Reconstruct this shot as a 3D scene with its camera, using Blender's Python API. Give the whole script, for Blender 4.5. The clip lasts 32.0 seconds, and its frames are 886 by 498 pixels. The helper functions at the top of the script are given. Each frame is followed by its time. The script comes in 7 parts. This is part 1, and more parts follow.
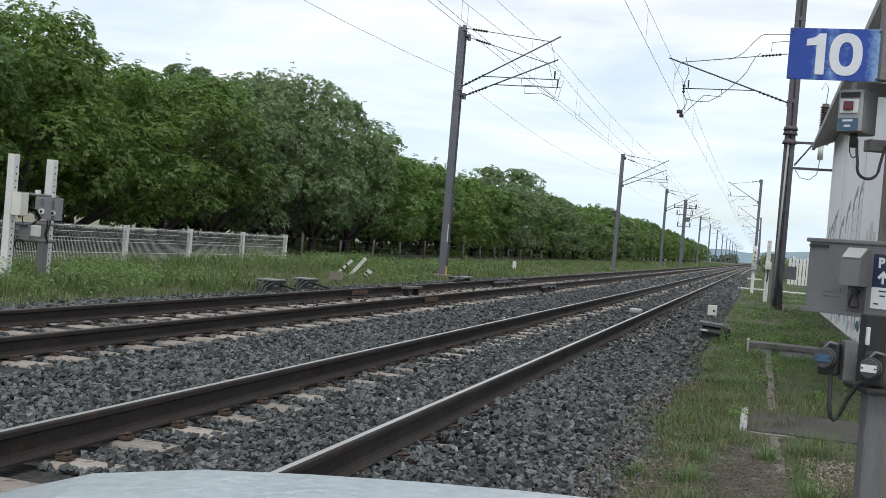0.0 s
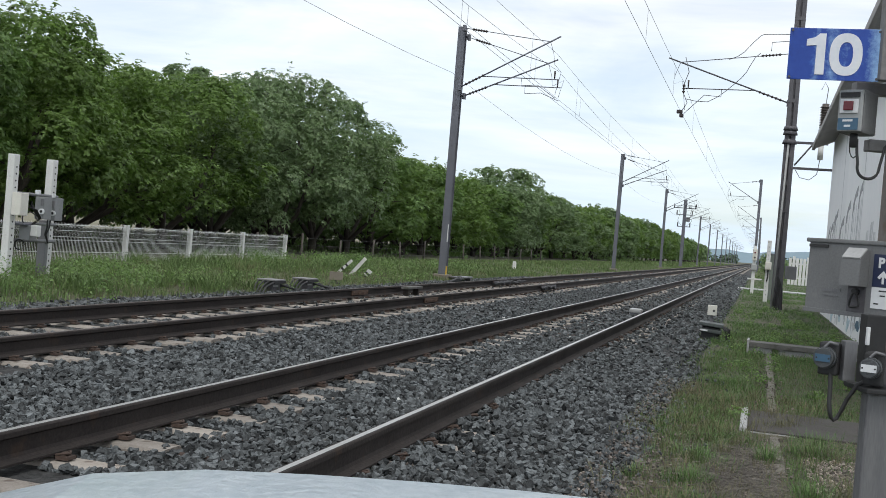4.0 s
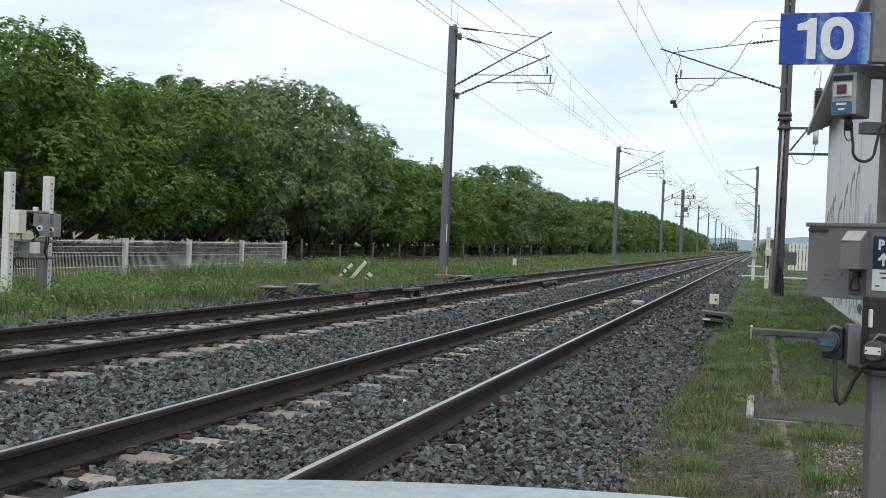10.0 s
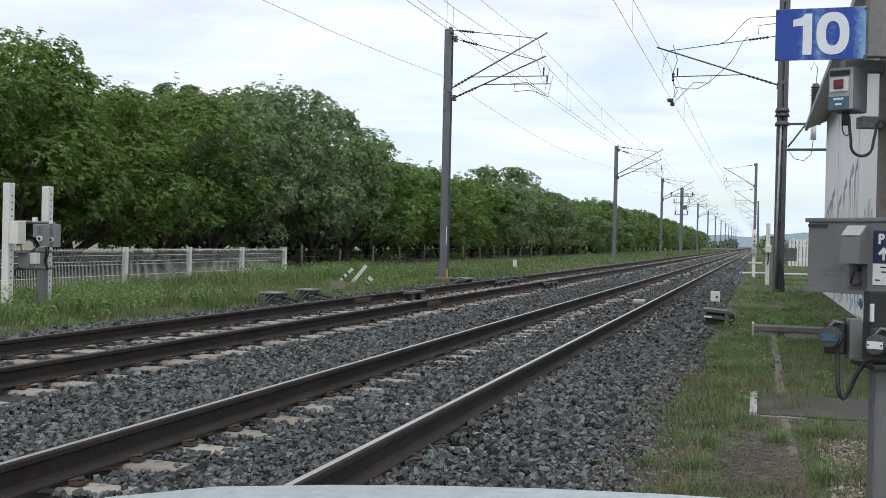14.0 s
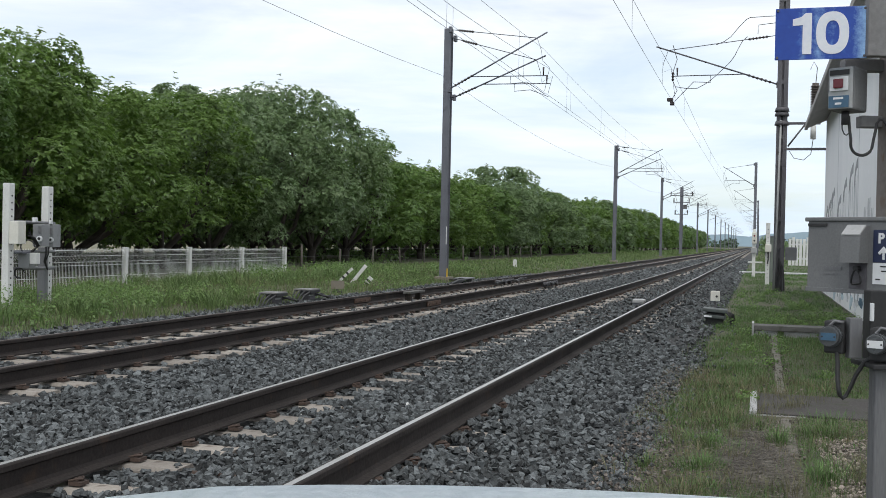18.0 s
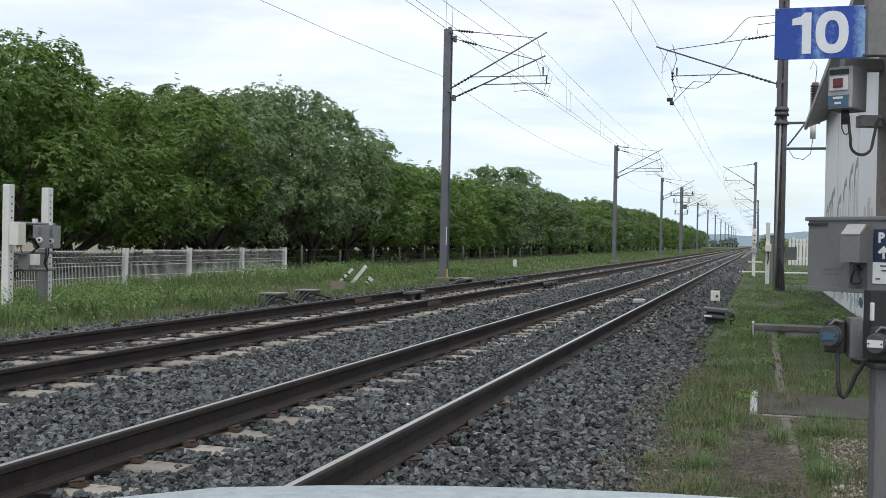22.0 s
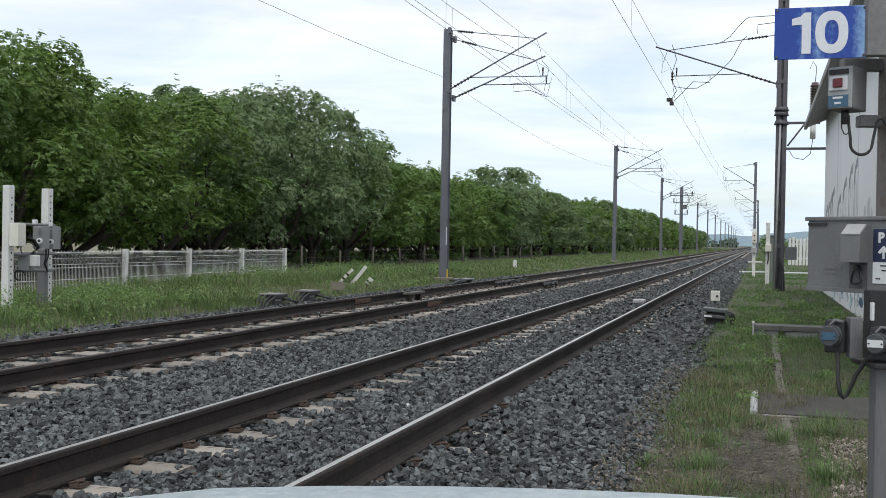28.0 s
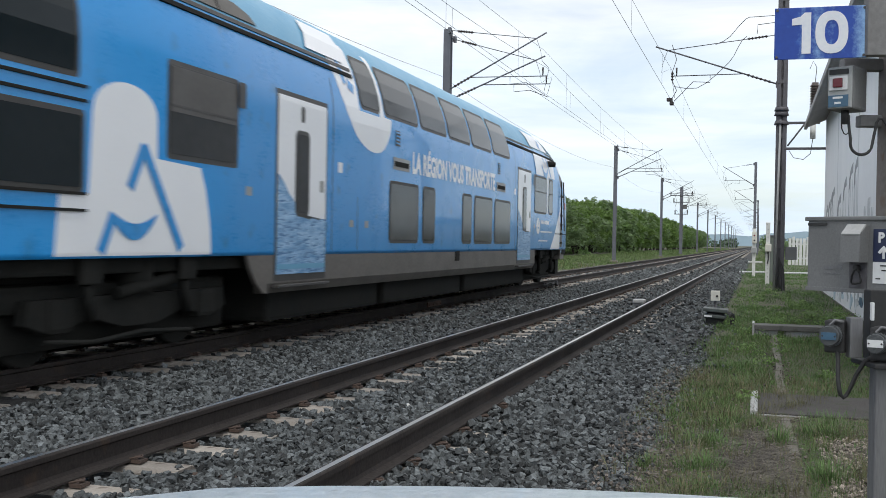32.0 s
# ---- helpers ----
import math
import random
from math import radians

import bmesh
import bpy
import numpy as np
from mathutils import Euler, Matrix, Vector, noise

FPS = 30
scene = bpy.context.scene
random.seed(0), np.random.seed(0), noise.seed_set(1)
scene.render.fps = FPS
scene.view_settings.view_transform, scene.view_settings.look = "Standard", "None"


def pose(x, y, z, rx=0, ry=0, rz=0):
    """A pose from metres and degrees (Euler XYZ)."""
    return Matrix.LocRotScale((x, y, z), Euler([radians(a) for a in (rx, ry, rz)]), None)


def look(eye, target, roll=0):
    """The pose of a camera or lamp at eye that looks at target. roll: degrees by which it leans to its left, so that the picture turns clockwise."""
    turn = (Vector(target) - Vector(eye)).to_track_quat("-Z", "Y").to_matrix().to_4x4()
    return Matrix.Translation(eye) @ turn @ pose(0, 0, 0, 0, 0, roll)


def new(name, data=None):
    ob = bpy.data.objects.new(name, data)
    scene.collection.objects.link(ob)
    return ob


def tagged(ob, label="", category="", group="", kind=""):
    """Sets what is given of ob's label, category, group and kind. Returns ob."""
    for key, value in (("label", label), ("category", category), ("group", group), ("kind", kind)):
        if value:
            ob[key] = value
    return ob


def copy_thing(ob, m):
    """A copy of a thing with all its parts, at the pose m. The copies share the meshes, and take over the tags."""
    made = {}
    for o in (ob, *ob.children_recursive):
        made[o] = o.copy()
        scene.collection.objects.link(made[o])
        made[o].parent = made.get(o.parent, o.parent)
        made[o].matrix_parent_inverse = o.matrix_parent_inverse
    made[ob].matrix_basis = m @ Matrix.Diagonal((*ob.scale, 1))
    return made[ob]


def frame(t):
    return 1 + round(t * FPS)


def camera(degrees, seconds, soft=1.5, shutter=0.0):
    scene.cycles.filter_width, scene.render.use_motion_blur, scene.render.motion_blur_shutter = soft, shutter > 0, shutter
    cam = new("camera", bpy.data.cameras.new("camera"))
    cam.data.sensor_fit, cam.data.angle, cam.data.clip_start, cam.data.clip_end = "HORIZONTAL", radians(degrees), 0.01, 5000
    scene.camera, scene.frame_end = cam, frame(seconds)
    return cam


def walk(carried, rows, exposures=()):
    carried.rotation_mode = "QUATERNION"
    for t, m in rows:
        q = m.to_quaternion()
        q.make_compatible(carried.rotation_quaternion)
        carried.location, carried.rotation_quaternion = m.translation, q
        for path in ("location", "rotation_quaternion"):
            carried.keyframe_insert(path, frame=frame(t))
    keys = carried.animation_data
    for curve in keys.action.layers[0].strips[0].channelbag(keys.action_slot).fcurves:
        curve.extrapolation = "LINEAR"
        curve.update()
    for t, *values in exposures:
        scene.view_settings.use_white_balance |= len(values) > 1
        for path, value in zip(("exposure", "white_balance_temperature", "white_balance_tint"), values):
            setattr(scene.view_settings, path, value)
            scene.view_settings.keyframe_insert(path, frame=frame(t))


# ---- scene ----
# ---- camera: a phone standing on a car roof; it leans over between 8.5 and 11 s ----
EYE = Vector((0.0, 0.0, 1.1624))
cam = camera(44.85, 32.0, soft=0.85, shutter=0.1)


def aim(yaw, tilt, lean):
    """Pose at the eye, yaw degrees left of the track, tilted up, leaning to the left."""
    a, b = radians(yaw), radians(tilt)
    way = Vector((-math.sin(a) * math.cos(b), math.cos(a) * math.cos(b), math.sin(b)))
    return look(EYE, EYE + way * 10, lean)


PATH = [
    (0, 16.426, -0.643, 4.771), (3.5, 16.426, -0.643, 4.771), (5.5, 16.426, -0.645, 4.771), (5.9, 16.422, -0.688, 4.768),
    (7.1, 16.422, -0.688, 4.768), (7.5, 16.426, -0.654, 4.745), (8.0, 16.426, -0.643, 4.770), (8.6, 16.430, -0.653, 4.740),
    (9.0, 16.422, -0.697, 4.395), (9.4, 16.423, -0.690, 4.340), (9.6, 16.420, -0.675, 4.250), (9.7, 16.415, -0.665, 3.850),
    (9.8, 16.410, -0.655, 3.250), (9.9, 16.407, -0.645, 2.740), (10.0, 16.404, -0.636, 2.389), (10.1, 16.404, -0.610, 2.090),
    (10.2, 16.405, -0.585, 1.850), (10.3, 16.406, -0.560, 1.700), (10.5, 16.407, -0.536, 1.541), (11.0, 16.414, -0.489, 1.341),
    (11.5, 16.411, -0.509, 1.475), (12.0, 16.418, -0.532, 1.545), (12.5, 16.415, -0.494, 1.319), (13.0, 16.411, -0.498, 1.281),
    (14.5, 16.411, -0.499, 1.290), (16.5, 16.408, -0.511, 1.239), (20.0, 16.406, -0.512, 1.230), (20.5, 16.409, -0.482, 1.082),
    (21.5, 16.409, -0.489, 1.065), (22.5, 16.408, -0.500, 1.155), (23.0, 16.411, -0.468, 1.010), (23.5, 16.407, -0.502, 1.165),
    (24.0, 16.407, -0.487, 1.102), (25.0, 16.412, -0.469, 0.998), (25.5, 16.411, -0.477, 1.032), (27.5, 16.407, -0.476, 1.045),
    (29.0, 16.412, -0.464, 1.010), (29.5, 16.412, -0.468, 0.992), (30.5, 16.404, -0.501, 1.160), (31.0, 16.407, -0.486, 1.102),
    (32.0, 16.410, -0.474, 1.040)]
walk(cam, [(t, aim(a, b, c)) for t, a, b, c in PATH], exposures=((0, 0.0), (32, 0.0)))

# ---- sky and light: bright thin overcast ----
world = bpy.data.worlds.new("overcast_sky")
scene.world = world
world.use_nodes = True
wn, wl = world.node_tree.nodes, world.node_tree.links
wn.clear()
SUN_ELEV, SUN_TURN = radians(58), radians(166)
sky = wn.new("ShaderNodeTexSky")
sky.sky_type, sky.sun_disc, sky.sun_elevation, sky.sun_rotation = "NISHITA", False, SUN_ELEV, SUN_TURN
sky.dust_density, sky.air_density = 0.6, 1.0
coord = wn.new("ShaderNodeTexCoord")
sep = wn.new("ShaderNodeSeparateXYZ")
wl.new(coord.outputs["Generated"], sep.inputs[0])


def wmath(op, a, b=None):
    n = wn.new("ShaderNodeMath")
    n.operation = op
    for i, v in enumerate((a, b)):
        if v is None:
            continue
        if isinstance(v, (int, float)):
            n.inputs[i].default_value = v
        else:
            wl.new(v, n.inputs[i])
    return n.outputs[0]


flat = wmath("ADD", wmath("MAXIMUM", sep.outputs["Z"], 0.0), 0.09)
comb = wn.new("ShaderNodeCombineXYZ")
wl.new(wmath("DIVIDE", sep.outputs["X"], flat), comb.inputs[0])
wl.new(wmath("DIVIDE", sep.outputs["Y"], flat), comb.inputs[1])
cloud = wn.new("ShaderNodeTexNoise")
cloud.inputs["Scale"].default_value, cloud.inputs["Detail"].default_value, cloud.inputs["Roughness"].default_value = 0.75, 7, 0.55
cloud.inputs["Distortion"].default_value = 0.6
wl.new(comb.outputs[0], cloud.inputs["Vector"])
ramp = wn.new("ShaderNodeValToRGB")
ramp.color_ramp.elements[0].position, ramp.color_ramp.elements[0].color = 0.34, (0.52, 0.52, 0.52, 1)
ramp.color_ramp.elements[1].position, ramp.color_ramp.elements[1].color = 0.62, (1, 1, 1, 1)
wl.new(cloud.outputs["Fac"], ramp.inputs[0])
squeeze = wn.new("ShaderNodeMapping")
squeeze.inputs["Scale"].default_value = (1.0, 1.0, 9.0)
wl.new(coord.outputs["Generated"], squeeze.inputs["Vector"])
streak = wn.new("ShaderNodeTexNoise")
streak.inputs["Scale"].default_value, streak.inputs["Detail"].default_value, streak.inputs["Roughness"].default_value = 3.2, 6, 0.6
wl.new(squeeze.outputs[0], streak.inputs["Vector"])
mix = wn.new("ShaderNodeMix")
mix.data_type = "RGBA"
wl.new(ramp.outputs[0], mix.inputs[0])
wl.new(sky.outputs[0], mix.inputs[6])
# thin blue-grey veil low down, near white higher up
veil = wn.new("ShaderNodeValToRGB")
veil.color_ramp.elements[0].position, veil.color_ramp.elements[0].color = 0.0, (0.66, 0.79, 0.925, 1)
veil.color_ramp.elements[1].position, veil.color_ramp.elements[1].color = 0.27, (0.955, 0.98, 1.0, 1)
wl.new(wmath("ADD", sep.outputs["Z"], wmath("MULTIPLY", wmath("SUBTRACT", streak.outputs["Fac"], 0.5), 0.42)), veil.inputs[0])
lift = wn.new("ShaderNodeVectorMath")
lift.operation = "SCALE"
lift.inputs["Scale"].default_value = 10.1
wl.new(veil.outputs[0], lift.inputs[0])
wl.new(lift.outputs[0], mix.inputs[7])
back = wn.new("ShaderNodeBackground")
back.inputs["Strength"].default_value = 0.119
wl.new(mix.outputs[2], back.inputs[0])
wl.new(back.outputs[0], wn.new("ShaderNodeOutputWorld").inputs[0])

sun = new("sun", bpy.data.lights.new("sun", "SUN"))
sun.data.energy, sun.data.angle, sun.data.color = 1.05, radians(16), (1.0, 0.985, 0.92)
sun_way = Vector((math.sin(SUN_TURN) * math.cos(SUN_ELEV), math.cos(SUN_TURN) * math.cos(SUN_ELEV), math.sin(SUN_ELEV)))
sun.matrix_world = look(sun_way * 50, (0, 0, 0))


# ---- materials ----
def mat(name, a, b=None, rough=0.7, metal=0.0, scale=4.0, fine=60.0, bump=0.15, rand=0.0, dirt=None, dirt_at=0.6, island=0.0, spec=0.5, coat=0.0, stretch=None):
    """Two colours mixed by noise at two scales, with a fine relief and, where dirt is given, stains."""
    m = bpy.data.materials.new(name)
    m.use_nodes = True
    n, l = m.node_tree.nodes, m.node_tree.links
    p = n["Principled BSDF"]
    b = b or tuple(c * 0.75 for c in a)
    tc = n.new("ShaderNodeTexCoord")
    vec = tc.outputs["Object"]
    if stretch:
        mp = n.new("ShaderNodeMapping")
        mp.inputs["Scale"].default_value = stretch
        l.new(vec, mp.inputs["Vector"])
        vec = mp.outputs[0]

    def nz(s, detail=4):
        t = n.new("ShaderNodeTexNoise")
        t.inputs["Scale"].default_value, t.inputs["Detail"].default_value = s, detail
        l.new(vec, t.inputs["Vector"])
        return t.outputs["Fac"]

    def mixed(fac, x, y):
        t = n.new("ShaderNodeMix")
        t.data_type = "RGBA"
        l.new(fac, t.inputs[0])
        for i, v in ((6, x), (7, y)):
            if isinstance(v, tuple):
                t.inputs[i].default_value = (*v, 1)
            else:
                l.new(v, t.inputs[i])
        return t.outputs[2]

    def ramped(fac, lo, hi):
        t = n.new("ShaderNodeMapRange")
        t.inputs[1].default_value, t.inputs[2].default_value = lo, hi
        l.new(fac, t.inputs[0])
        return t.outputs[0]

    big, small = nz(scale), nz(fine, 6)
    add = n.new("ShaderNodeMath")
    add.operation = "MULTIPLY_ADD"
    add.inputs[1].default_value = 0.5
    l.new(small, add.inputs[0])
    half = n.new("ShaderNodeMath")
    half.operation = "MULTIPLY"
    half.inputs[1].default_value = 0.5
    l.new(big, half.inputs[0])
    l.new(half.outputs[0], add.inputs[2])
    col = mixed(ramped(add.outputs[0], 0.35, 0.65), a, b)
    if dirt:
        col = mixed(ramped(nz(scale * 2.3, 8), dirt_at, dirt_at + 0.12), col, dirt)
    if rand or island:
        src = n.new("ShaderNodeNewGeometry").outputs["Random Per Island"] if island else n.new("ShaderNodeObjectInfo").outputs["Random"]
        hsv = n.new("ShaderNodeHueSaturation")
        k = island or rand
        l.new(col, hsv.inputs["Color"])
        mr = n.new("ShaderNodeMapRange")
        mr.inputs[3].default_value, mr.inputs[4].default_value = 1 - k, 1 + k
        l.new(src, mr.inputs[0])
        l.new(mr.outputs[0], hsv.inputs["Value"])
        col = hsv.outputs[0]
    l.new(col, p.inputs["Base Color"])
    l.new(ramped(add.outputs[0], 0.2, 0.8), p.inputs["Roughness"])
    rr = p.inputs["Roughness"].links[0].from_node
    rr.inputs[3].default_value, rr.inputs[4].default_value = max(rough - 0.12, 0.03), min(rough + 0.12, 1)
    p.inputs["Metallic"].default_value, p.inputs["Specular IOR Level"].default_value = metal, spec
    p.inputs["Coat Weight"].default_value = coat
    if bump:
        bp = n.new("ShaderNodeBump")
        bp.inputs["Strength"].default_value, bp.inputs["Distance"].default_value = bump, 0.01
        l.new(small, bp.inputs["Height"])
        l.new(bp.outputs[0], p.inputs["Normal"])
    return m


M_BALLAST = mat("ballast_stone", (0.126, 0.137, 0.141), (0.044, 0.048, 0.050), 0.78, scale=9, fine=70, bump=0.9, island=0.85, dirt=(0.12, 0.10, 0.085), dirt_at=0.70)
# bed coloured down to near black, painting the shade in gaps between stones
M_BED_SHADED = mat("ballast_bed", (0.058, 0.058, 0.057), (0.010, 0.010, 0.011), 0.95, scale=14, fine=34, bump=1.0)
M_SOIL = mat("verge_soil", (0.066, 0.074, 0.036), (0.115, 0.104, 0.070), 0.95, scale=2.2, fine=55, bump=1.0, dirt=(0.045, 0.04, 0.034), dirt_at=0.55)
M_FIELD = mat("field", (0.15, 0.145, 0.085), (0.22, 0.195, 0.14), 0.95, scale=0.05, fine=2, bump=0.3)
M_GRASS_DRY = mat("dry_grass_blade", (0.180, 0.160, 0.092), (0.112, 0.120, 0.055), 0.8, scale=1.5, fine=6, bump=0, island=0.4)
M_RAIL = mat("rail_rust", (0.042, 0.034, 0.031), (0.024, 0.020, 0.019), 0.82, metal=0.0, spec=0.3, scale=2.0, fine=50, bump=0.2, dirt=(0.058, 0.038, 0.028), dirt_at=0.60)
M_HEAD = mat("rail_head_steel", (0.56, 0.54, 0.52), (0.42, 0.41, 0.39), 0.36, metal=1.0, scale=3, fine=80, bump=0.03, stretch=(8, 0.3, 1))
# polished head too, coloured darker where the sky's reflection is not seen
M_HEAD_DARKENED = mat("rail_head_darkened", (0.12, 0.085, 0.07), (0.07, 0.055, 0.05), 0.5, metal=0.5, scale=3, fine=80, bump=0.05)
M_SLEEPER = mat("sleeper_concrete", (0.36, 0.325, 0.29), (0.25, 0.22, 0.19), 0.9, scale=5, fine=70, bump=0.25, rand=0.22, dirt=(0.15, 0.12, 0.10), dirt_at=0.57)
M_CLIP = mat("rusty_clip", (0.098, 0.066, 0.052), (0.058, 0.042, 0.036), 0.85, scale=12, fine=90)
M_STEEL = mat("weathered_galvanised_steel", (0.188, 0.193, 0.220), (0.128, 0.132, 0.152), 0.55, metal=0.35, scale=1.2, fine=40, bump=0.1, dirt=(0.090, 0.088, 0.100), dirt_at=0.62)
M_STEEL_DARK = mat("dark_mast_steel", (0.135, 0.131, 0.142), (0.085, 0.081, 0.090), 0.6, metal=0.3, scale=1.5, fine=40, dirt=(0.078, 0.064, 0.062), dirt_at=0.62)
M_WIRE = mat("old_copper_wire", (0.15, 0.145, 0.15), (0.11, 0.11, 0.115), 0.6, metal=0.4, bump=0)
M_INSUL = mat("brown_insulator", (0.045, 0.03, 0.028), (0.03, 0.022, 0.02), 0.25, bump=0)
M_STACK = mat("grey_brown_porcelain", (0.10, 0.080, 0.072), (0.07, 0.056, 0.050), 0.35, bump=0.05)
M_WHITE = mat("white_paint", (0.74, 0.74, 0.72), (0.62, 0.62, 0.60), 0.6, scale=3, fine=50, bump=0.08, dirt=(0.42, 0.40, 0.36), dirt_at=0.64)
M_CONCRETE = mat("weathered_concrete", (0.150, 0.145, 0.135), (0.10, 0.098, 0.092), 0.92, scale=3, fine=50, bump=0.35, dirt=(0.07, 0.07, 0.058), dirt_at=0.58)
M_BOX = mat("grey_polyester_box", (0.190, 0.192, 0.194), (0.140, 0.142, 0.145), 0.5, scale=5, fine=150, bump=0.06, dirt=(0.21, 0.21, 0.205), dirt_at=0.66)
M_BOX_LIGHT = mat("light_grey_enamel", (0.40, 0.41, 0.41), (0.33, 0.335, 0.33), 0.5, scale=6, fine=80, bump=0.05, dirt=(0.22, 0.21, 0.19), dirt_at=0.66)
M_POST = mat("post_galvanised", (0.21, 0.21, 0.215), (0.155, 0.155, 0.165), 0.5, metal=0.35, scale=8, fine=60, bump=0.08, stretch=(4, 4, 0.4), dirt=(0.27, 0.27, 0.28), dirt_at=0.64)
M_BLACK = mat("black_rubber", (0.022, 0.022, 0.024), (0.035, 0.034, 0.034), 0.6, scale=12, fine=80, bump=0.1)
M_BLUE_SIGN = mat("blue_enamel", (0.014, 0.055, 0.33), (0.020, 0.075, 0.40), 0.35, scale=9, fine=60, bump=0.03, dirt=(0.05, 0.15, 0.50), dirt_at=0.60)


def fade(m, spots, colour):
    """Sun-bleached patches on a plate, round given places along its x axis."""
    n, l = m.node_tree.nodes, m.node_tree.links
    p = n["Principled BSDF"]
    src = p.inputs["Base Color"].links[0].from_socket
    sp = n.new("ShaderNodeSeparateXYZ")
    l.new(n.new("ShaderNodeTexCoord").outputs["Object"], sp.inputs[0])
    nz = n.new("ShaderNodeTexNoise")
    nz.inputs["Scale"].default_value, nz.inputs["Detail"].default_value, nz.inputs["Roughness"].default_value = 45, 9, 0.75
    l.new(n.new("ShaderNodeTexCoord").outputs["Object"], nz.inputs["Vector"])
    total = None
    for x, w, k in spots:
        d = n.new("ShaderNodeMath")
        d.operation = "SUBTRACT"
        d.inputs[1].default_value = x
        l.new(sp.outputs["X"], d.inputs[0])
        a = n.new("ShaderNodeMath")
        a.operation = "ABSOLUTE"
        l.new(d.outputs[0], a.inputs[0])
        r = n.new("ShaderNodeMapRange")
        r.inputs[1].default_value, r.inputs[2].default_value, r.inputs[3].default_value, r.inputs[4].default_value = 0.0, w, k, 0.0
        l.new(a.outputs[0], r.inputs[0])
        if total is None:
            total = r.outputs[0]
        else:
            s = n.new("ShaderNodeMath")
            s.operation = "MAXIMUM"
            l.new(total, s.inputs[0])
            l.new(r.outputs[0], s.inputs[1])
            total = s.outputs[0]
    s = n.new("ShaderNodeMath")
    s.operation = "ADD"
    l.new(total, s.inputs[0])
    l.new(nz.outputs["Fac"], s.inputs[1])
    r = n.new("ShaderNodeMapRange")
    r.inputs[1].default_value, r.inputs[2].default_value, r.inputs[4].default_value = 0.66, 1.1, 0.85
    l.new(s.outputs[0], r.inputs[0])
    mx = n.new("ShaderNodeMix")
    mx.data_type = "RGBA"
    l.new(r.outputs[0], mx.inputs[0])
    l.new(src, mx.inputs[6])
    mx.inputs[7].default_value = (*colour, 1)
    l.new(mx.outputs[2], p.inputs["Base Color"])


fade(M_BLUE_SIGN, ((0.284, 0.05, 0.55), (0.14, 0.04, 0.36), (0.09, 0.025, 0.3), (0.183, 0.03, 0.22)), (0.36, 0.60, 0.88))
M_BOX_MID = mat("grey_steel_housing", (0.27, 0.275, 0.28), (0.22, 0.225, 0.23), 0.5, scale=7, fine=90, bump=0.06, dirt=(0.16, 0.155, 0.145), dirt_at=0.64)
M_SIGN_WHITE = mat("sign_white", (0.82, 0.83, 0.86), (0.72, 0.75, 0.82), 0.4, scale=14, fine=80, bump=0.02)
M_NAVY = mat("navy_sticker", (0.012, 0.020, 0.062), (0.016, 0.026, 0.075), 0.4, bump=0)
M_LABEL = mat("white_sticker", (0.76, 0.77, 0.78), (0.68, 0.69, 0.70), 0.4, bump=0)
M_BLUE_LABEL = mat("blue_label", (0.060, 0.135, 0.215), (0.045, 0.105, 0.175), 0.45, scale=20, bump=0)
M_RED = mat("red_lens", (0.17, 0.012, 0.022), (0.11, 0.008, 0.016), 0.2, bump=0)
M_BARK = mat("bark", (0.065, 0.052, 0.042), (0.035, 0.030, 0.026), 0.95, scale=6, fine=40, bump=0.8, stretch=(1, 1, 0.3))
M_LEAF = mat("leaf", (0.121, 0.216, 0.053), (0.190, 0.305, 0.087), 0.46, scale=0.35, fine=1.6, bump=0, island=0.28, spec=0.75)
M_LEAF_YELLOW = mat("leaf_yellowish", (0.124, 0.218, 0.042), (0.190, 0.300, 0.068), 0.46, scale=0.35, fine=1.6, bump=0, island=0.28, spec=0.75)
M_CREAM = mat("cream_enamel", (0.74, 0.72, 0.65), (0.64, 0.62, 0.56), 0.5, scale=6, fine=60, bump=0.05)
M_LEAF_DARK = mat("leaf_bluish", (0.151, 0.240, 0.096), (0.252, 0.346, 0.161), 0.42, scale=0.35, fine=1.6, bump=0, island=0.28, spec=0.85)
M_SHED = mat("shed_white_cladding", (0.88, 0.88, 0.90), (0.80, 0.81, 0.83), 0.55, scale=0.8, fine=18, bump=0.08, stretch=(1, 1, 0.35), dirt=(0.55, 0.55, 0.55), dirt_at=0.66)
M_ROOF = mat("shed_roof_grey", (0.40, 0.39, 0.385), (0.32, 0.315, 0.31), 0.8, scale=1.2, fine=20, bump=0.2)
M_GRAFFITI = mat("graffiti_paint", (0.26, 0.28, 0.31), (0.50, 0.52, 0.55), 0.5, bump=0)
M_DARK_PAINT = mat("dark_sprayed_paint", (0.20, 0.205, 0.22), (0.40, 0.41, 0.43), 0.6, scale=5, fine=30, bump=0)
M_PALE_PAINT = mat("pale_sprayed_paint", (0.52, 0.53, 0.55), (0.66, 0.67, 0.69), 0.6, scale=3, fine=12, bump=0)
M_PALE_BLUE = mat("pale_blue_paint", (0.40, 0.53, 0.62), (0.58, 0.68, 0.74), 0.6, scale=3, fine=14, bump=0)
M_CAR = mat("pale_car_paint", (0.66, 0.73, 0.79), (0.48, 0.56, 0.62), 0.36, scale=60, fine=240, bump=0.4, coat=0.4)
M_FENCE = mat("fence_wire_white", (0.80, 0.81, 0.80), (0.70, 0.71, 0.70), 0.5, bump=0)
M_RUST = mat("rust_stained_steel", (0.19, 0.165, 0.15), (0.13, 0.115, 0.108), 0.8, scale=6, fine=50, bump=0.25, dirt=(0.13, 0.085, 0.06), dirt_at=0.58)
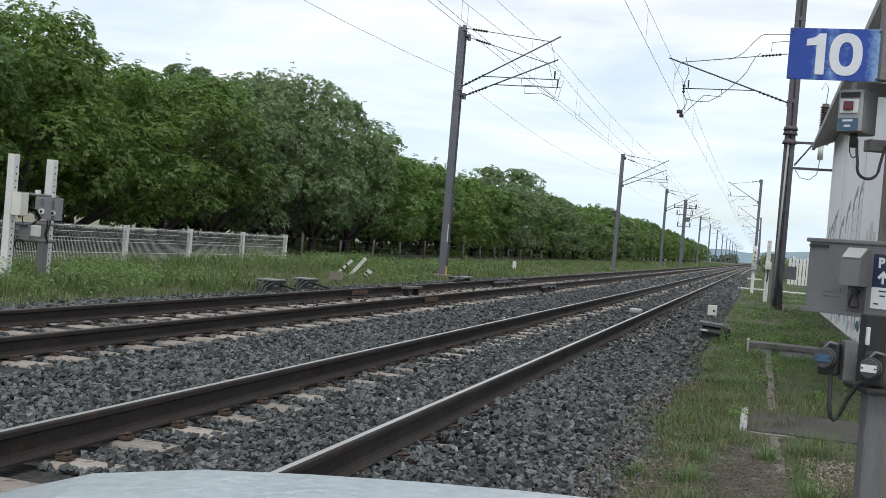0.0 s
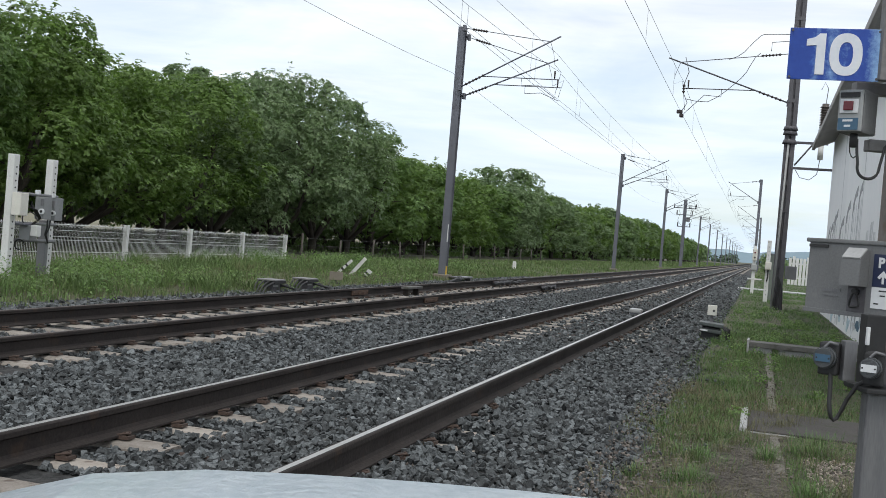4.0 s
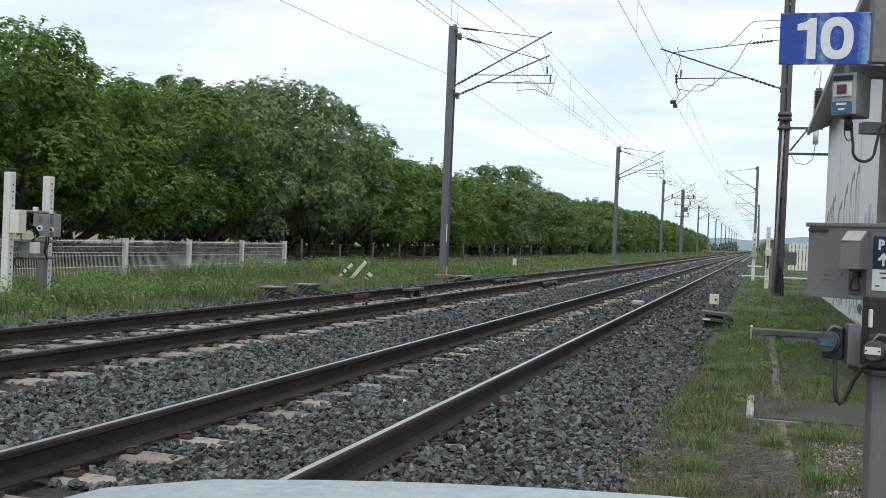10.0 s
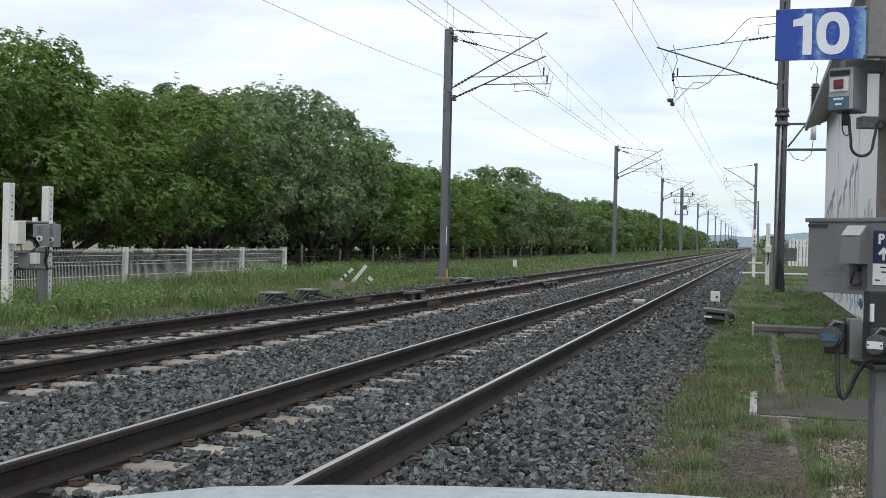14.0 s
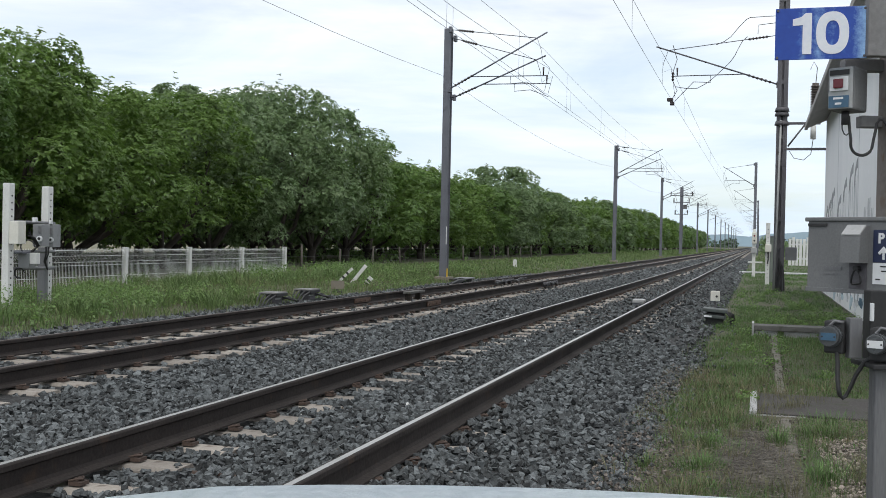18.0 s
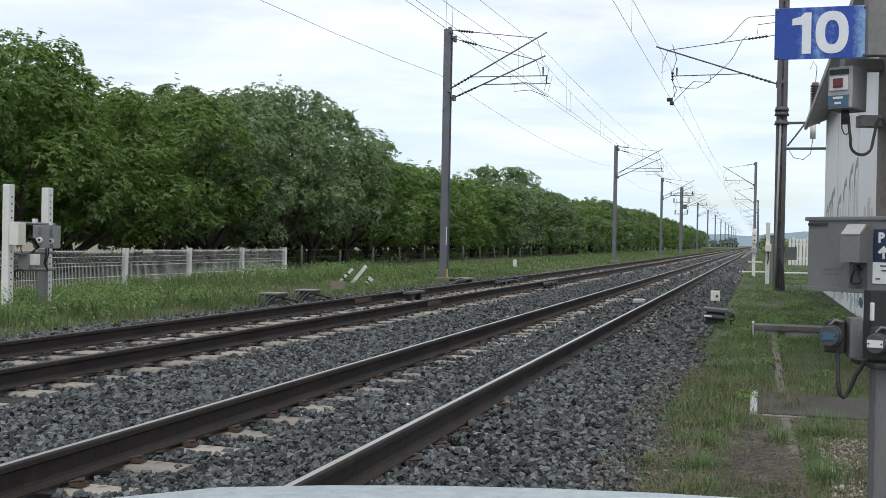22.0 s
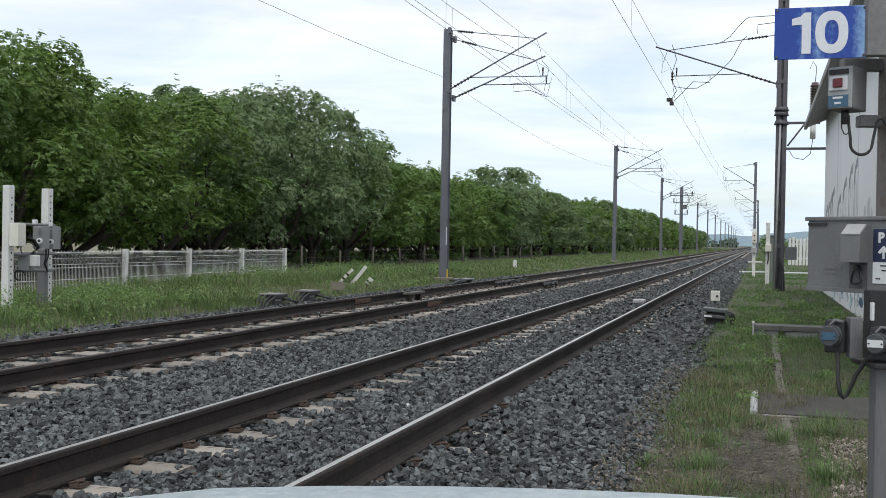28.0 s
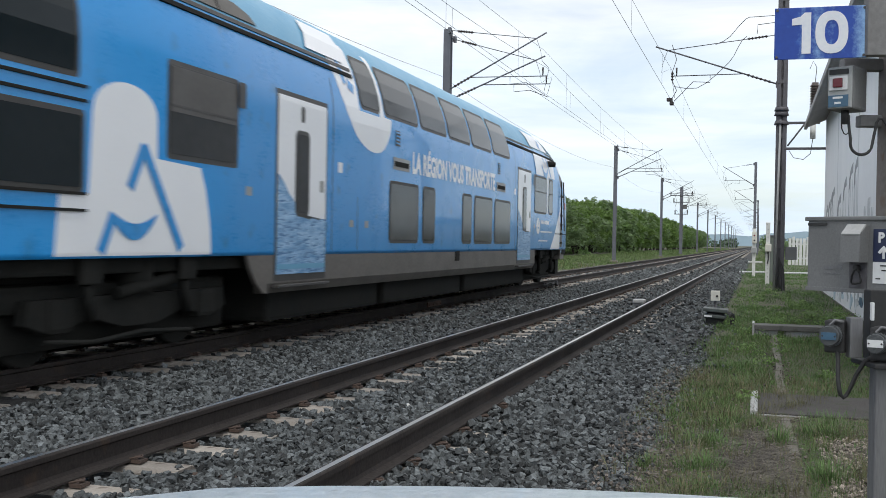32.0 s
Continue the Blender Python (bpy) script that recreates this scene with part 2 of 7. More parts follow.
M_STAKE = mat("weathered_stake", (0.115, 0.102, 0.088), (0.070, 0.062, 0.055), 0.9, scale=5, fine=60, bump=0.3, stretch=(4, 4, 0.5))
M_UNIT = mat("grey_green_cover", (0.085, 0.098, 0.095), (0.060, 0.070, 0.068), 0.55, scale=8, fine=60, bump=0.1)
M_SOCKET = mat("dark_grey_moulding", (0.085, 0.090, 0.095), (0.060, 0.064, 0.068), 0.3, scale=20, fine=90, bump=0.04)
M_KERB = mat("mossy_kerb", (0.185, 0.168, 0.145), (0.125, 0.112, 0.095), 0.95, scale=6, fine=60, bump=0.5, dirt=(0.07, 0.085, 0.04), dirt_at=0.52)
M_DARK_BOARD = mat("dark_board", (0.24, 0.235, 0.235), (0.18, 0.175, 0.175), 0.75, scale=6, fine=60, bump=0.15)
M_HOOD = mat("pale_hood", (0.42, 0.42, 0.42), (0.34, 0.34, 0.34), 0.5, scale=12, fine=90, bump=0.05)
M_SLAB = mat("sunken_slab", (0.072, 0.064, 0.060), (0.048, 0.043, 0.041), 0.95, scale=3, fine=40, bump=0.4, dirt=(0.045, 0.05, 0.03), dirt_at=0.55)
M_FISH = mat("fishplate_rust", (0.12, 0.072, 0.05), (0.075, 0.05, 0.038), 0.85, scale=12, fine=90)
M_GRASS_SHORT = mat("short_grass_blade", (0.068, 0.148, 0.034), (0.110, 0.182, 0.058), 0.75, scale=0.9, fine=6, bump=0, island=0.4, dirt=(0.15, 0.135, 0.070), dirt_at=0.64)
M_GRAVEL = mat("brown_gravel", (0.20, 0.170, 0.148), (0.105, 0.092, 0.082), 0.9, scale=3, fine=80, bump=0.3, island=0.6)
M_STRAW = mat("dead_stalk", (0.165, 0.150, 0.128), (0.090, 0.080, 0.072), 0.85, scale=3, fine=20, bump=0, island=0.5)
M_PEBBLE = mat("pale_pebble", (0.33, 0.285, 0.24), (0.20, 0.172, 0.145), 0.85, scale=6, fine=60, bump=0.2, island=0.5)
M_CONCRETE_TAN = mat("tan_board", (0.24, 0.21, 0.17), (0.18, 0.16, 0.13), 0.9, scale=5, fine=60, bump=0.2)
M_GRASS_BANK = mat("bank_grass_blade", (0.086, 0.156, 0.040), (0.140, 0.192, 0.068), 0.75, scale=0.7, fine=5, bump=0, island=0.35, dirt=(0.21, 0.19, 0.10), dirt_at=0.58)
M_GLASS_DARK = mat("tinted_glass", (0.012, 0.013, 0.015), (0.02, 0.02, 0.022), 0.08, bump=0)
M_FAR_WOOD = mat("distant_foliage", (0.075, 0.11, 0.060), (0.055, 0.09, 0.055), 0.9, scale=0.02, fine=0.4, bump=0)
# wooded hills; the blue-grey is distance haze put into the base colour
M_HILL_HAZED = mat("hazed_hills", (0.26, 0.34, 0.40), (0.22, 0.30, 0.35), 1.0, scale=0.004, fine=0.03, bump=0)



def thin(m, share):
    """Lets light through: leaves and blades."""
    n, l = m.node_tree.nodes, m.node_tree.links
    p, out = n["Principled BSDF"], n["Material Output"]
    t, mx = n.new("ShaderNodeBsdfTranslucent"), n.new("ShaderNodeMixShader")
    mx.inputs[0].default_value = share
    l.new(p.inputs["Base Color"].links[0].from_socket, t.inputs["Color"])
    l.new(p.outputs[0], mx.inputs[1])
    l.new(t.outputs[0], mx.inputs[2])
    l.new(mx.outputs[0], out.inputs[0])


for leafy in (M_LEAF, M_LEAF_DARK, M_LEAF_YELLOW):
    thin(leafy, 0.48)

# ---- mesh helpers ----
def part(name, bm, material, parent=None, label=""):
    me = bpy.data.meshes.new(name)
    bm.to_mesh(me)
    bm.free()
    for m in material if isinstance(material, (list, tuple)) else (material,):
        me.materials.append(m)
    ob = new(name, me)
    if parent:
        ob.parent = parent
    if label:
        ob["label"] = label
    return ob


def box(bm, x0, x1, y0, y1, z0, z1, b=0.0, mi=0):
    t = bmesh.new()
    bmesh.ops.create_cube(t, size=1, matrix=Matrix.LocRotScale(((x0 + x1) / 2, (y0 + y1) / 2, (z0 + z1) / 2), None, (abs(x1 - x0), abs(y1 - y0), abs(z1 - z0))))
    if b:
        bmesh.ops.bevel(t, geom=t.edges[:], offset=b, segments=2, affect="EDGES", profile=0.6)
    join(bm, t, mi)
    return bm


def join(bm, t, mi=0, m=None):
    vs = [bm.verts.new(m @ v.co if m else v.co) for v in t.verts]
    for f in t.faces:
        g = bm.faces.new([vs[v.index] for v in f.verts])
        g.material_index, g.smooth = mi, f.smooth
    t.free()


def cyl(bm, p, q, r0, r1=None, n=10, caps=True, smooth=True):
    p, q = Vector(p), Vector(q)
    r1 = r0 if r1 is None else r1
    w = (q - p).normalized()
    u = w.orthogonal().normalized()
    v = w.cross(u)
    rings = []
    for c, r in ((p, r0), (q, r1)):
        rings.append([bm.verts.new(c + (u * math.cos(k * math.tau / n) + v * math.sin(k * math.tau / n)) * r) for k in range(n)])
    for k in range(n):
        f = bm.faces.new((rings[0][k], rings[0][(k + 1) % n], rings[1][(k + 1) % n], rings[1][k]))
        f.smooth = smooth
    if caps:
        bm.faces.new(rings[0][::-1])
        bm.faces.new(rings[1])
    return bm


def tube(bm, pts, r, n=6):
    """A tube along points, each ring square to the way through it."""
    pts = [Vector(p) for p in pts]
    last = None
    for i, p in enumerate(pts):
        w = (pts[min(i + 1, len(pts) - 1)] - pts[max(i - 1, 0)]).normalized()
        ref = Vector((0, 0, 1)) if abs(w.z) < 0.9 else Vector((0, 1, 0))
        u = w.cross(ref).normalized()
        v = w.cross(u)
        ring = [bm.verts.new(p + (u * math.cos(k * math.tau / n) + v * math.sin(k * math.tau / n)) * r) for k in range(n)]
        if last:
            for k in range(n):
                bm.faces.new((last[k], last[(k + 1) % n], ring[(k + 1) % n], ring[k])).smooth = True
        last = ring
    return bm


def prism(bm, outline, lo, hi, axis="y", mi=0):
    """An outline in the plane square to the axis, drawn out from lo to hi."""
    def place(a, b, c):
        return {"x": (c, a, b), "y": (a, c, b), "z": (a, b, c)}[axis]
    A = [bm.verts.new(place(a, b, lo)) for a, b in outline]
    B = [bm.verts.new(place(a, b, hi)) for a, b in outline]
    n = len(outline)
    for k in range(n):
        bm.faces.new((A[k], A[(k + 1) % n], B[(k + 1) % n], B[k])).material_index = mi
    bm.faces.new(A[::-1]).material_index = mi
    bm.faces.new(B).material_index = mi
    bmesh.ops.recalc_face_normals(bm, faces=bm.faces[:])
    return bm


def raw(name, verts, faces, material, label="", category="", kind="", smooth=False):
    me = bpy.data.meshes.new(name)
    me.from_pydata(verts.tolist() if hasattr(verts, "tolist") else verts, [], faces.tolist() if hasattr(faces, "tolist") else faces)
    me.materials.append(material)
    if smooth:
        me.polygons.foreach_set("use_smooth", [True] * len(me.polygons))
    return tagged(new(name, me), label, category, kind=kind)


def text_mesh(body, size, depth, bold=0.0):
    """The built-in font as a flat bmesh in x and y, its left lower corner at 0."""
    cu = bpy.data.curves.new("lettering", "FONT")
    cu.body, cu.size, cu.extrude, cu.offset = body, size, depth, bold
    cu.resolution_u = 3
    ob = bpy.data.objects.new("lettering", cu)
    me = bpy.data.meshes.new_from_object(ob)
    bm = bmesh.new()
    bm.from_mesh(me)
    bpy.data.objects.remove(ob)
    bpy.data.curves.remove(cu)
    bpy.data.meshes.remove(me)
    return bm


def empty(name, m, label, category, group=""):
    e = new(name)
    e.matrix_basis = m
    e.empty_display_size = 0.1
    return tagged(e, label, category, group)

# ---- ground, ballast and rails ----
X1, X2 = -2.839, -6.865      # the centres of the two tracks; rail heads at z = 0
HALF = 0.7525
Y_LO, Y_HI = -60.0, 900.0
GROUND = -0.30


def lump(x, y, s=0.25, k=0.05):
    return k * noise.noise(Vector((x * s, y * s, 3.1)))


def ground_z(x, y):
    """The verge: a low bank left of the tracks, flat right of them."""
    if -9.42 < x < -0.72:
        return -0.62
    z = GROUND + lump(x, y)
    if x < -9.6:
        z += 0.12 * min(1, (-9.6 - x) / 3)
    return z


def make_ground():
    xs = [-2500, -900, -300, -120, -70] + [-48 + 2 * i for i in range(13)] + [-22 + 0.8 * i for i in range(16)] + [-9.43, -9.40, -5, -0.74, -0.71] + [-0.4 + 0.4 * i for i in range(26)] + [14, 20, 30, 60, 150, 500, 2500]
    ys = [-2500, -600, -200, -60, -30, -10] + [-6 + 0.8 * i for i in range(60)] + [44 + 3 * i for i in range(30)] + [150, 220, 350, 600, 1000, 1800, 3500]
    vs = [(x, y, ground_z(x, y) if -60 < x < 20 and -40 < y < 200 else GROUND) for y in ys for x in xs]
    w = len(xs)
    fs = [(j * w + i, j * w + i + 1, (j + 1) * w + i + 1, (j + 1) * w + i) for j in range(len(ys) - 1) for i in range(w - 1)]
    g = raw("ground", vs, fs, M_SOIL, "grassy verge soil with bare patches beside the tracks", "ground", "structure", smooth=True)
    g.data.materials.append(M_FIELD)
    for f in g.data.polygons:
        if f.center.x < -42 or f.center.x > 16:
            f.material_index = 1


BED = [(-9.55, -0.42), (-9.2, -0.30), (-8.5, -0.225), (-5.3, -0.225), (-4.85, -0.245), (-4.45, -0.225), (-1.5, -0.225), (-0.95, -0.30), (-0.6, -0.335)]


def bed_z(x):
    for (a, za), (b, zb) in zip(BED, BED[1:]):
        if a <= x <= b:
            return za + (zb - za) * (x - a) / (b - a)
    return -0.45


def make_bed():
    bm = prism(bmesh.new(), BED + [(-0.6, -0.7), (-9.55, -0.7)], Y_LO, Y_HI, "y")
    tagged(part("ballast_bed", bm, M_BED_SHADED), "dark grey ballast bed under both tracks, shade between stones put into its colour", "ballast", kind="structure")


def stones(name, n, x0, x1, y0, y1, size, seed, material, label, up=0.0, keep=None, flat=0.62, even=1.5):
    """Loose angular stones lying mostly flat on the bed, joined."""
    r = np.random.default_rng(seed)
    x = r.uniform(x0, x1, n)
    # nearer stones lie denser
    y = y0 + (y1 - y0) * r.uniform(0, 1, n) ** even
    if keep is not None:
        k = keep(x, y)
        x, y = x[k], y[k]
    n = len(x)
    bx, bz = np.array([a for a, _ in BED]), np.array([b for _, b in BED])
    z = np.maximum(np.interp(x, bx, bz), np.where(x < -9.4, GROUND - 0.01, -1)) + r.uniform(-0.062, 0.030, n) + up
    # heaped along the near rail, over the sleeper ends
    near = np.abs(x - X1 - HALF)
    z += np.where((near < 0.55) & (near > 0.07), 0.032 * np.clip((0.55 - near) / 0.2, 0, 1), 0)
    z -= np.where(np.abs(x - X2) < 1.2, 0.010, 0.0)
    corner = np.array([(a, b, c) for a in (-1, 1) for b in (-1, 1) for c in (-1, 1)], float)
    V = corner[None] * r.uniform(0.52, 1.0, (n, 8, 3))
    # a wedge end on every stone
    V[:, 4:, 1] *= r.uniform(0.5, 1.0, n)[:, None]
    V[:, 1::2, 0] *= r.uniform(0.55, 1.0, n)[:, None]
    V *= np.stack([r.uniform(0.9, 1.4, n), r.uniform(0.7, 1.0, n), flat * r.uniform(0.7, 1.2, n)], -1)[:, None]
    V *= (size * r.uniform(0.62, 1.3, n))[:, None, None] * 0.5
    a, b, c = r.uniform(0, math.tau, n), r.normal(0, 0.62, n), r.normal(0, 0.62, n)
    ca, sa, cb, sb, cc, sc = np.cos(a), np.sin(a), np.cos(b), np.sin(b), np.cos(c), np.sin(c)
    R = np.stack([ca * cb, ca * sb * sc - sa * cc, ca * sb * cc + sa * sc, sa * cb, sa * sb * sc + ca * cc, sa * sb * cc - ca * sc, -sb, cb * sc, cb * cc], -1).reshape(n, 3, 3)
    V = np.einsum("nij,nkj->nki", R, V) + np.stack([x, y, z], -1)[:, None]
    F = np.array([(0, 1, 3, 2), (4, 6, 7, 5), (0, 4, 5, 1), (2, 3, 7, 6), (0, 2, 6, 4), (1, 5, 7, 3)])
    F = (F[None] + (np.arange(n) * 8)[:, None, None]).reshape(-1, 4)
    return raw(name, V.reshape(-1, 3), F, material, label, "ballast", "stuff")


def clear_of_blocks(x, y):
    """Off the rails, and mostly off the sleeper blocks."""
    ok = np.ones(len(x), bool)
    for c, y0 in ((X1, SLEEPER_Y1), (X2, SLEEPER_Y2)):
        d = np.abs(np.abs(x - c) - HALF)
        ok &= d > 0.085
        ph = np.abs((y - y0 + 0.3) % 0.6 - 0.3)
        wob = 0.05 * np.sin(x * 31.0 + y * 47.0) + 0.04 * np.sin(y * 83.0)
        inside = (d < (0.40 if c == X2 else 0.38) + wob) & (ph < (0.138 if c == X2 else 0.130) + wob * 0.3)
        # along the near rail the stones have covered most blocks
        pick = np.sin(np.floor((y - y0 + 0.3) / 0.6) * 12.9)
        inside &= ~((x > X1 + HALF) & (pick < 0.75))
        inside &= ~((x > X1 + 0.2) & (x < X1 + HALF) & (pick < 0.2))
        ok &= ~inside
    return ok


SLEEPER_Y1, SLEEPER_Y2 = 4.958, 9.548

RAIL = [(-0.075, -0.172), (0.075, -0.172), (0.075, -0.160), (0.025, -0.146), (0.0085, -0.130), (0.0085, -0.052), (0.020, -0.043), (0.036, -0.036),
        (0.036, -0.010), (0.030, -0.002), (0.018, 0.0), (-0.018, 0.0), (-0.030, -0.002), (-0.036, -0.010), (-0.036, -0.036), (-0.020, -0.043),
        (-0.0085, -0.052), (-0.0085, -0.130), (-0.025, -0.146), (-0.075, -0.160)]


def make_rails():
    for c, head, note in ((X1 - HALF, M_HEAD, "worn bright head"), (X1 + HALF, M_HEAD, "worn bright head"), (X2 - HALF, M_HEAD_DARKENED, "head coloured dark for lack of sky reflection"), (X2 + HALF, M_HEAD_DARKENED, "head coloured dark for lack of sky reflection")):
        e = empty("rail", pose(c, 0, 0), f"rusty brown steel rail with a {note}, on concrete sleepers", "rail", "rails of the two tracks")
        part("web", prism(bmesh.new(), [p for p in RAIL if p[1] < -0.04], Y_LO, Y_HI, "y"), M_RAIL, e)
        bm = prism(bmesh.new(), [p for p in RAIL if p[1] > -0.04], Y_LO, Y_HI, "y")
        for f in bm.faces:
            q = f.calc_center_median()
            if q.z > -0.0005:
                f.material_index = 1
        part("rail_head", bm, (M_RAIL, head), e)


def make_sleepers():
    e = empty("sleeper", pose(0, 0, -0.182), "weathered concrete twin-block railway sleeper half sunk in ballast", "sleeper", "sleepers of the two tracks")
    block = None
    for s in (-1, 1):
        bm = bmesh.new()
        a, b = HALF - 0.42, HALF + 0.41
        # a block, sloped down at its ends
        lo = [(-0.15, -0.2), (0.15, -0.2), (0.115, -0.024), (0.088, 0.0), (-0.088, 0.0), (-0.115, -0.024)]
        prism(bm, lo, a, b, "x")
        for v in bm.verts:
            if v.co.z > -0.1:
                v.co.z -= 0.014 * abs(v.co.x - HALF) ** 2 / 0.12
            v.co.x *= s
        bmesh.ops.recalc_face_normals(bm, faces=bm.faces[:])
        part("block", bm, M_SLEEPER, e)
        for k in (-1, 1):
            bm = box(bmesh.new(), -0.045, 0.03, -0.04, 0.04, -0.012, 0.008)
            tube(bm, [(-0.05 * k, -0.03, 0.01), (0.0, -0.032, 0.024), (0.02 * k, 0.0, 0.02), (0.0, 0.032, 0.024), (-0.05 * k, 0.03, 0.01)], 0.007, n=5)
            cyl(bm, (0, 0, 0.005), (0, 0, 0.026), 0.011, n=5)
            for v in bm.verts:
                v.co.x += s * HALF + k * 0.115
            part("rail_clip", bm, M_CLIP, e, "rusty rail fastening")
    part("tie_bar", cyl(bmesh.new(), (-0.5, 0, -0.06), (0.5, 0, -0.06), 0.025, n=6), M_CLIP, e, "rusty tie bar")
    first = True
    for c, y0, last in ((X1, SLEEPER_Y1, 75), (X2, SLEEPER_Y2, 90)):
        y = y0 - 0.6 * 16
        while y < last:
            m = pose(c + random.uniform(-0.015, 0.015), y + random.uniform(-0.02, 0.02), -0.176 + random.uniform(-0.012, 0.002), 0, random.uniform(-0.8, 0.8), random.uniform(-1.2, 1.2))
            if first:
                e.matrix_basis, first = m, False
            else:
                copy_thing(e, m)
            y += 0.6
    # farther sleepers, joined
    bm = bmesh.new()
    for c, y in ((X1, 75.4), (X2, 90.4)):
        while y < 330:
            for s in (-1, 1):
                x = c + s * HALF
                vs = [bm.verts.new((x + a, y + b, -0.186)) for a, b in ((-0.42, -0.12), (0.42, -0.12), (0.42, 0.12), (-0.42, 0.12))]
                ws = [bm.verts.new((x + a, y + b, -0.26)) for a, b in ((-0.42, -0.12), (0.42, -0.12), (0.42, 0.12), (-0.42, 0.12))]
                bm.faces.new(vs)
                bm.faces.new((ws[0], ws[1], vs[1], vs[0]))
            y += 0.6
    tagged(part("far_sleepers", bm, M_SLEEPER), "pale concrete sleepers along the distant tracks", "sleeper", kind="stuff")


def make_fishplates():
    for x, y in ((X2 - HALF, 20.15), (X2 + HALF, 20.12), (X2 - HALF, 31.8), (X2 + HALF, 31.7)):
        e = empty("fishplate", pose(x, y, 0), "rusty bolted fishplate joining two rail ends", "fishplate", "fishplates of the rail joints")
        for s in (-1, 1):
            part("plate", box(bmesh.new(), s * 0.012, s * 0.042, -0.44, 0.44, -0.135, -0.040, 0.008), M_FISH, e)
        for k in (-0.36, -0.13, 0.13, 0.36):
            part("bolt", cyl(bmesh.new(), (-0.06, k, -0.09), (0.06, k, -0.09), 0.02, n=6), M_FISH, e)


# ---- masts and wires ----
def insulator(bm, p, q, r=0.05, n=6):
    p, q = Vector(p), Vector(q)
    cyl(bm, p, q, r * 0.45, n=8)
    for k in range(n):
        a = p.lerp(q, (k + 0.35) / n)
        b = p.lerp(q, (k + 0.75) / n)
        cyl(bm, a, b, r, r * 0.75, n=8)


# arms: offset along the track, root height, tip past the track centre, tip height, tie-rod height at the mast, its end height, registration tube height
ARMS_TWO = ((-0.3, 6.22, 0.05, 8.02, 8.22, 7.86, 6.62), (0.3, 6.02, -0.1, 7.36, 8.03, 7.30, 6.45))
ARMS_ONE = ((0.0, 6.49, 0.66, 7.85, 8.12, 7.70, 6.86),)
ARMS_FAR = ((0.0, 6.2, 0.2, 7.75, 7.95, 7.65, 6.6),)


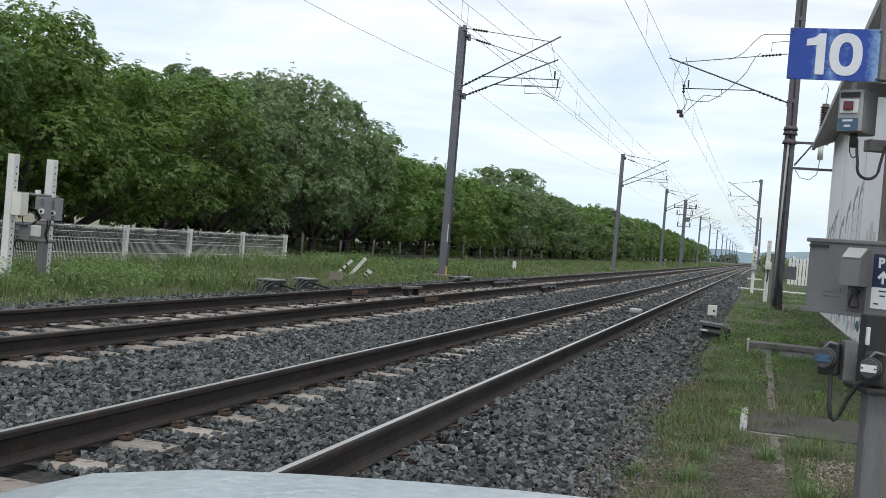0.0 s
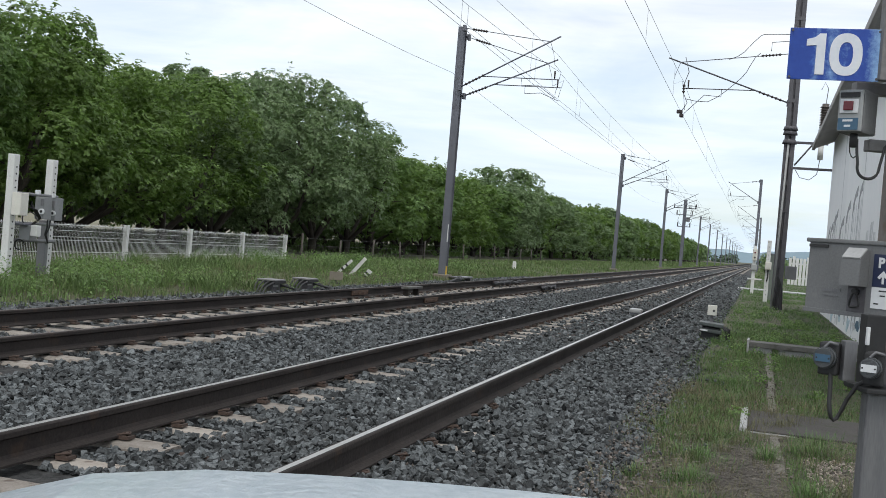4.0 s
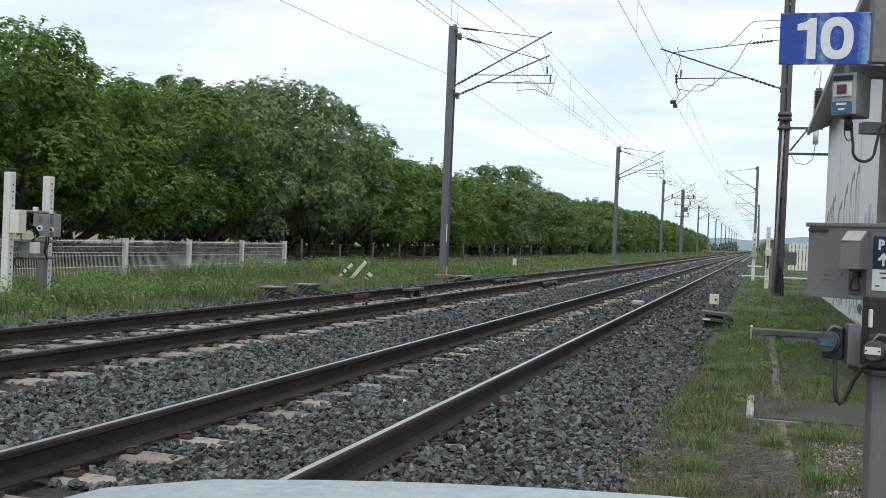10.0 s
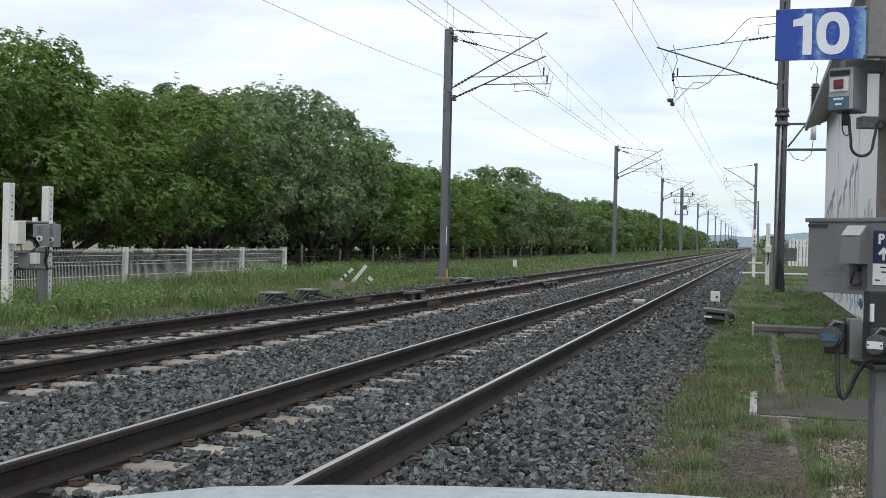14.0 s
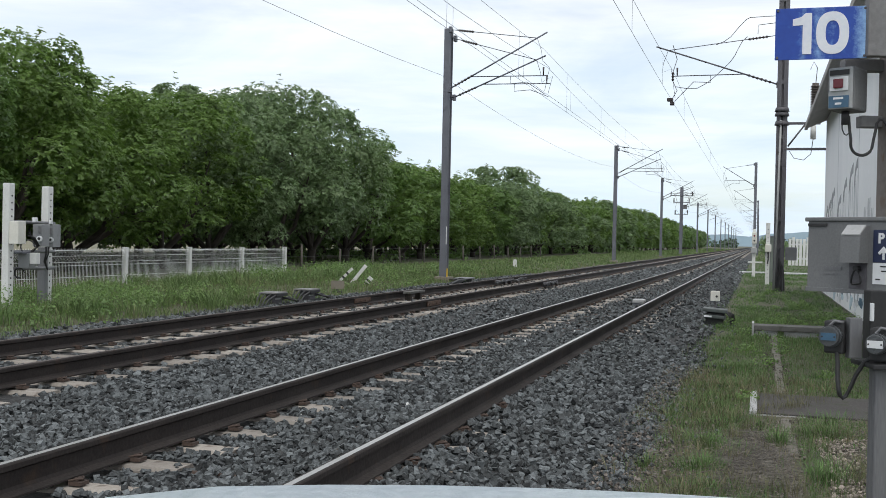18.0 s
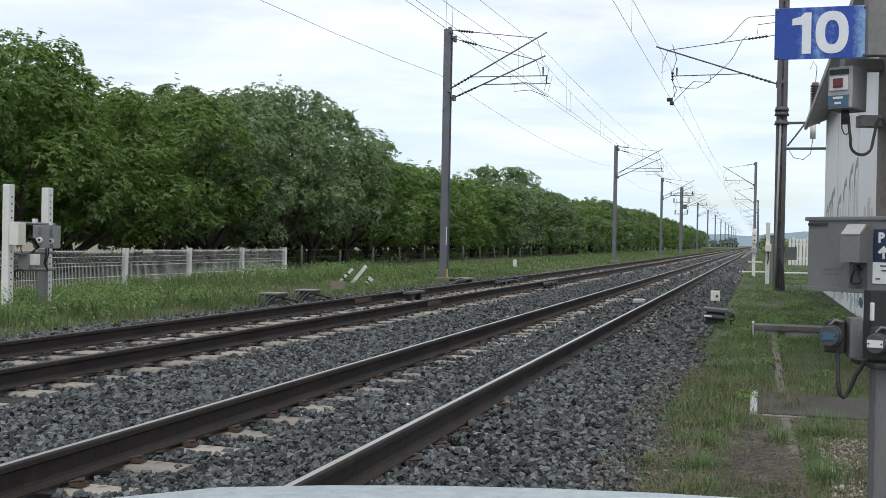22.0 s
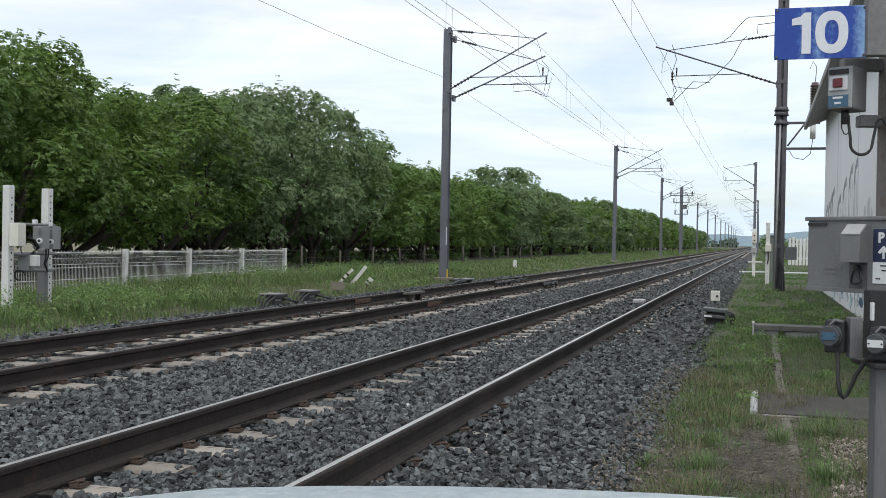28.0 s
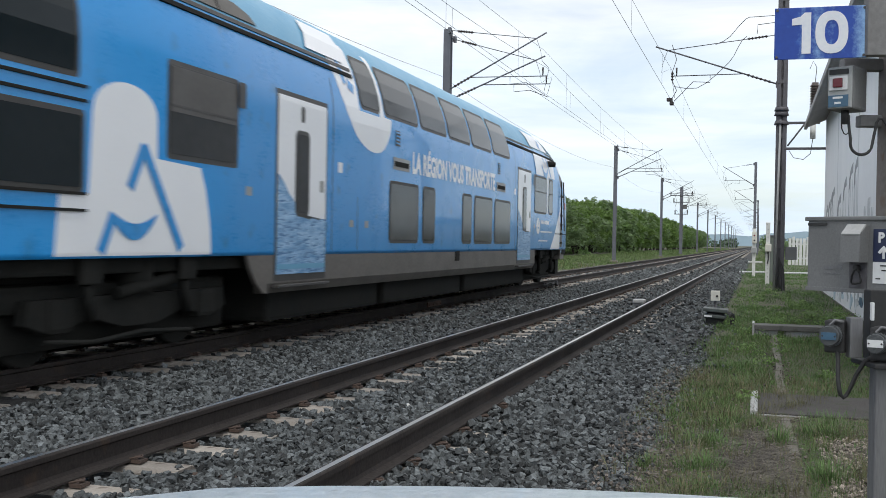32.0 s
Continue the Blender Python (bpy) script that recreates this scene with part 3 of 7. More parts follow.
def mast(x, y, base, top, arm, reach, arms, lattice=False, plain=False, w=0.22):
    """A catenary mast at x, y; arm is +1 or -1, the side on which its cantilevers stand out."""
    mt = M_STEEL_DARK if lattice else M_STEEL
    e = empty("catenary_mast", pose(x, y, base), ("dark twin-channel steel" if lattice else "grey H-section steel") + " catenary mast with a cantilever arm", "mast", "catenary masts along the line")
    h = top - base
    if lattice:
        for s in (-1, 1):
            bm = prism(bmesh.new(), [(s * 0.035, -0.11), (s * 0.17, -0.11), (s * 0.17, -0.095), (s * 0.05, -0.095), (s * 0.05, 0.095), (s * 0.17, 0.095), (s * 0.17, 0.11), (s * 0.035, 0.11)], -0.4, h, "z")
            part("channel", bm, mt, e)
        part("web_plate", box(bmesh.new(), -0.036, 0.036, -0.02, 0.02, -0.4, h), mt, e)
        for k in range(int(h / 0.9)):
            part("batten", box(bmesh.new(), -0.16, 0.16, -0.118, -0.108, 0.5 + k * 0.9, 0.62 + k * 0.9), mt, e)
    else:
        a, b, t = w / 2, w / 2, 0.014
        bm = prism(bmesh.new(), [(-a, -b), (a, -b), (a, -b + t), (t / 2, -b + t), (t / 2, b - t), (a, b - t), (a, b), (-a, b), (-a, b - t), (-t / 2, b - t), (-t / 2, -b + t), (-a, -b + t)], -0.4, h, "z")
        part("column", bm, mt, e)
    part("footing", box(bmesh.new(), -0.27, 0.27, -0.27, 0.27, -0.6, -0.06 if lattice else 0.05, 0.03), M_CONCRETE_TAN, e, "concrete footing")
    s = arm
    for dy, rz, past, tz, tie, tie_end, reg in arms:
        rz, tz, tie, tie_end, reg = (v - base for v in (rz, tz, tie, tie_end, reg))
        root, tip = Vector((s * 0.14, dy, rz)), Vector((s * (reach + past), dy, tz))
        top_bar = root.lerp(tip, 0.90)
        tie_root = Vector((s * 0.12, dy, tie))
        if dy:
            for z in (rz, tie):
                part("outrigger", cyl(bmesh.new(), (s * 0.1, 0, z), (s * 0.14, dy, z), 0.035, n=6), mt, e)
        if not plain:
            for z in (rz, tie):
                part("bracket", box(bmesh.new(), s * 0.10, s * 0.2, dy - 0.09, dy + 0.09, z - 0.11, z + 0.09, 0.012), mt, e)
        c = part("cantilever", cyl(bmesh.new(), root, tip, 0.025, n=8), mt, e)
        part("tie_rod", cyl(bmesh.new(), tie_root, top_bar, 0.013, n=6), mt, e)
        k = (reg - rz) / (tz - rz)
        mid = root.lerp(tip, max(0.1, min(0.6, k)))
        end = Vector((s * (reach - 0.05), dy, mid.z - 0.02))
        part("registration_tube", cyl(bmesh.new(), mid, end + Vector((s * 0.12, 0, 0)), 0.016, n=6), mt, c)
        bm = bmesh.new()
        kx = s * (reach - 1.15)
        tube(bm, [(kx, dy, mid.z - 0.02), (kx, dy, mid.z - 0.26), (kx + s * 0.55, dy, mid.z - 0.22), (s * (reach + 0.02), dy, 5.99 - base)], 0.012, n=5)
        part("steady_arm", bm, mt, c)
        if not plain:
            bm = bmesh.new()
            insulator(bm, root.lerp(tip, 0.05), root.lerp(tip, 0.25), 0.05)
            part("insulator", bm, M_INSUL, e)
            bm = bmesh.new()
            insulator(bm, tie_root.lerp(top_bar, 0.1), tie_root.lerp(top_bar, 0.28), 0.05)
            part("insulator", bm, M_INSUL, e)
            part("jumper", tube(bmesh.new(), [top_bar, top_bar + Vector((s * 0.14, 0, -0.4)), top_bar + Vector((s * 0.2, 0, -0.75)), end + Vector((s * 0.2, 0, 0.25)), (s * reach, dy, 6.1 - base)], 0.008, n=5), M_WIRE, e)
            part("dropper_clamp", cyl(bmesh.new(), end + Vector((0, 0, 0.28)), end + Vector((0, 0, 0.02)), 0.035, 0.02, n=6), M_INSUL, c)
    return e


LEFT_MASTS = [(-10.26, -3.5), (-10.26, 35.0), (-10.2, 79.0), (-10.2, 117.8), (-10.2, 148.4), (-10.2, 188), (-10.2, 226), (-10.2, 265), (-10.2, 304), (-10.2, 343), (-10.2, 382), (-10.2, 421), (-10.2, 460), (-10.2, 500)]
RIGHT_MASTS = [(0.62, -4.2), (0.62, 37.0), (-0.40, 92.8), (-0.55, 131.5), (-0.3, 170), (-0.3, 208), (-0.3, 247), (-0.3, 286), (-0.3, 325), (-0.3, 364), (-0.3, 403), (-0.3, 442), (-0.3, 482)]


def make_masts():
    for i, (x, y) in enumerate(LEFT_MASTS):
        far = y > 200
        e = mast(x, y, -0.15, 8.3 if i != 4 else 8.9, 1, X2 - x, ARMS_FAR if far else ARMS_TWO, plain=far, w=0.25 if i != 4 else 0.42)
        if i == 4:
            for z, l in ((7.9, 1.5), (7.0, 1.1), (5.4, 0.9)):
                part("cross_arm", box(bmesh.new(), -l, l, -0.26, -0.2, z - 0.05, z + 0.05, 0.01), M_STEEL, e)
                for x in (-l + 0.1, l - 0.1):
                    bm = bmesh.new()
                    insulator(bm, (x, -0.23, z + 0.04), (x, -0.23, z + 0.55), 0.11, 4)
                    part("insulator", bm, M_INSUL, e)
            part("switch_box", box(bmesh.new(), 0.25, 0.75, -0.3, 0.1, 6.1, 6.7, 0.03), M_BOX, e, "grey switch box")
            for x in (-0.5, 0.6):
                part("jumper", tube(bmesh.new(), [(x, -0.23, 8.4), (x * 1.6, -0.23, 7.8), (x * 1.2, -0.23, 7.1), (x * 1.7, -0.23, 6.2), (x * 0.5, -0.23, 5.4)], 0.02), M_WIRE, e)
        if y == 35.0:
            part("warning_stripe", box(bmesh.new(), 0.127, 0.155, -0.13, -0.05, 0.02, 0.33), mat("amber_mark", (0.70, 0.45, 0.03), rough=0.6), e, "amber marker strip")
            part("number_strip", box(bmesh.new(), 0.085, 0.115, -0.135, -0.125, 1.15, 1.75), M_WHITE, e, "narrow white strip")
    for i, (x, y) in enumerate(RIGHT_MASTS):
        far = y > 180
        e = mast(x, y, GROUND, 9.9 if i < 2 else 8.1, -1, x - X1, ARMS_ONE if i < 2 else ARMS_FAR, lattice=i < 2, plain=far)
        if i == 1:
            dress_mast(e)


def dress_mast(e):
    """Brackets, cable guard, disconnector insulators and a drive box on the dark mast."""
    part("cable_guard", cyl(bmesh.new(), (-0.13, -0.16, 0.0), (-0.03, -0.16, 5.6), 0.035, n=8), M_BOX_LIGHT, e, "pale cable pipe")
    for z, l in ((5.50, 1.1), (4.66, 1.3)):
        part("bracket", box(bmesh.new(), 0.1, 0.1 + l, -0.12, -0.05, z - 0.04, z + 0.04, 0.01), M_STEEL_DARK, e)
    part("strut", cyl(bmesh.new(), (0.2, -0.085, 4.75), (0.75, -0.085, 5.5), 0.03, n=6), M_STEEL_DARK, e)
    part("line_weight", cyl(bmesh.new(), (0.98, -0.085, 4.98), (0.98, -0.085, 5.5), 0.09, n=12), M_WHITE, e, "pale grey insulator body")
    core = part("stack_insulator", cyl(bmesh.new(), (1.02, -0.085, 5.6), (1.02, -0.085, 6.8), 0.11, n=14), M_STACK, e, "ribbed grey-brown insulator stack")
    for k in range(13):
        z = 5.68 + 0.083 * k
        part("shed_disc", cyl(bmesh.new(), (1.02, -0.085, z), (1.02, -0.085, z + 0.045), 0.17, 0.13, n=16), M_STACK, core)
    for z in (5.45, 5.75, 5.9, 8.9, 9.1):
        part("clamp", cyl(bmesh.new(), (0, 0, z), (0, 0, z + 0.13), 0.24, 0.2, n=10), M_STEEL_DARK, e)
    part("drive_box", box(bmesh.new(), 0.2, 0.56, -0.2, 0.1, 1.02, 1.45, 0.02), M_BOX, e, "grey drive box")
    for pts in ([(0.25, -0.1, 4.6), (0.4, -0.12, 4.36), (0.7, -0.12, 4.3), (0.92, -0.1, 4.5), (0.98, -0.09, 4.98)],
                [(1.02, -0.085, 6.75), (1.06, -0.09, 7.3), (0.95, -0.09, 7.5), (0.85, -0.09, 7.25)],
                [(0, 0, 8.85), (-0.81, 0, 8.77), (-0.82, 0, 8.48)],
                [(0, 0, 9.06), (-1.08, 0, 9.03), (-1.2, 0, 8.97), (-1.41, 0, 8.75), (-1.55, 0, 8.58), (-1.68, 0, 8.42), (-1.88, 0, 8.27), (-2.15, 0, 8.16)],
                [(-1.15, 0, 8.4), (-1.3, 0, 8.27), (-1.42, 0, 8.05), (-1.55, 0, 7.77), (-1.7, 0, 7.56), (-1.88, 0, 7.38), (-2.15, 0, 7.12), (-2.41, 0, 6.9), (-2.73, 0, 6.72), (-3.1, 0, 6.72), (-3.48, 0, 6.79)]):
        part("jumper", tube(bmesh.new(), pts, 0.012), M_WIRE, e)
    for k in range(4):
        bm = bmesh.new()
        tube(bm, [(-0.05 + 0.08 * k, -0.17, 0.0), (-0.06 + 0.08 * k, -0.19 - 0.03 * k, 0.35), (-0.02 + 0.06 * k, -0.17, 0.7), (0.0, -0.16, 1.1)], 0.02)
        part("cable", bm, M_BLACK, e, "black cable at the mast foot")


def catenary(x, ys, wire_z, sys_h, sag, side=0.0, r=0.0054):
    """Contact wire, sagging carrier wire and droppers above one track."""
    e = empty("catenary", pose(0, 0, 0), "dark copper contact wire hung on droppers from a carrier wire", "overhead wire", "overhead lines")
    bm = bmesh.new()
    pts = []
    for i, y in enumerate(ys):
        pts.append((x + (0.05 if i % 2 else -0.05), y, wire_z))
    tube(bm, pts, r, n=5)
    part("contact_wire", bm, M_WIRE, e)
    bm = bmesh.new()
    line = []
    for i in range(len(ys) - 1):
        a, b = ys[i], ys[i + 1]
        n = 10
        for k in range(n + (i == len(ys) - 2)):
            t = k / n
            xx = x + (0.05 - 0.1 * t if i % 2 else -0.05 + 0.1 * t)
            zz = wire_z + sys_h - sag * 4 * t * (1 - t)
            line.append((xx + side, a + (b - a) * t, zz))
            if k % 2 == 1 and a < 180:
                part("dropper", cyl(bmesh.new(), (xx, a + (b - a) * t, wire_z), (xx + side, a + (b - a) * t, zz), 0.004, n=4), M_WIRE, e)
    tube(bm, line, r, n=5)
    part("carrier_wire", bm, M_WIRE, e)


def make_wires():
    lys, rys = [-60, *[y for _, y in LEFT_MASTS]], [-60, *[y for _, y in RIGHT_MASTS]]
    catenary(X2 - 0.05, lys, 5.97, 1.54, 0.34)
    catenary(X2 + 0.10, lys, 6.01, 0.89, 0.55)
    catenary(X1 - 0.03, rys, 5.97, 1.03, 0.33)
    e = empty("wire_clamp", pose(0, 0, 0), "dark clamps and insulator on the overhead wire", "insulator")
    bm = bmesh.new()
    insulator(bm, (-2.93, 37, 6.98), (-2.93, 37, 6.68), 0.055, 3)
    part("insulator", bm, M_INSUL, e)
    part("clamp", box(bmesh.new(), -3.10, -2.90, 36.9, 37.1, 5.99, 6.10, 0.02), M_INSUL, e)
    part("clamp", box(bmesh.new(), -3.00, -2.86, 36.9, 37.1, 5.86, 5.97, 0.02), M_INSUL, e)
    part("jumper", tube(bmesh.new(), [(-2.95, 37, 7.9), (-2.80, 37, 7.4), (-2.93, 37, 6.98)], 0.012), M_WIRE, e)
    part("jumper", tube(bmesh.new(), [(-2.93, 37, 6.68), (-2.78, 37, 6.35), (-2.95, 37, 6.05)], 0.012), M_WIRE, e)
    e = empty("feeder_wire", pose(0, 0, 0), "thin grey feeder wire strung past the masts", "overhead wire", "overhead lines")
    bm = bmesh.new()
    pts = []
    for (xa, a), (xb, b) in zip(LEFT_MASTS, LEFT_MASTS[1:]):
        for k in range(8):
            t = k / 8
            pts.append((xa - 0.25, a + (b - a) * t, 6.75 - 0.5 * 4 * t * (1 - t)))
    tube(bm, pts, 0.0058, n=5)
    part("wire", bm, M_WIRE, e)


# ---- trees ----
def leaf_cloud(centres, radii, counts, size, rng):
    """Small bent leaves in two quads each, on the shells of many clumps."""
    P, N = [], []
    for c, r, n in zip(centres, radii, counts):
        d = rng.normal(size=(n, 3))
        d /= np.linalg.norm(d, axis=1)[:, None]
        k = rng.uniform(0.55, 1.08, n) ** 0.6
        P.append(np.asarray(c) + d * (k * 1.0)[:, None] * np.asarray(r))
        N.append(d)
    P, N = np.concatenate(P), np.concatenate(N)
    n = len(P)
    nn = N * 0.95 + rng.normal(size=(n, 3)) * 0.36 + np.array([0, 0, 0.5])
    nn /= np.linalg.norm(nn, axis=1)[:, None]
    t = np.cross(nn, rng.normal(size=(n, 3)))
    t /= np.linalg.norm(t, axis=1)[:, None]
    b = np.cross(nn, t)
    s = size * rng.uniform(0.6, 1.35, n)
    L, Wd = (s * 0.5)[:, None], (s * 0.27)[:, None]
    droop = np.array([0, 0, -1.0]) * (s * 0.16)[:, None]
    V = np.stack([P - t * L + droop, P - t * L * 0.1 - b * Wd, P + t * L + droop, P - t * L * 0.1 + b * Wd], 1)
    F = np.array([(0, 1, 3), (1, 2, 3)])
    F = (F[None] + (np.arange(n) * 4)[:, None, None]).reshape(-1, 3)
    return V.reshape(-1, 3), F


def sprays(P, D, count, length, rng):
    """Whorls of long drooping leaves round the twig ends P, which point along D."""
    P, D = np.repeat(P, count, 0), np.repeat(D, count, 0)
    n = len(P)
    side = rng.normal(size=(n, 3))
    side -= D * np.sum(side * D, 1)[:, None]
    side /= np.linalg.norm(side, axis=1)[:, None]
    way = side + D * rng.uniform(0.0, 0.75, n)[:, None]
    way /= np.linalg.norm(way, axis=1)[:, None]
    L = (length * rng.uniform(0.65, 1.25, n))[:, None]
    across = np.cross(way, D)
    across /= np.linalg.norm(across, axis=1)[:, None]
    down = np.array([0, 0, -1.0])
    mid, tip = P + way * L * 0.55 + down * L * 0.05, P + way * L + down * L * rng.uniform(0.15, 0.55, n)[:, None]
    V = np.stack([P, mid - across * L * 0.29, tip, mid + across * L * 0.29], 1)
    F = np.array([(0, 1, 2), (0, 2, 3)])
    F = (F[None] + (np.arange(n) * 4)[:, None, None]).reshape(-1, 3)
    return V.reshape(-1, 3), F


def tree(height, spread, seed, whorls, length, material, forks=3, lo_at=0.16, m=52, loose=False):
    """A low-forking orchard tree: trunk and limbs, and a crown of leaf whorls on many clumps."""
    rng = np.random.default_rng(seed)
    rnd = random.Random(seed)
    e = empty("tree", pose(0, 0, 0), "sparse tall leafy tree with open top branches" if loose else "broad green leafy tree with dark low-forking trunk", "tree", "orchard trees")
    bm = bmesh.new()
    fork = height * rnd.uniform(0.07, 0.12)
    tube(bm, [(0, 0, -0.3), (0.03, 0.02, fork * 0.5), (0, 0, fork)], 0.21, n=8)
    for k in range(forks + 2):
        a = k * math.tau / (forks + 2) + rnd.uniform(-0.4, 0.4)
        out = spread * rnd.uniform(0.35, 0.7)
        top = height * rnd.uniform(0.5, 0.75)
        p0 = Vector((0, 0, fork * 0.9))
        p1 = Vector((math.cos(a) * out * 0.6, math.sin(a) * out * 0.6, fork + (top - fork) * 0.3))
        p2 = Vector((math.cos(a) * out, math.sin(a) * out, top))
        cyl(bm, p0, p1, 0.14, 0.10, n=7, caps=False)
        cyl(bm, p1, p2, 0.10, 0.03, n=6, caps=False)
        for j in range(3):
            q = p1.lerp(p2, rnd.uniform(0.1, 0.8))
            w = q + Vector((rnd.uniform(-1, 1), rnd.uniform(-1, 1), rnd.uniform(0.0, 0.8))) * spread * 0.35
            cyl(bm, q, w, 0.04, 0.015, n=5, caps=False)
    lo, hi = height * lo_at, height
    P, D = [], []
    each = max(6, int(whorls / m))

    def girth(u):
        return spread * (math.sin(math.pi * min(1, u ** 1.15 * 0.74 + 0.21)) ** 0.55)
    for k in range(m):
        u = rnd.uniform(0.70, 0.99) if loose else rnd.uniform(0.02, 0.97)
        a, q = rnd.uniform(0, math.tau), rnd.uniform(0.25, 1.0) ** 0.5
        r = height * (rnd.uniform(0.03, 0.05) if loose else rnd.uniform(0.06, 0.125))
        w = girth(u) * (0.75 if loose else 1.0)
        c = np.array((math.cos(a) * w * q, math.sin(a) * w * q, min(lo + (hi - lo) * u, hi - r * 0.7)))
        d = rng.normal(size=(each, 3)) + np.array((math.cos(a) * q, math.sin(a) * q, 0.55)) * 0.9
        d /= np.linalg.norm(d, axis=1)[:, None]
        P.append(c + d * (rng.uniform(0.5, 1.05, each) ** 0.5)[:, None] * np.array((r, r, r * 0.8)))
        D.append(d)
        if loose:
            cyl(bm, (0, 0, height * 0.35), c, 0.05, 0.02, n=5, caps=False)
    # twigs that break the outline
    for k in range(34):
        a, u = rnd.uniform(0, math.tau), rnd.uniform(0.35, 1.0)
        w = girth(u) * rnd.uniform(0.85, 1.06)
        c = np.array((math.cos(a) * w, math.sin(a) * w, lo + (hi - lo) * u))
        d = np.array((math.cos(a) * 0.4, math.sin(a) * 0.4, 0.9))
        for j in range(6):
            P.append((c + d * (0.05 + 0.10 * j) + rng.normal(size=3) * 0.05)[None])
            D.append((d / np.linalg.norm(d))[None])
    part("trunk", bm, M_BARK, e)
    P, D = np.concatenate(P), np.concatenate(D)
    # twig ends turn up to the light
    D = D * 0.8 + np.array((0, 0, 0.55)) + rng.normal(size=P.shape) * 0.22
    D /= np.linalg.norm(D, axis=1)[:, None]
    V, F = sprays(P, D, 6, length, rng)
    me = bpy.data.meshes.new("crown")
    me.from_pydata(V.tolist(), [], F.tolist())
    me.materials.append(material)
    c = new("crown", me)
    c.parent = e
    return e


TREE_TOPS = [(13, 7.2), (24, 6.9), (28, 6.9), (30, 6.1), (33, 6.4), (36, 6.3), (39, 6.7), (43, 7.8), (45, 8.0), (48, 7.8), (51, 7.3), (56, 6.0), (61, 5.4), (67, 5.8), (73, 5.5), (81, 5.1), (86, 5.5), (92, 7.6),
             (100, 6.5), (112, 5.45), (119, 5.25), (140, 6.6), (170, 7.2), (216, 6.8), (294, 7.0), (430, 6.0)]


SWAYING = []


def make_trees():
    tints = (M_LEAF, M_LEAF_YELLOW, M_LEAF_DARK)
    # seed, whorls, leaf length, height of the crown's foot, clumps
    grades = ((11, 9600, 0.138, 0.175, 130), (21, 4200, 0.20, 0.17, 95), (31, 1250, 0.36, 0.13, 66))
    made = {}
    tall = tree(8.6, 2.6, 47, 1300, 0.165, M_LEAF_DARK, m=24, loose=True)
    tall.matrix_basis = pose(-27.4, 46.6, ground_z(-27.4, 46.6))
    SWAYING.extend(o for o in tall.children if o.name.startswith("crown"))
    rnd = random.Random(5)
    ty, th = [a for a, _ in TREE_TOPS], [b for _, b in TREE_TOPS]
    for row, x in enumerate((-21.9, -27.0, -32.5, -38.0)):
        y = 13 + row * 2.4
        while y < (420 if row == 0 else 150):
            level = 0 if row == 0 and y < 54 else 1 if row < 2 and y < 135 else 2
            # bluish trees stand together, and yellowish ones
            hue = 2 if 40 < y < 53 or 85 < y < 97 else 1 if 28 < y < 37 or 66 < y < 82 else rnd.randrange(3)
            k = hue + 3 * rnd.randrange(2)
            px, py = x + rnd.uniform(-0.6, 0.6), y + rnd.uniform(-0.5, 0.5)
            m = pose(px, py, ground_z(px, py) if y < 190 else GROUND, 0, 0, rnd.uniform(0, 360))
            if (level, k) in made:
                e = copy_thing(made[level, k], m)
            else:
                seed, whorls, length, foot, clumps = grades[level]
                e = made[level, k] = tree(8.6, 3.5, seed + k, whorls, length, tints[k % 3], lo_at=foot, m=clumps)
                e.matrix_basis = m
            rough = 0.02 if y < 96 else 0.09
            sxy, sz = rnd.uniform(0.92, 1.04), 1.0 * float(np.interp(py, ty, th)) / 8.6 * rnd.uniform(1 - rough, 1 + rough) * (1.0, 0.90, 0.95, 0.95)[row] * float(np.interp(py, (60, 90, 108, 135), (1.03, 1.09, 1.04, 0.98)))
            for o in e.children:
                o.scale = (sxy, sxy, sz)
                if row == 0 and y < 105 and o.name.startswith("crown"):
                    SWAYING.append(o)
            y += 4.6 if row == 0 else 5.4
    # low scrub under the trees
    rng = np.random.default_rng(8)
    cs, rs, ns = [], [], []
    for k in range(260):
        y = rng.uniform(50, 200)
        x = rng.uniform(-38, -24.0) if y < 48 else rng.uniform(-34, -19.8)
        r = rng.uniform(0.4, 0.9)
        cs.append((x, y, GROUND + r * 0.45))
        rs.append((r * 1.3, r * 1.3, r * 0.8))
        ns.append(110)
    V, F = leaf_cloud(cs, rs, ns, 0.22, rng)
    raw("scrub", V, F, M_LEAF, "low green scrub and weeds under the orchard trees", "scrub", "stuff")


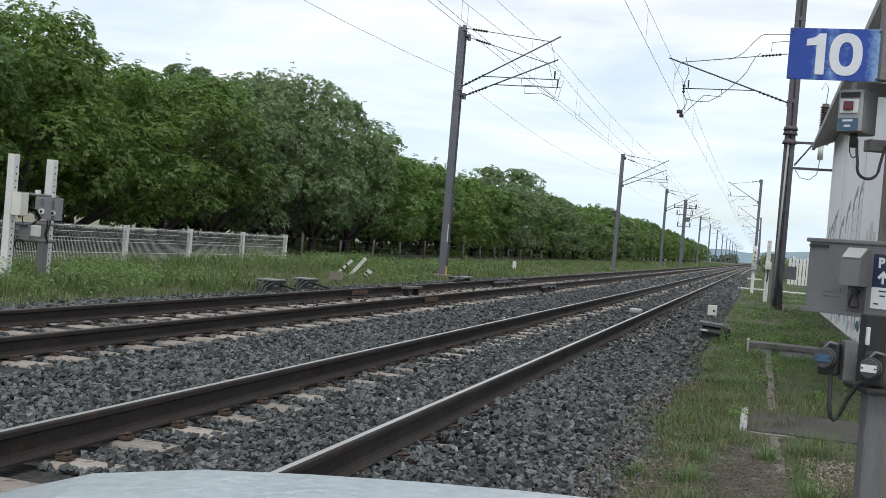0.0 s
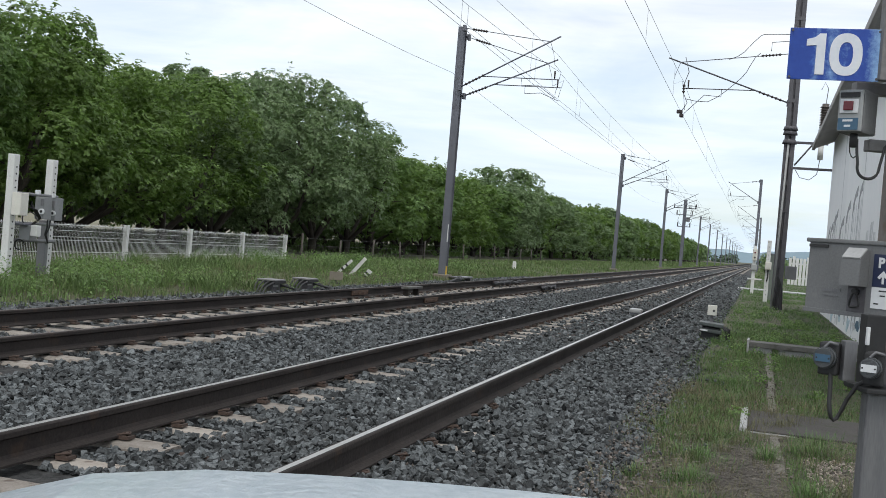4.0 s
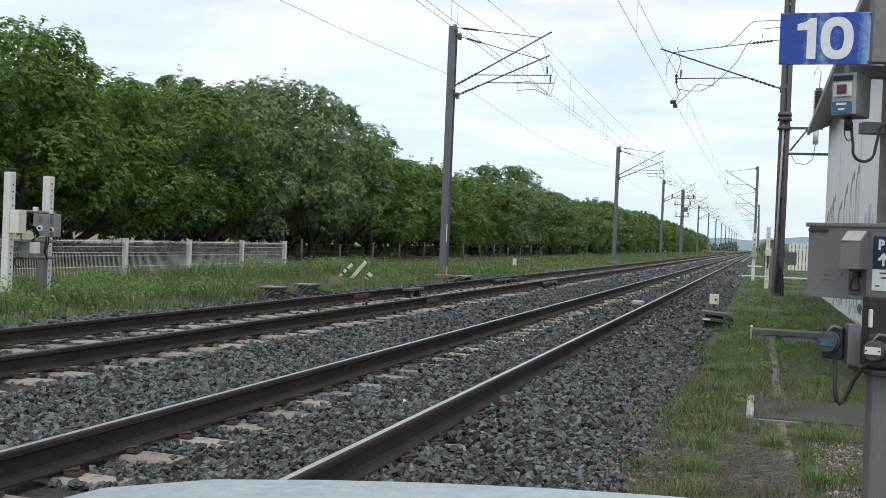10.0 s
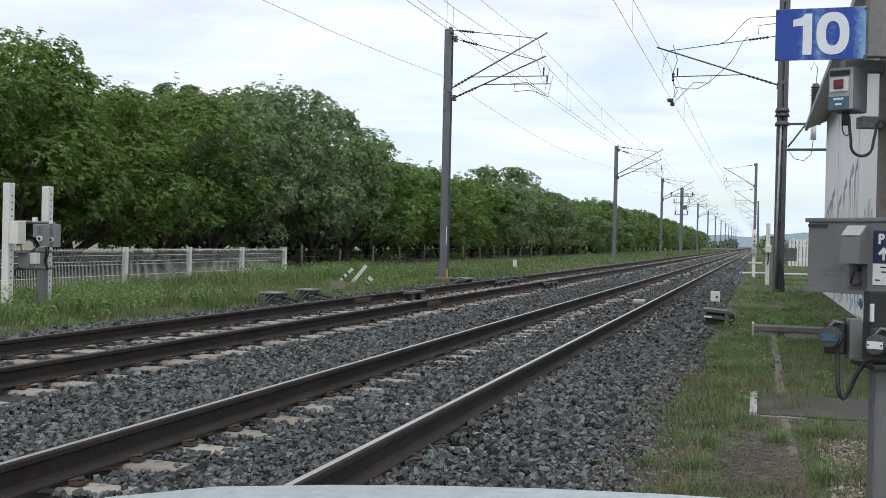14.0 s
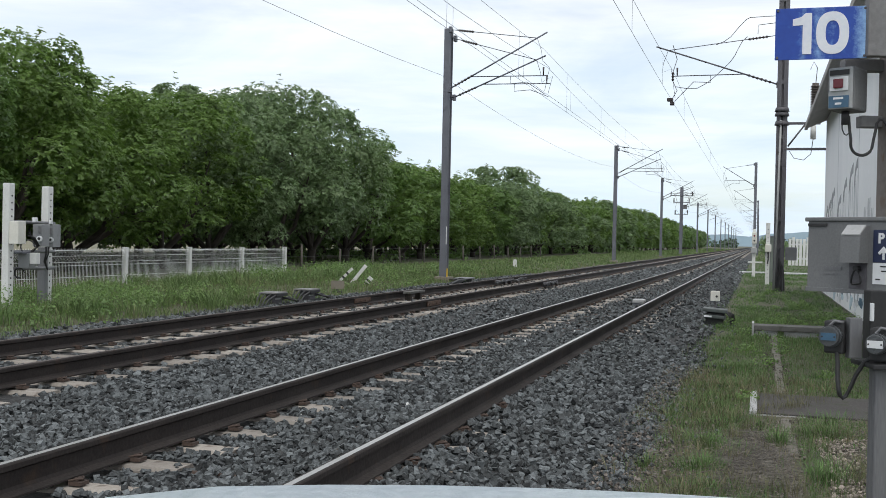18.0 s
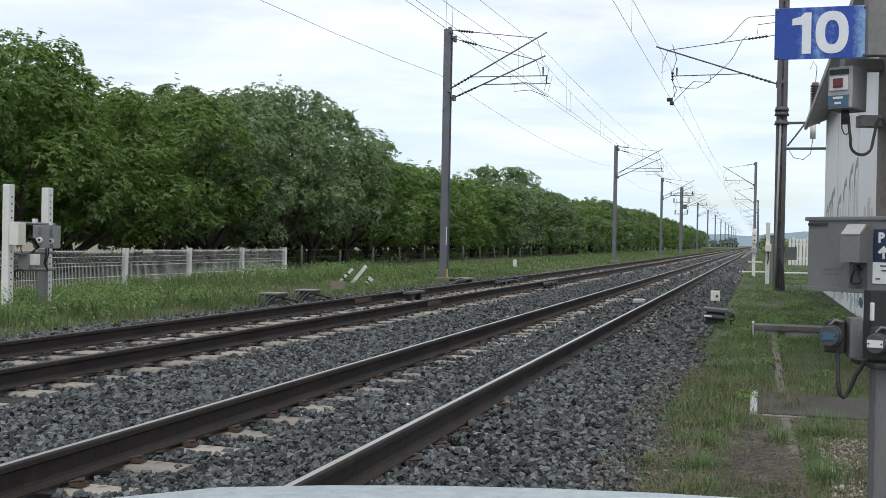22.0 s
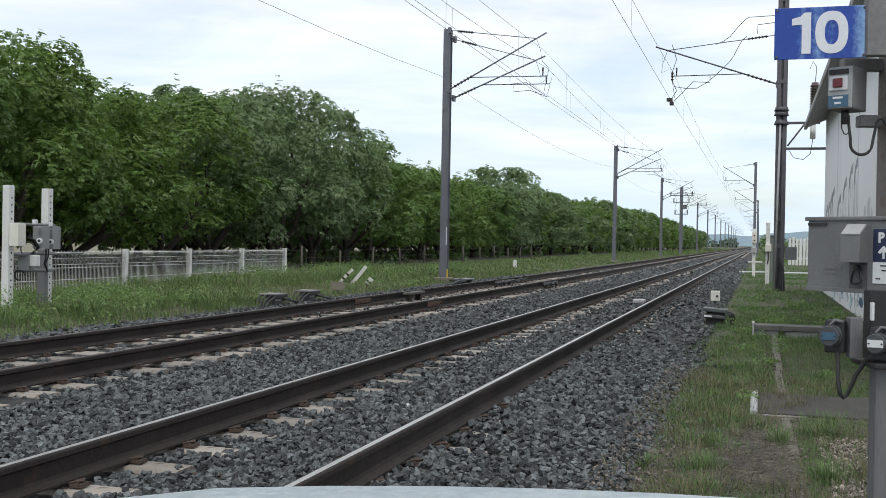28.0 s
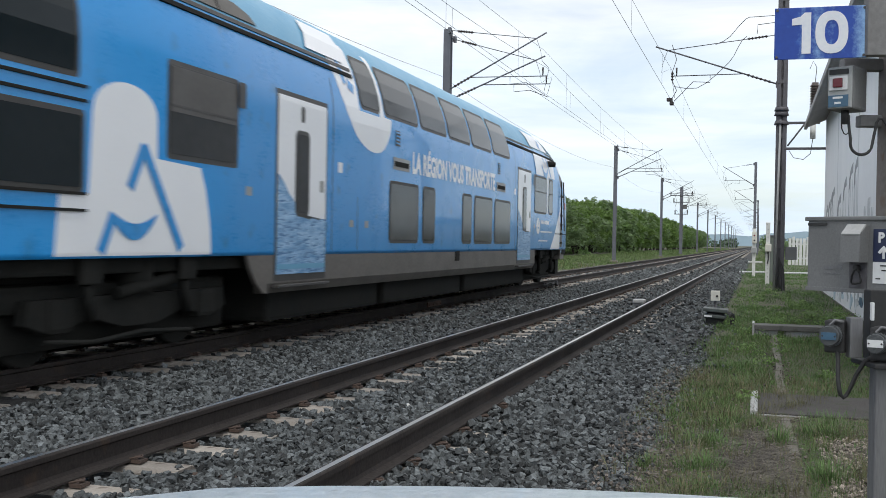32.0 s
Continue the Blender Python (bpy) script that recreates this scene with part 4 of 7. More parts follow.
# ---- grass ----
def blades(name, n, x0, x1, y0, y1, h, w, seed, material, label, keep=None, dense=1.4):
    r = np.random.default_rng(seed)
    x, y = r.uniform(x0, x1, n), y0 + (y1 - y0) * r.uniform(0, 1, n) ** dense
    if keep is not None:
        k = keep(x, y, r)
        x, y = x[k], y[k]
    n = len(x)
    gz = np.array([max(ground_z(a, b), bed_z(a)) for a, b in zip(x, y)])
    patch = np.array([noise.noise(Vector((a * 0.9, b * 0.5, 7.7))) for a, b in zip(x, y)])
    hh = h * r.uniform(0.45, 1.2, n) * (1 + 0.7 * patch)
    a = r.uniform(0, math.tau, n)
    lean = hh * r.uniform(0.1, 0.75, n)
    bx, by = np.cos(a), np.sin(a)
    ww = w * r.uniform(0.6, 1.4, n)
    z0 = gz - 0.01
    V = np.stack([np.stack([x - by * ww, y + bx * ww, z0], -1), np.stack([x + by * ww, y - bx * ww, z0], -1),
                  np.stack([x + bx * lean * 0.4 + by * ww * 0.7, y + by * lean * 0.4 - bx * ww * 0.7, z0 + hh * 0.6], -1),
                  np.stack([x + bx * lean * 0.4 - by * ww * 0.7, y + by * lean * 0.4 + bx * ww * 0.7, z0 + hh * 0.6], -1),
                  np.stack([x + bx * lean, y + by * lean, z0 + hh], -1)], 1).reshape(-1, 3)
    i = np.arange(n) * 5
    F = [(k, k + 1, k + 2, k + 3) for k in i.tolist()] + [(k + 3, k + 2, k + 4) for k in i.tolist()]
    return raw(name, V, F, material, label, "grass", "stuff")


# ---- fence and posts on the far side ----
FENCE_X = -15.8


def make_fence():
    posts = [14.65, 17.9, 21.2, 24.44, 27.7, 31.0, 34.2]
    e = empty("fence", pose(FENCE_X, 0, GROUND), "white welded wire mesh fence with white posts in tall grass", "fence")
    for y in posts:
        p = part("post", box(bmesh.new(), -0.06, 0.06, y - 0.06, y + 0.06, -0.3, 1.06, 0.012), M_WHITE, e)
        part("cap", box(bmesh.new(), -0.066, 0.066, y - 0.066, y + 0.066, 1.06, 1.085, 0.006), M_WHITE, p)
    for a, b in zip(posts, posts[1:]):
        l = (b - a) / 2 - 0.07
        bm = bmesh.new()
        n = int(2 * l / 0.055)
        bend = [(0.0, 0.02), (0.0, 0.34), (0.0, 0.64), (0.0, 0.72), (0.10, 0.79), (0.0, 0.86), (0.0, 0.89), (0.09, 0.95), (0.0, 1.01), (0.0, 1.05)]
        for k in range(n + 1):
            y = (a + b) / 2 - l + 2 * l * k / n
            tube(bm, [(x, y, z) for x, z in bend], 0.0052, n=3)
        p = part("mesh_panel", bm, M_FENCE, e)
        for z in (0.10, 0.36, 0.64, 0.72, 0.87, 1.01):
            part("rib_wire", cyl(bmesh.new(), (0.006, (a + b) / 2 - l, z), (0.006, (a + b) / 2 + l, z), 0.0075, n=5), M_FENCE, p)


def make_stake_fence():
    """Thin wooden stakes with wires between the bank and the orchard."""
    e = empty("stake_fence", pose(-17.6, 0, GROUND), "grey wooden stakes with thin wires before the orchard", "fence")
    rnd = random.Random(17)
    ys = [35.6 + 4.1 * k for k in range(14)]
    for y in ys:
        h = 1.05 + rnd.uniform(-0.12, 0.15)
        part("stake", cyl(bmesh.new(), (rnd.uniform(-0.03, 0.03), y, -0.2), (rnd.uniform(-0.06, 0.06), y + rnd.uniform(-0.05, 0.05), h), 0.055, 0.045, n=8), M_STAKE, e)
    for z in (0.35, 0.65, 0.95):
        part("wire", tube(bmesh.new(), [(0.0, y, z) for y in ys], 0.004, n=4), M_WIRE, e)


def make_left_equipment():
    """Two white drilled posts with relay boxes, in the grass by the far track."""
    for x, y, top, w in ((-12.08, 15.2, 1.95, 0.068), (-12.63, 16.96, 1.98, 0.074)):
        gz = ground_z(x, y)
        e = empty("drilled_post", pose(x, y, gz), "white drilled concrete-grey post carrying trackside boxes", "post", "drilled posts")
        bm = box(bmesh.new(), -w, w, -w, w, -0.3, top - gz, 0.012)
        part("shaft", bm, M_WHITE, e)
        for k in range(18):
            z = 0.2 + k * 0.115
            if z < top - gz - 0.1:
                part("hole", cyl(bmesh.new(), (w - 0.002, 0.0, z), (w + 0.003, 0.0, z), 0.017, n=8), M_BLACK, e)
    e = empty("relay_box", CONTROL, "grey trackside relay boxes on steel rails between two posts", "equipment box")
    for z, za in ((0.145, 0.14), (-0.37, -0.375), (-0.66, -0.68)):
        part("support_rail", cyl(bmesh.new(), (-7.40, 18.25, z), (-7.16, 19.75, za), 0.03, n=6), M_POST, e, "grey steel support rail")

    def case(name, x0, x1, y, z0, z1, d, material, label):
        return part(name, turned_box(x0, y, z0, z1, x1 - x0, d, 12, 0.012), material, e, label)
    case("cabinet", -7.20, -7.03, 17.80, -0.23, 0.15, 0.22, M_CREAM, "pale cream cabinet")
    h = case("housing", -7.25, -7.07, 18.95, -0.28, 0.115, 0.25, M_BOX_MID, "grey housing with a round lock")
    g = case("housing", -7.15, -7.02, 19.35, -0.295, 0.12, 0.25, M_BOX_MID, "grey housing with a round lock")
    for box_part, x, y, z in ((h, -7.10, 18.90, -0.14), (g, -7.06, 19.33, -0.16)):
        part("lock", cyl(bmesh.new(), (x, y, z), (x, y - 0.04, z), 0.05, n=14), M_LABEL, box_part, "round pale lock")
        part("lock_core", cyl(bmesh.new(), (x, y - 0.03, z), (x, y - 0.05, z), 0.025, n=10), M_BLACK, box_part)
        part("hasp", box(bmesh.new(), x - 0.02, x + 0.02, y - 0.03, y + 0.02, z + 0.10, z + 0.22, 0.005), M_POST, box_part)
    case("lamp", -7.19, -7.12, 18.75, 0.15, 0.23, 0.08, M_LABEL, "small white lamp head")
    case("lamp", -7.1, -7.05, 19.3, 0.12, 0.19, 0.06, M_LABEL, "small white lamp head")
    case("junction_box", -7.26, -7.05, 18.35, -0.645, -0.39, 0.2, M_BOX_MID, "grey junction box")
    case("white_cover", -7.04, -6.91, 18.28, -0.57, -0.38, 0.12, M_WHITE, "small white cover")
    case("shelf", -7.40, -7.12, 18.25, -0.40, -0.36, 0.25, M_STEEL, "steel shelf")
    part("stake", box(bmesh.new(), -7.385, -7.235, 19.55, 19.7, -1.75, -0.30, 0.015), M_POST, e, "grey steel pile")
    for k in range(3):
        part("cable", tube(bmesh.new(), [(-7.02 - 0.02 * k, 18.2, 0.02 - 0.05 * k), (-7.06 + 0.03 * k, 18.4, -0.12), (-7.0 + 0.02 * k, 18.5, -0.26), (-7.06, 18.4, -0.36 - 0.02 * k)], 0.014), M_BLACK, e, "black cable")
    for k in range(2):
        part("cable", tube(bmesh.new(), [(-7.10 + 0.05 * k, 19.2, -0.29), (-7.08 + 0.04 * k, 19.15, -0.42), (-7.13 + 0.02 * k, 19.2, -0.55), (-7.1, 19.3, -0.7)], 0.014), M_BLACK, e, "black cable")
    for k, (x, r) in enumerate(((-7.235, 0.085), (-7.10, 0.12))):
        part("cable_loop", tube(bmesh.new(), [(x + r * math.cos(a), 18.35, -0.73 + 0.45 * k + r * math.sin(a)) for a in [j * math.tau / 14 for j in range(12)]], 0.012), M_BLACK, e, "black cable loop")


def make_track_items():
    # two steel treadle detectors outside the far rail
    for y in (20.6, 22.35):
        e = empty("rail_detector", pose(-9.75, y, GROUND), "grey steel rail contact plate on dark bent legs", "rail detector", "rail contact plates")
        part("plate", box(bmesh.new(), -0.22, 0.20, -0.26, 0.26, 0.255, 0.285, 0.008), M_DARK_BOARD, e, "grey top plate")
        part("rim", box(bmesh.new(), 0.17, 0.205, -0.27, 0.27, 0.20, 0.262, 0.006), M_BLACK, e)
        part("housing", box(bmesh.new(), -0.12, 0.12, -0.14, 0.20, 0.02, 0.25, 0.03), M_STEEL_DARK, e)
        part("cover_strip", box(bmesh.new(), 0.122, 0.135, -0.18, 0.06, 0.13, 0.165, 0.004), M_BOX_LIGHT, e, "pale cover strip")
        part("foot_plate", box(bmesh.new(), -0.16, 0.18, -0.2, 0.26, 0.0, 0.03, 0.01), M_STEEL_DARK, e)
        for k in range(4):
            x = -0.16 + 0.11 * k
            part("leg", tube(bmesh.new(), [(x, -0.16, 0.25), (x + 0.01, -0.32, 0.25 - 0.01 * k), (x + 0.03, -0.48 - 0.05 * k, 0.16), (x + 0.06, -0.58 - 0.09 * k, 0.06), (x + 0.08, -0.70 - 0.09 * k, -0.03)], 0.017), M_BLACK, e)
        for k in range(3):
            part("cable", tube(bmesh.new(), [(0.1, 0.18, 0.12 + 0.03 * k), (0.16 + 0.03 * k, 0.42, 0.17 - 0.03 * k), (0.2, 0.7 + 0.1 * k, 0.07), (0.22 + 0.05 * k, 1.05, -0.01)], 0.02), M_BLACK, e)
    # fallen striped marker boards, in the local frame of the view
    for p, q, w, label in (((-3.20, 32.8, -1.40), (-2.70, 32.6, -1.02), 0.085, "pale striped marker board lying in the grass"), ((-2.80, 32.4, -1.46), (-2.25, 32.2, -0.90), 0.105, "long white marker board leaning in the grass"),
                           ((-2.35, 31.8, -1.50), (-2.07, 31.7, -1.20), 0.15, "short white marker board with black bands")):
        p, q = Vector(p), Vector(q)
        d = q - p
        way = d.normalized()
        turn = Matrix((way, way.cross(Vector((0, -1, 0))).normalized(), (0, -1, 0))).transposed().to_4x4()
        e = empty("marker_board", CONTROL @ Matrix.Translation(p) @ turn, label, "marker", "fallen marker boards")
        l = d.length
        part("board", box(bmesh.new(), 0, l, -w / 2, w / 2, 0, 0.03, 0.006), M_WHITE, e)
        for a in (() if w == 0.105 else (0.36, 0.62)):
            part("black_band", box(bmesh.new(), l * a, l * a + 0.06, -w / 2 - 0.003, w / 2 + 0.003, -0.004, 0.034), M_BLACK, e, "black band")
    e = empty("notice_board", CONTROL @ pose(-2.68, 27.5, 0), "small tan board on a short black foot", "notice board")
    part("board", box(bmesh.new(), -0.17, 0.17, -0.02, 0.02, -1.33, -1.118, 0.006), M_CONCRETE_TAN, e)
    part("foot", box(bmesh.new(), -0.03, 0.03, -0.03, 0.03, -1.62, -1.33), M_BLACK, e)
    part("foot_plate", box(bmesh.new(), -0.14, 0.12, -0.06, 0.06, -1.42, -1.38, 0.01), M_BLACK, e)
    # plank by the far rail, bond cables, and odds and ends by the mast foot
    e = empty("wooden_plank", pose(-7.41, 22.95, -0.09), "weathered grey plank on dark bearers beside the rail", "plank")
    part("plank", box(bmesh.new(), -0.10, 0.08, -0.50, 0.56, 0.03, 0.085, 0.015), M_CONCRETE, e)
    for y in (-0.35, 0.35):
        part("bearer", box(bmesh.new(), -0.07, 0.05, y - 0.06, y + 0.06, -0.13, 0.03), M_BARK, e)
    rnd = random.Random(44)
    for x, side, y0, y1 in ((X2 - HALF, 1, 30.9, 35.2), (X2 + HALF, 1, 30.6, 32.8)):
        e = empty("bond_cable", pose(x + side * 0.11, y0, -0.13), "dark bonding cables clamped along the rail", "cable", "rail bonding cables")
        for k in range(3):
            part("cable", tube(bmesh.new(), [(rnd.uniform(-0.03, 0.05) + 0.03 * k, (y1 - y0) * j / 9, 0.03 + rnd.uniform(-0.03, 0.07)) for j in range(10)], 0.022), M_BLACK, e)
        for j in range(3):
            part("clamp", box(bmesh.new(), -0.05, 0.08, 0.4 + j * 0.8, 0.52 + j * 0.8, -0.02, 0.10, 0.015), M_STEEL_DARK, e)
    e = empty("cable_cover", pose(-9.5, 34.9, ground_z(-9.5, 34.9)), "grey cable cover and dark cables at the mast foot", "cable cover")
    part("cover", box(bmesh.new(), -0.25, 0.2, -0.6, 0.6, 0.12, 0.17, 0.015), M_POST, e)
    for x, y in ((-0.15, -0.4), (0.1, 0.3)):
        part("block", box(bmesh.new(), x - 0.1, x + 0.1, y - 0.1, y + 0.1, -0.05, 0.12, 0.01), M_CONCRETE, e)
    for k in range(3):
        part("cable", tube(bmesh.new(), [(0.15, -2.2 + 0.4 * k, 0.02), (0.2, -1.4 + 0.3 * k, 0.14), (0.1, -0.7, 0.1 + 0.03 * k), (-0.5, -0.1, 0.08)], 0.04), M_BLACK, e)
    e = empty("marker_stone", pose(-12.1, 54.3, ground_z(-12.1, 54.3)), "small white marker stone beside the line", "marker")
    part("stone", prism(bmesh.new(), [(-0.09, -0.2), (0.09, -0.2), (0.08, 0.34), (0.05, 0.42), (-0.05, 0.42), (-0.08, 0.34)], -0.07, 0.07), M_WHITE, e)
    # flat pale beacon cover between the near rails
    e = empty("track_beacon", pose(-2.55, 24.3, -0.17), "flat pale grey beacon between the rails of the near track", "beacon")
    part("cover", box(bmesh.new(), -0.13, 0.13, -0.2, 0.2, 0.0, 0.09, 0.03), M_HOOD, e)
    part("base", box(bmesh.new(), -0.11, 0.11, -0.18, 0.18, -0.08, 0.0), M_STEEL, e)
    # small pedestal box and cable drum right of the near track
    e = empty("pedestal_box", pose(-0.775, 20.9, GROUND - 0.03), "cream pedestal box on a thin dark foot", "pedestal box")
    case = part("case", box(bmesh.new(), -0.085, 0.085, -0.06, 0.06, 0.44, 0.63, 0.012), M_CREAM, e)
    part("lock", cyl(bmesh.new(), (0.03, -0.058, 0.53), (0.03, -0.075, 0.53), 0.022, n=10), M_BLACK, case, "dark round lock")
    part("foot", cyl(bmesh.new(), (0, 0, -0.1), (0, 0, 0.44), 0.022, n=8), M_STEEL_DARK, e)
    e = empty("track_machine", pose(-0.765, 20.45, GROUND, 0, 4, 0), "low dark trackside unit with two flat covers and cables", "track unit")
    part("body", box(bmesh.new(), -0.16, 0.17, -0.18, 0.3, -0.05, 0.22, 0.03), M_BLACK, e)
    for z, d in ((0.235, 0.0), (0.125, 0.02)):
        part("cover", box(bmesh.new(), -0.225 + d, 0.215 - d, -0.24 - d, 0.30, z, z + 0.06, 0.012), M_UNIT, e, "dark grey-green flat cover")
    part("label_plate", box(bmesh.new(), -0.19, -0.05, -0.272, -0.262, 0.14, 0.17, 0.002), M_LABEL, e, "small white label")
    for k in range(5):
        part("cable", tube(bmesh.new(), [(0.18, -0.2 + 0.07 * k, 0.26), (0.25 + 0.02 * k, -0.24 + 0.08 * k, 0.21), (0.29 + 0.015 * k, -0.28 + 0.1 * k, 0.08), (0.28, -0.32 + 0.12 * k, -0.04)], 0.013), M_BLACK, e)


# ---- right verge ----
def make_right_verge():
    e = empty("cable_trough", pose(0, 9.67, GROUND), "grey concrete cable trough lid lying in grass", "trough", "concrete trough lids")
    bm = box(bmesh.new(), 0.0, 1.4, 0.0, 1.3, -0.2, 0.025, 0.015)
    part("lid", bm, M_SLAB, e)
    part("front_edge", box(bmesh.new(), 0.02, 0.42, -0.016, -0.002, -0.1, 0.012, 0.004), M_HOOD, e, "pale worn front edge")
    part("kerb", box(bmesh.new(), -0.05, 0.015, -0.03, 1.33, -0.2, 0.042, 0.012), M_HOOD, e, "pale worn kerb edge")
    e = empty("cable_trough", pose(0, 17.5, GROUND), "grey concrete trough lid raised on pale blocks above grass", "trough", "concrete trough lids")
    part("lid", box(bmesh.new(), -0.05, 1.9, 0.70, 1.15, 0.09, 0.175, 0.012), M_CONCRETE, e)
    for x, w in ((-0.04, 0.36), (0.42, 0.55), (1.1, 0.6)):
        part("block", box(bmesh.new(), x, x + w, 0.75, 1.1, -0.2, 0.09, 0.012), M_HOOD, e, "pale concrete block")
    part("kerb", box(bmesh.new(), -0.085, -0.05, 0.68, 1.17, -0.02, 0.21, 0.008), M_HOOD, e, "pale worn edge")
    e = empty("kerb_strip", pose(0.25, 0, GROUND), "narrow weathered concrete kerb strip sunk in the verge", "kerb")
    rnd = random.Random(4)
    for y0, y1 in [(5.4 + 0.82 * k, 6.19 + 0.82 * k) for k in range(5)] + [(11.15 + 1.0 * k, 12.12 + 1.0 * k) for k in range(7)]:
        bm = box(bmesh.new(), -0.04, 0.04, y0, y1, -0.2, 0.016 + rnd.uniform(-0.008, 0.008), 0.012)
        bmesh.ops.translate(bm, vec=(rnd.uniform(-0.012, 0.012), 0, 0), verts=bm.verts[:])
        part("kerb_stone", bm, M_KERB, e)
    e = empty("path_slab", pose(0, 60, GROUND), "pale concrete crossing slab by the tracks", "slab")
    part("slab", box(bmesh.new(), -1.0, 3.2, -0.9, 0.9, -0.1, 0.08, 0.02), M_BOX_LIGHT, e)
    # two white posts with signal boxes
    for x, y, h, label in ((-0.24, 53.4, 2.28, "white post with small signal boxes"), (0.31, 42.3, 2.35, "white drilled post with a grey box")):
        e = empty("white_post", pose(x, y, GROUND), label, "post", "white posts by the line")
        part("shaft", box(bmesh.new(), -0.075, 0.075, -0.07, 0.07, -0.2, h, 0.012), M_WHITE, e)
        if y > 50:
            head = part("signal_box", box(bmesh.new(), -0.10, 0.12, -0.24, -0.07, 1.58, 2.12, 0.03), M_CREAM, e)
            for z in (1.72, 1.95):
                part("lens", cyl(bmesh.new(), (0.01, -0.235, z), (0.01, -0.26, z), 0.04, n=12), M_RED if z > 1.9 else M_BLACK, head)
            part("lower_box", box(bmesh.new(), -0.12, 0.14, -0.2, -0.07, 1.12, 1.38, 0.02), M_BOX_LIGHT, e, "pale grey box")
            part("crossbar", box(bmesh.new(), -0.26, 0.4, -0.1, -0.05, 0.66, 0.73, 0.01), M_WHITE, e)
        else:
            for k in range(13):
                part("hole", cyl(bmesh.new(), (0, -0.069, 0.3 + 0.15 * k), (0, -0.073, 0.3 + 0.15 * k), 0.014, n=8), M_BLACK, e)
            box_part = part("terminal_box", box(bmesh.new(), -0.10, 0.13, -0.23, -0.07, 1.25, 1.54, 0.03), M_CREAM, e, "cream terminal box")
            part("gland", cyl(bmesh.new(), (0.02, -0.15, 1.17), (0.02, -0.15, 1.26), 0.03, n=8), M_BLACK, box_part)
            part("cable", tube(bmesh.new(), [(0.02, -0.15, 1.2), (0.03, -0.16, 1.0), (0.0, -0.12, 0.8)], 0.025), M_BLACK, e)
    e = empty("relay_cabinet", pose(0.62, 45.5, GROUND), "grey-green relay cabinet behind the mast", "cabinet")
    part("body", box(bmesh.new(), -0.2, 0.2, -0.3, 0.3, 0, 1.85, 0.02), mat("grey_green_steel", (0.17, 0.195, 0.17), rough=0.6), e)
    part("roof", box(bmesh.new(), -0.23, 0.23, -0.34, 0.34, 1.85, 1.9, 0.01), M_STEEL, e)
    # pale slatted fence and cabin far behind
    e = empty("slatted_fence", pose(2.2, 88, GROUND), "white slatted yard fence far beside the line", "fence")
    for k in range(9):
        part("slat", box(bmesh.new(), k * 0.265, k * 0.265 + 0.20, 0, 0.05, 0, 2.1 + 0.12 * (k % 4 == 1)), M_WHITE, e)
    for z in (0.5, 1.6):
        part("rail", box(bmesh.new(), 0, 2.4, 0.05, 0.11, z, z + 0.1), M_WHITE, e)


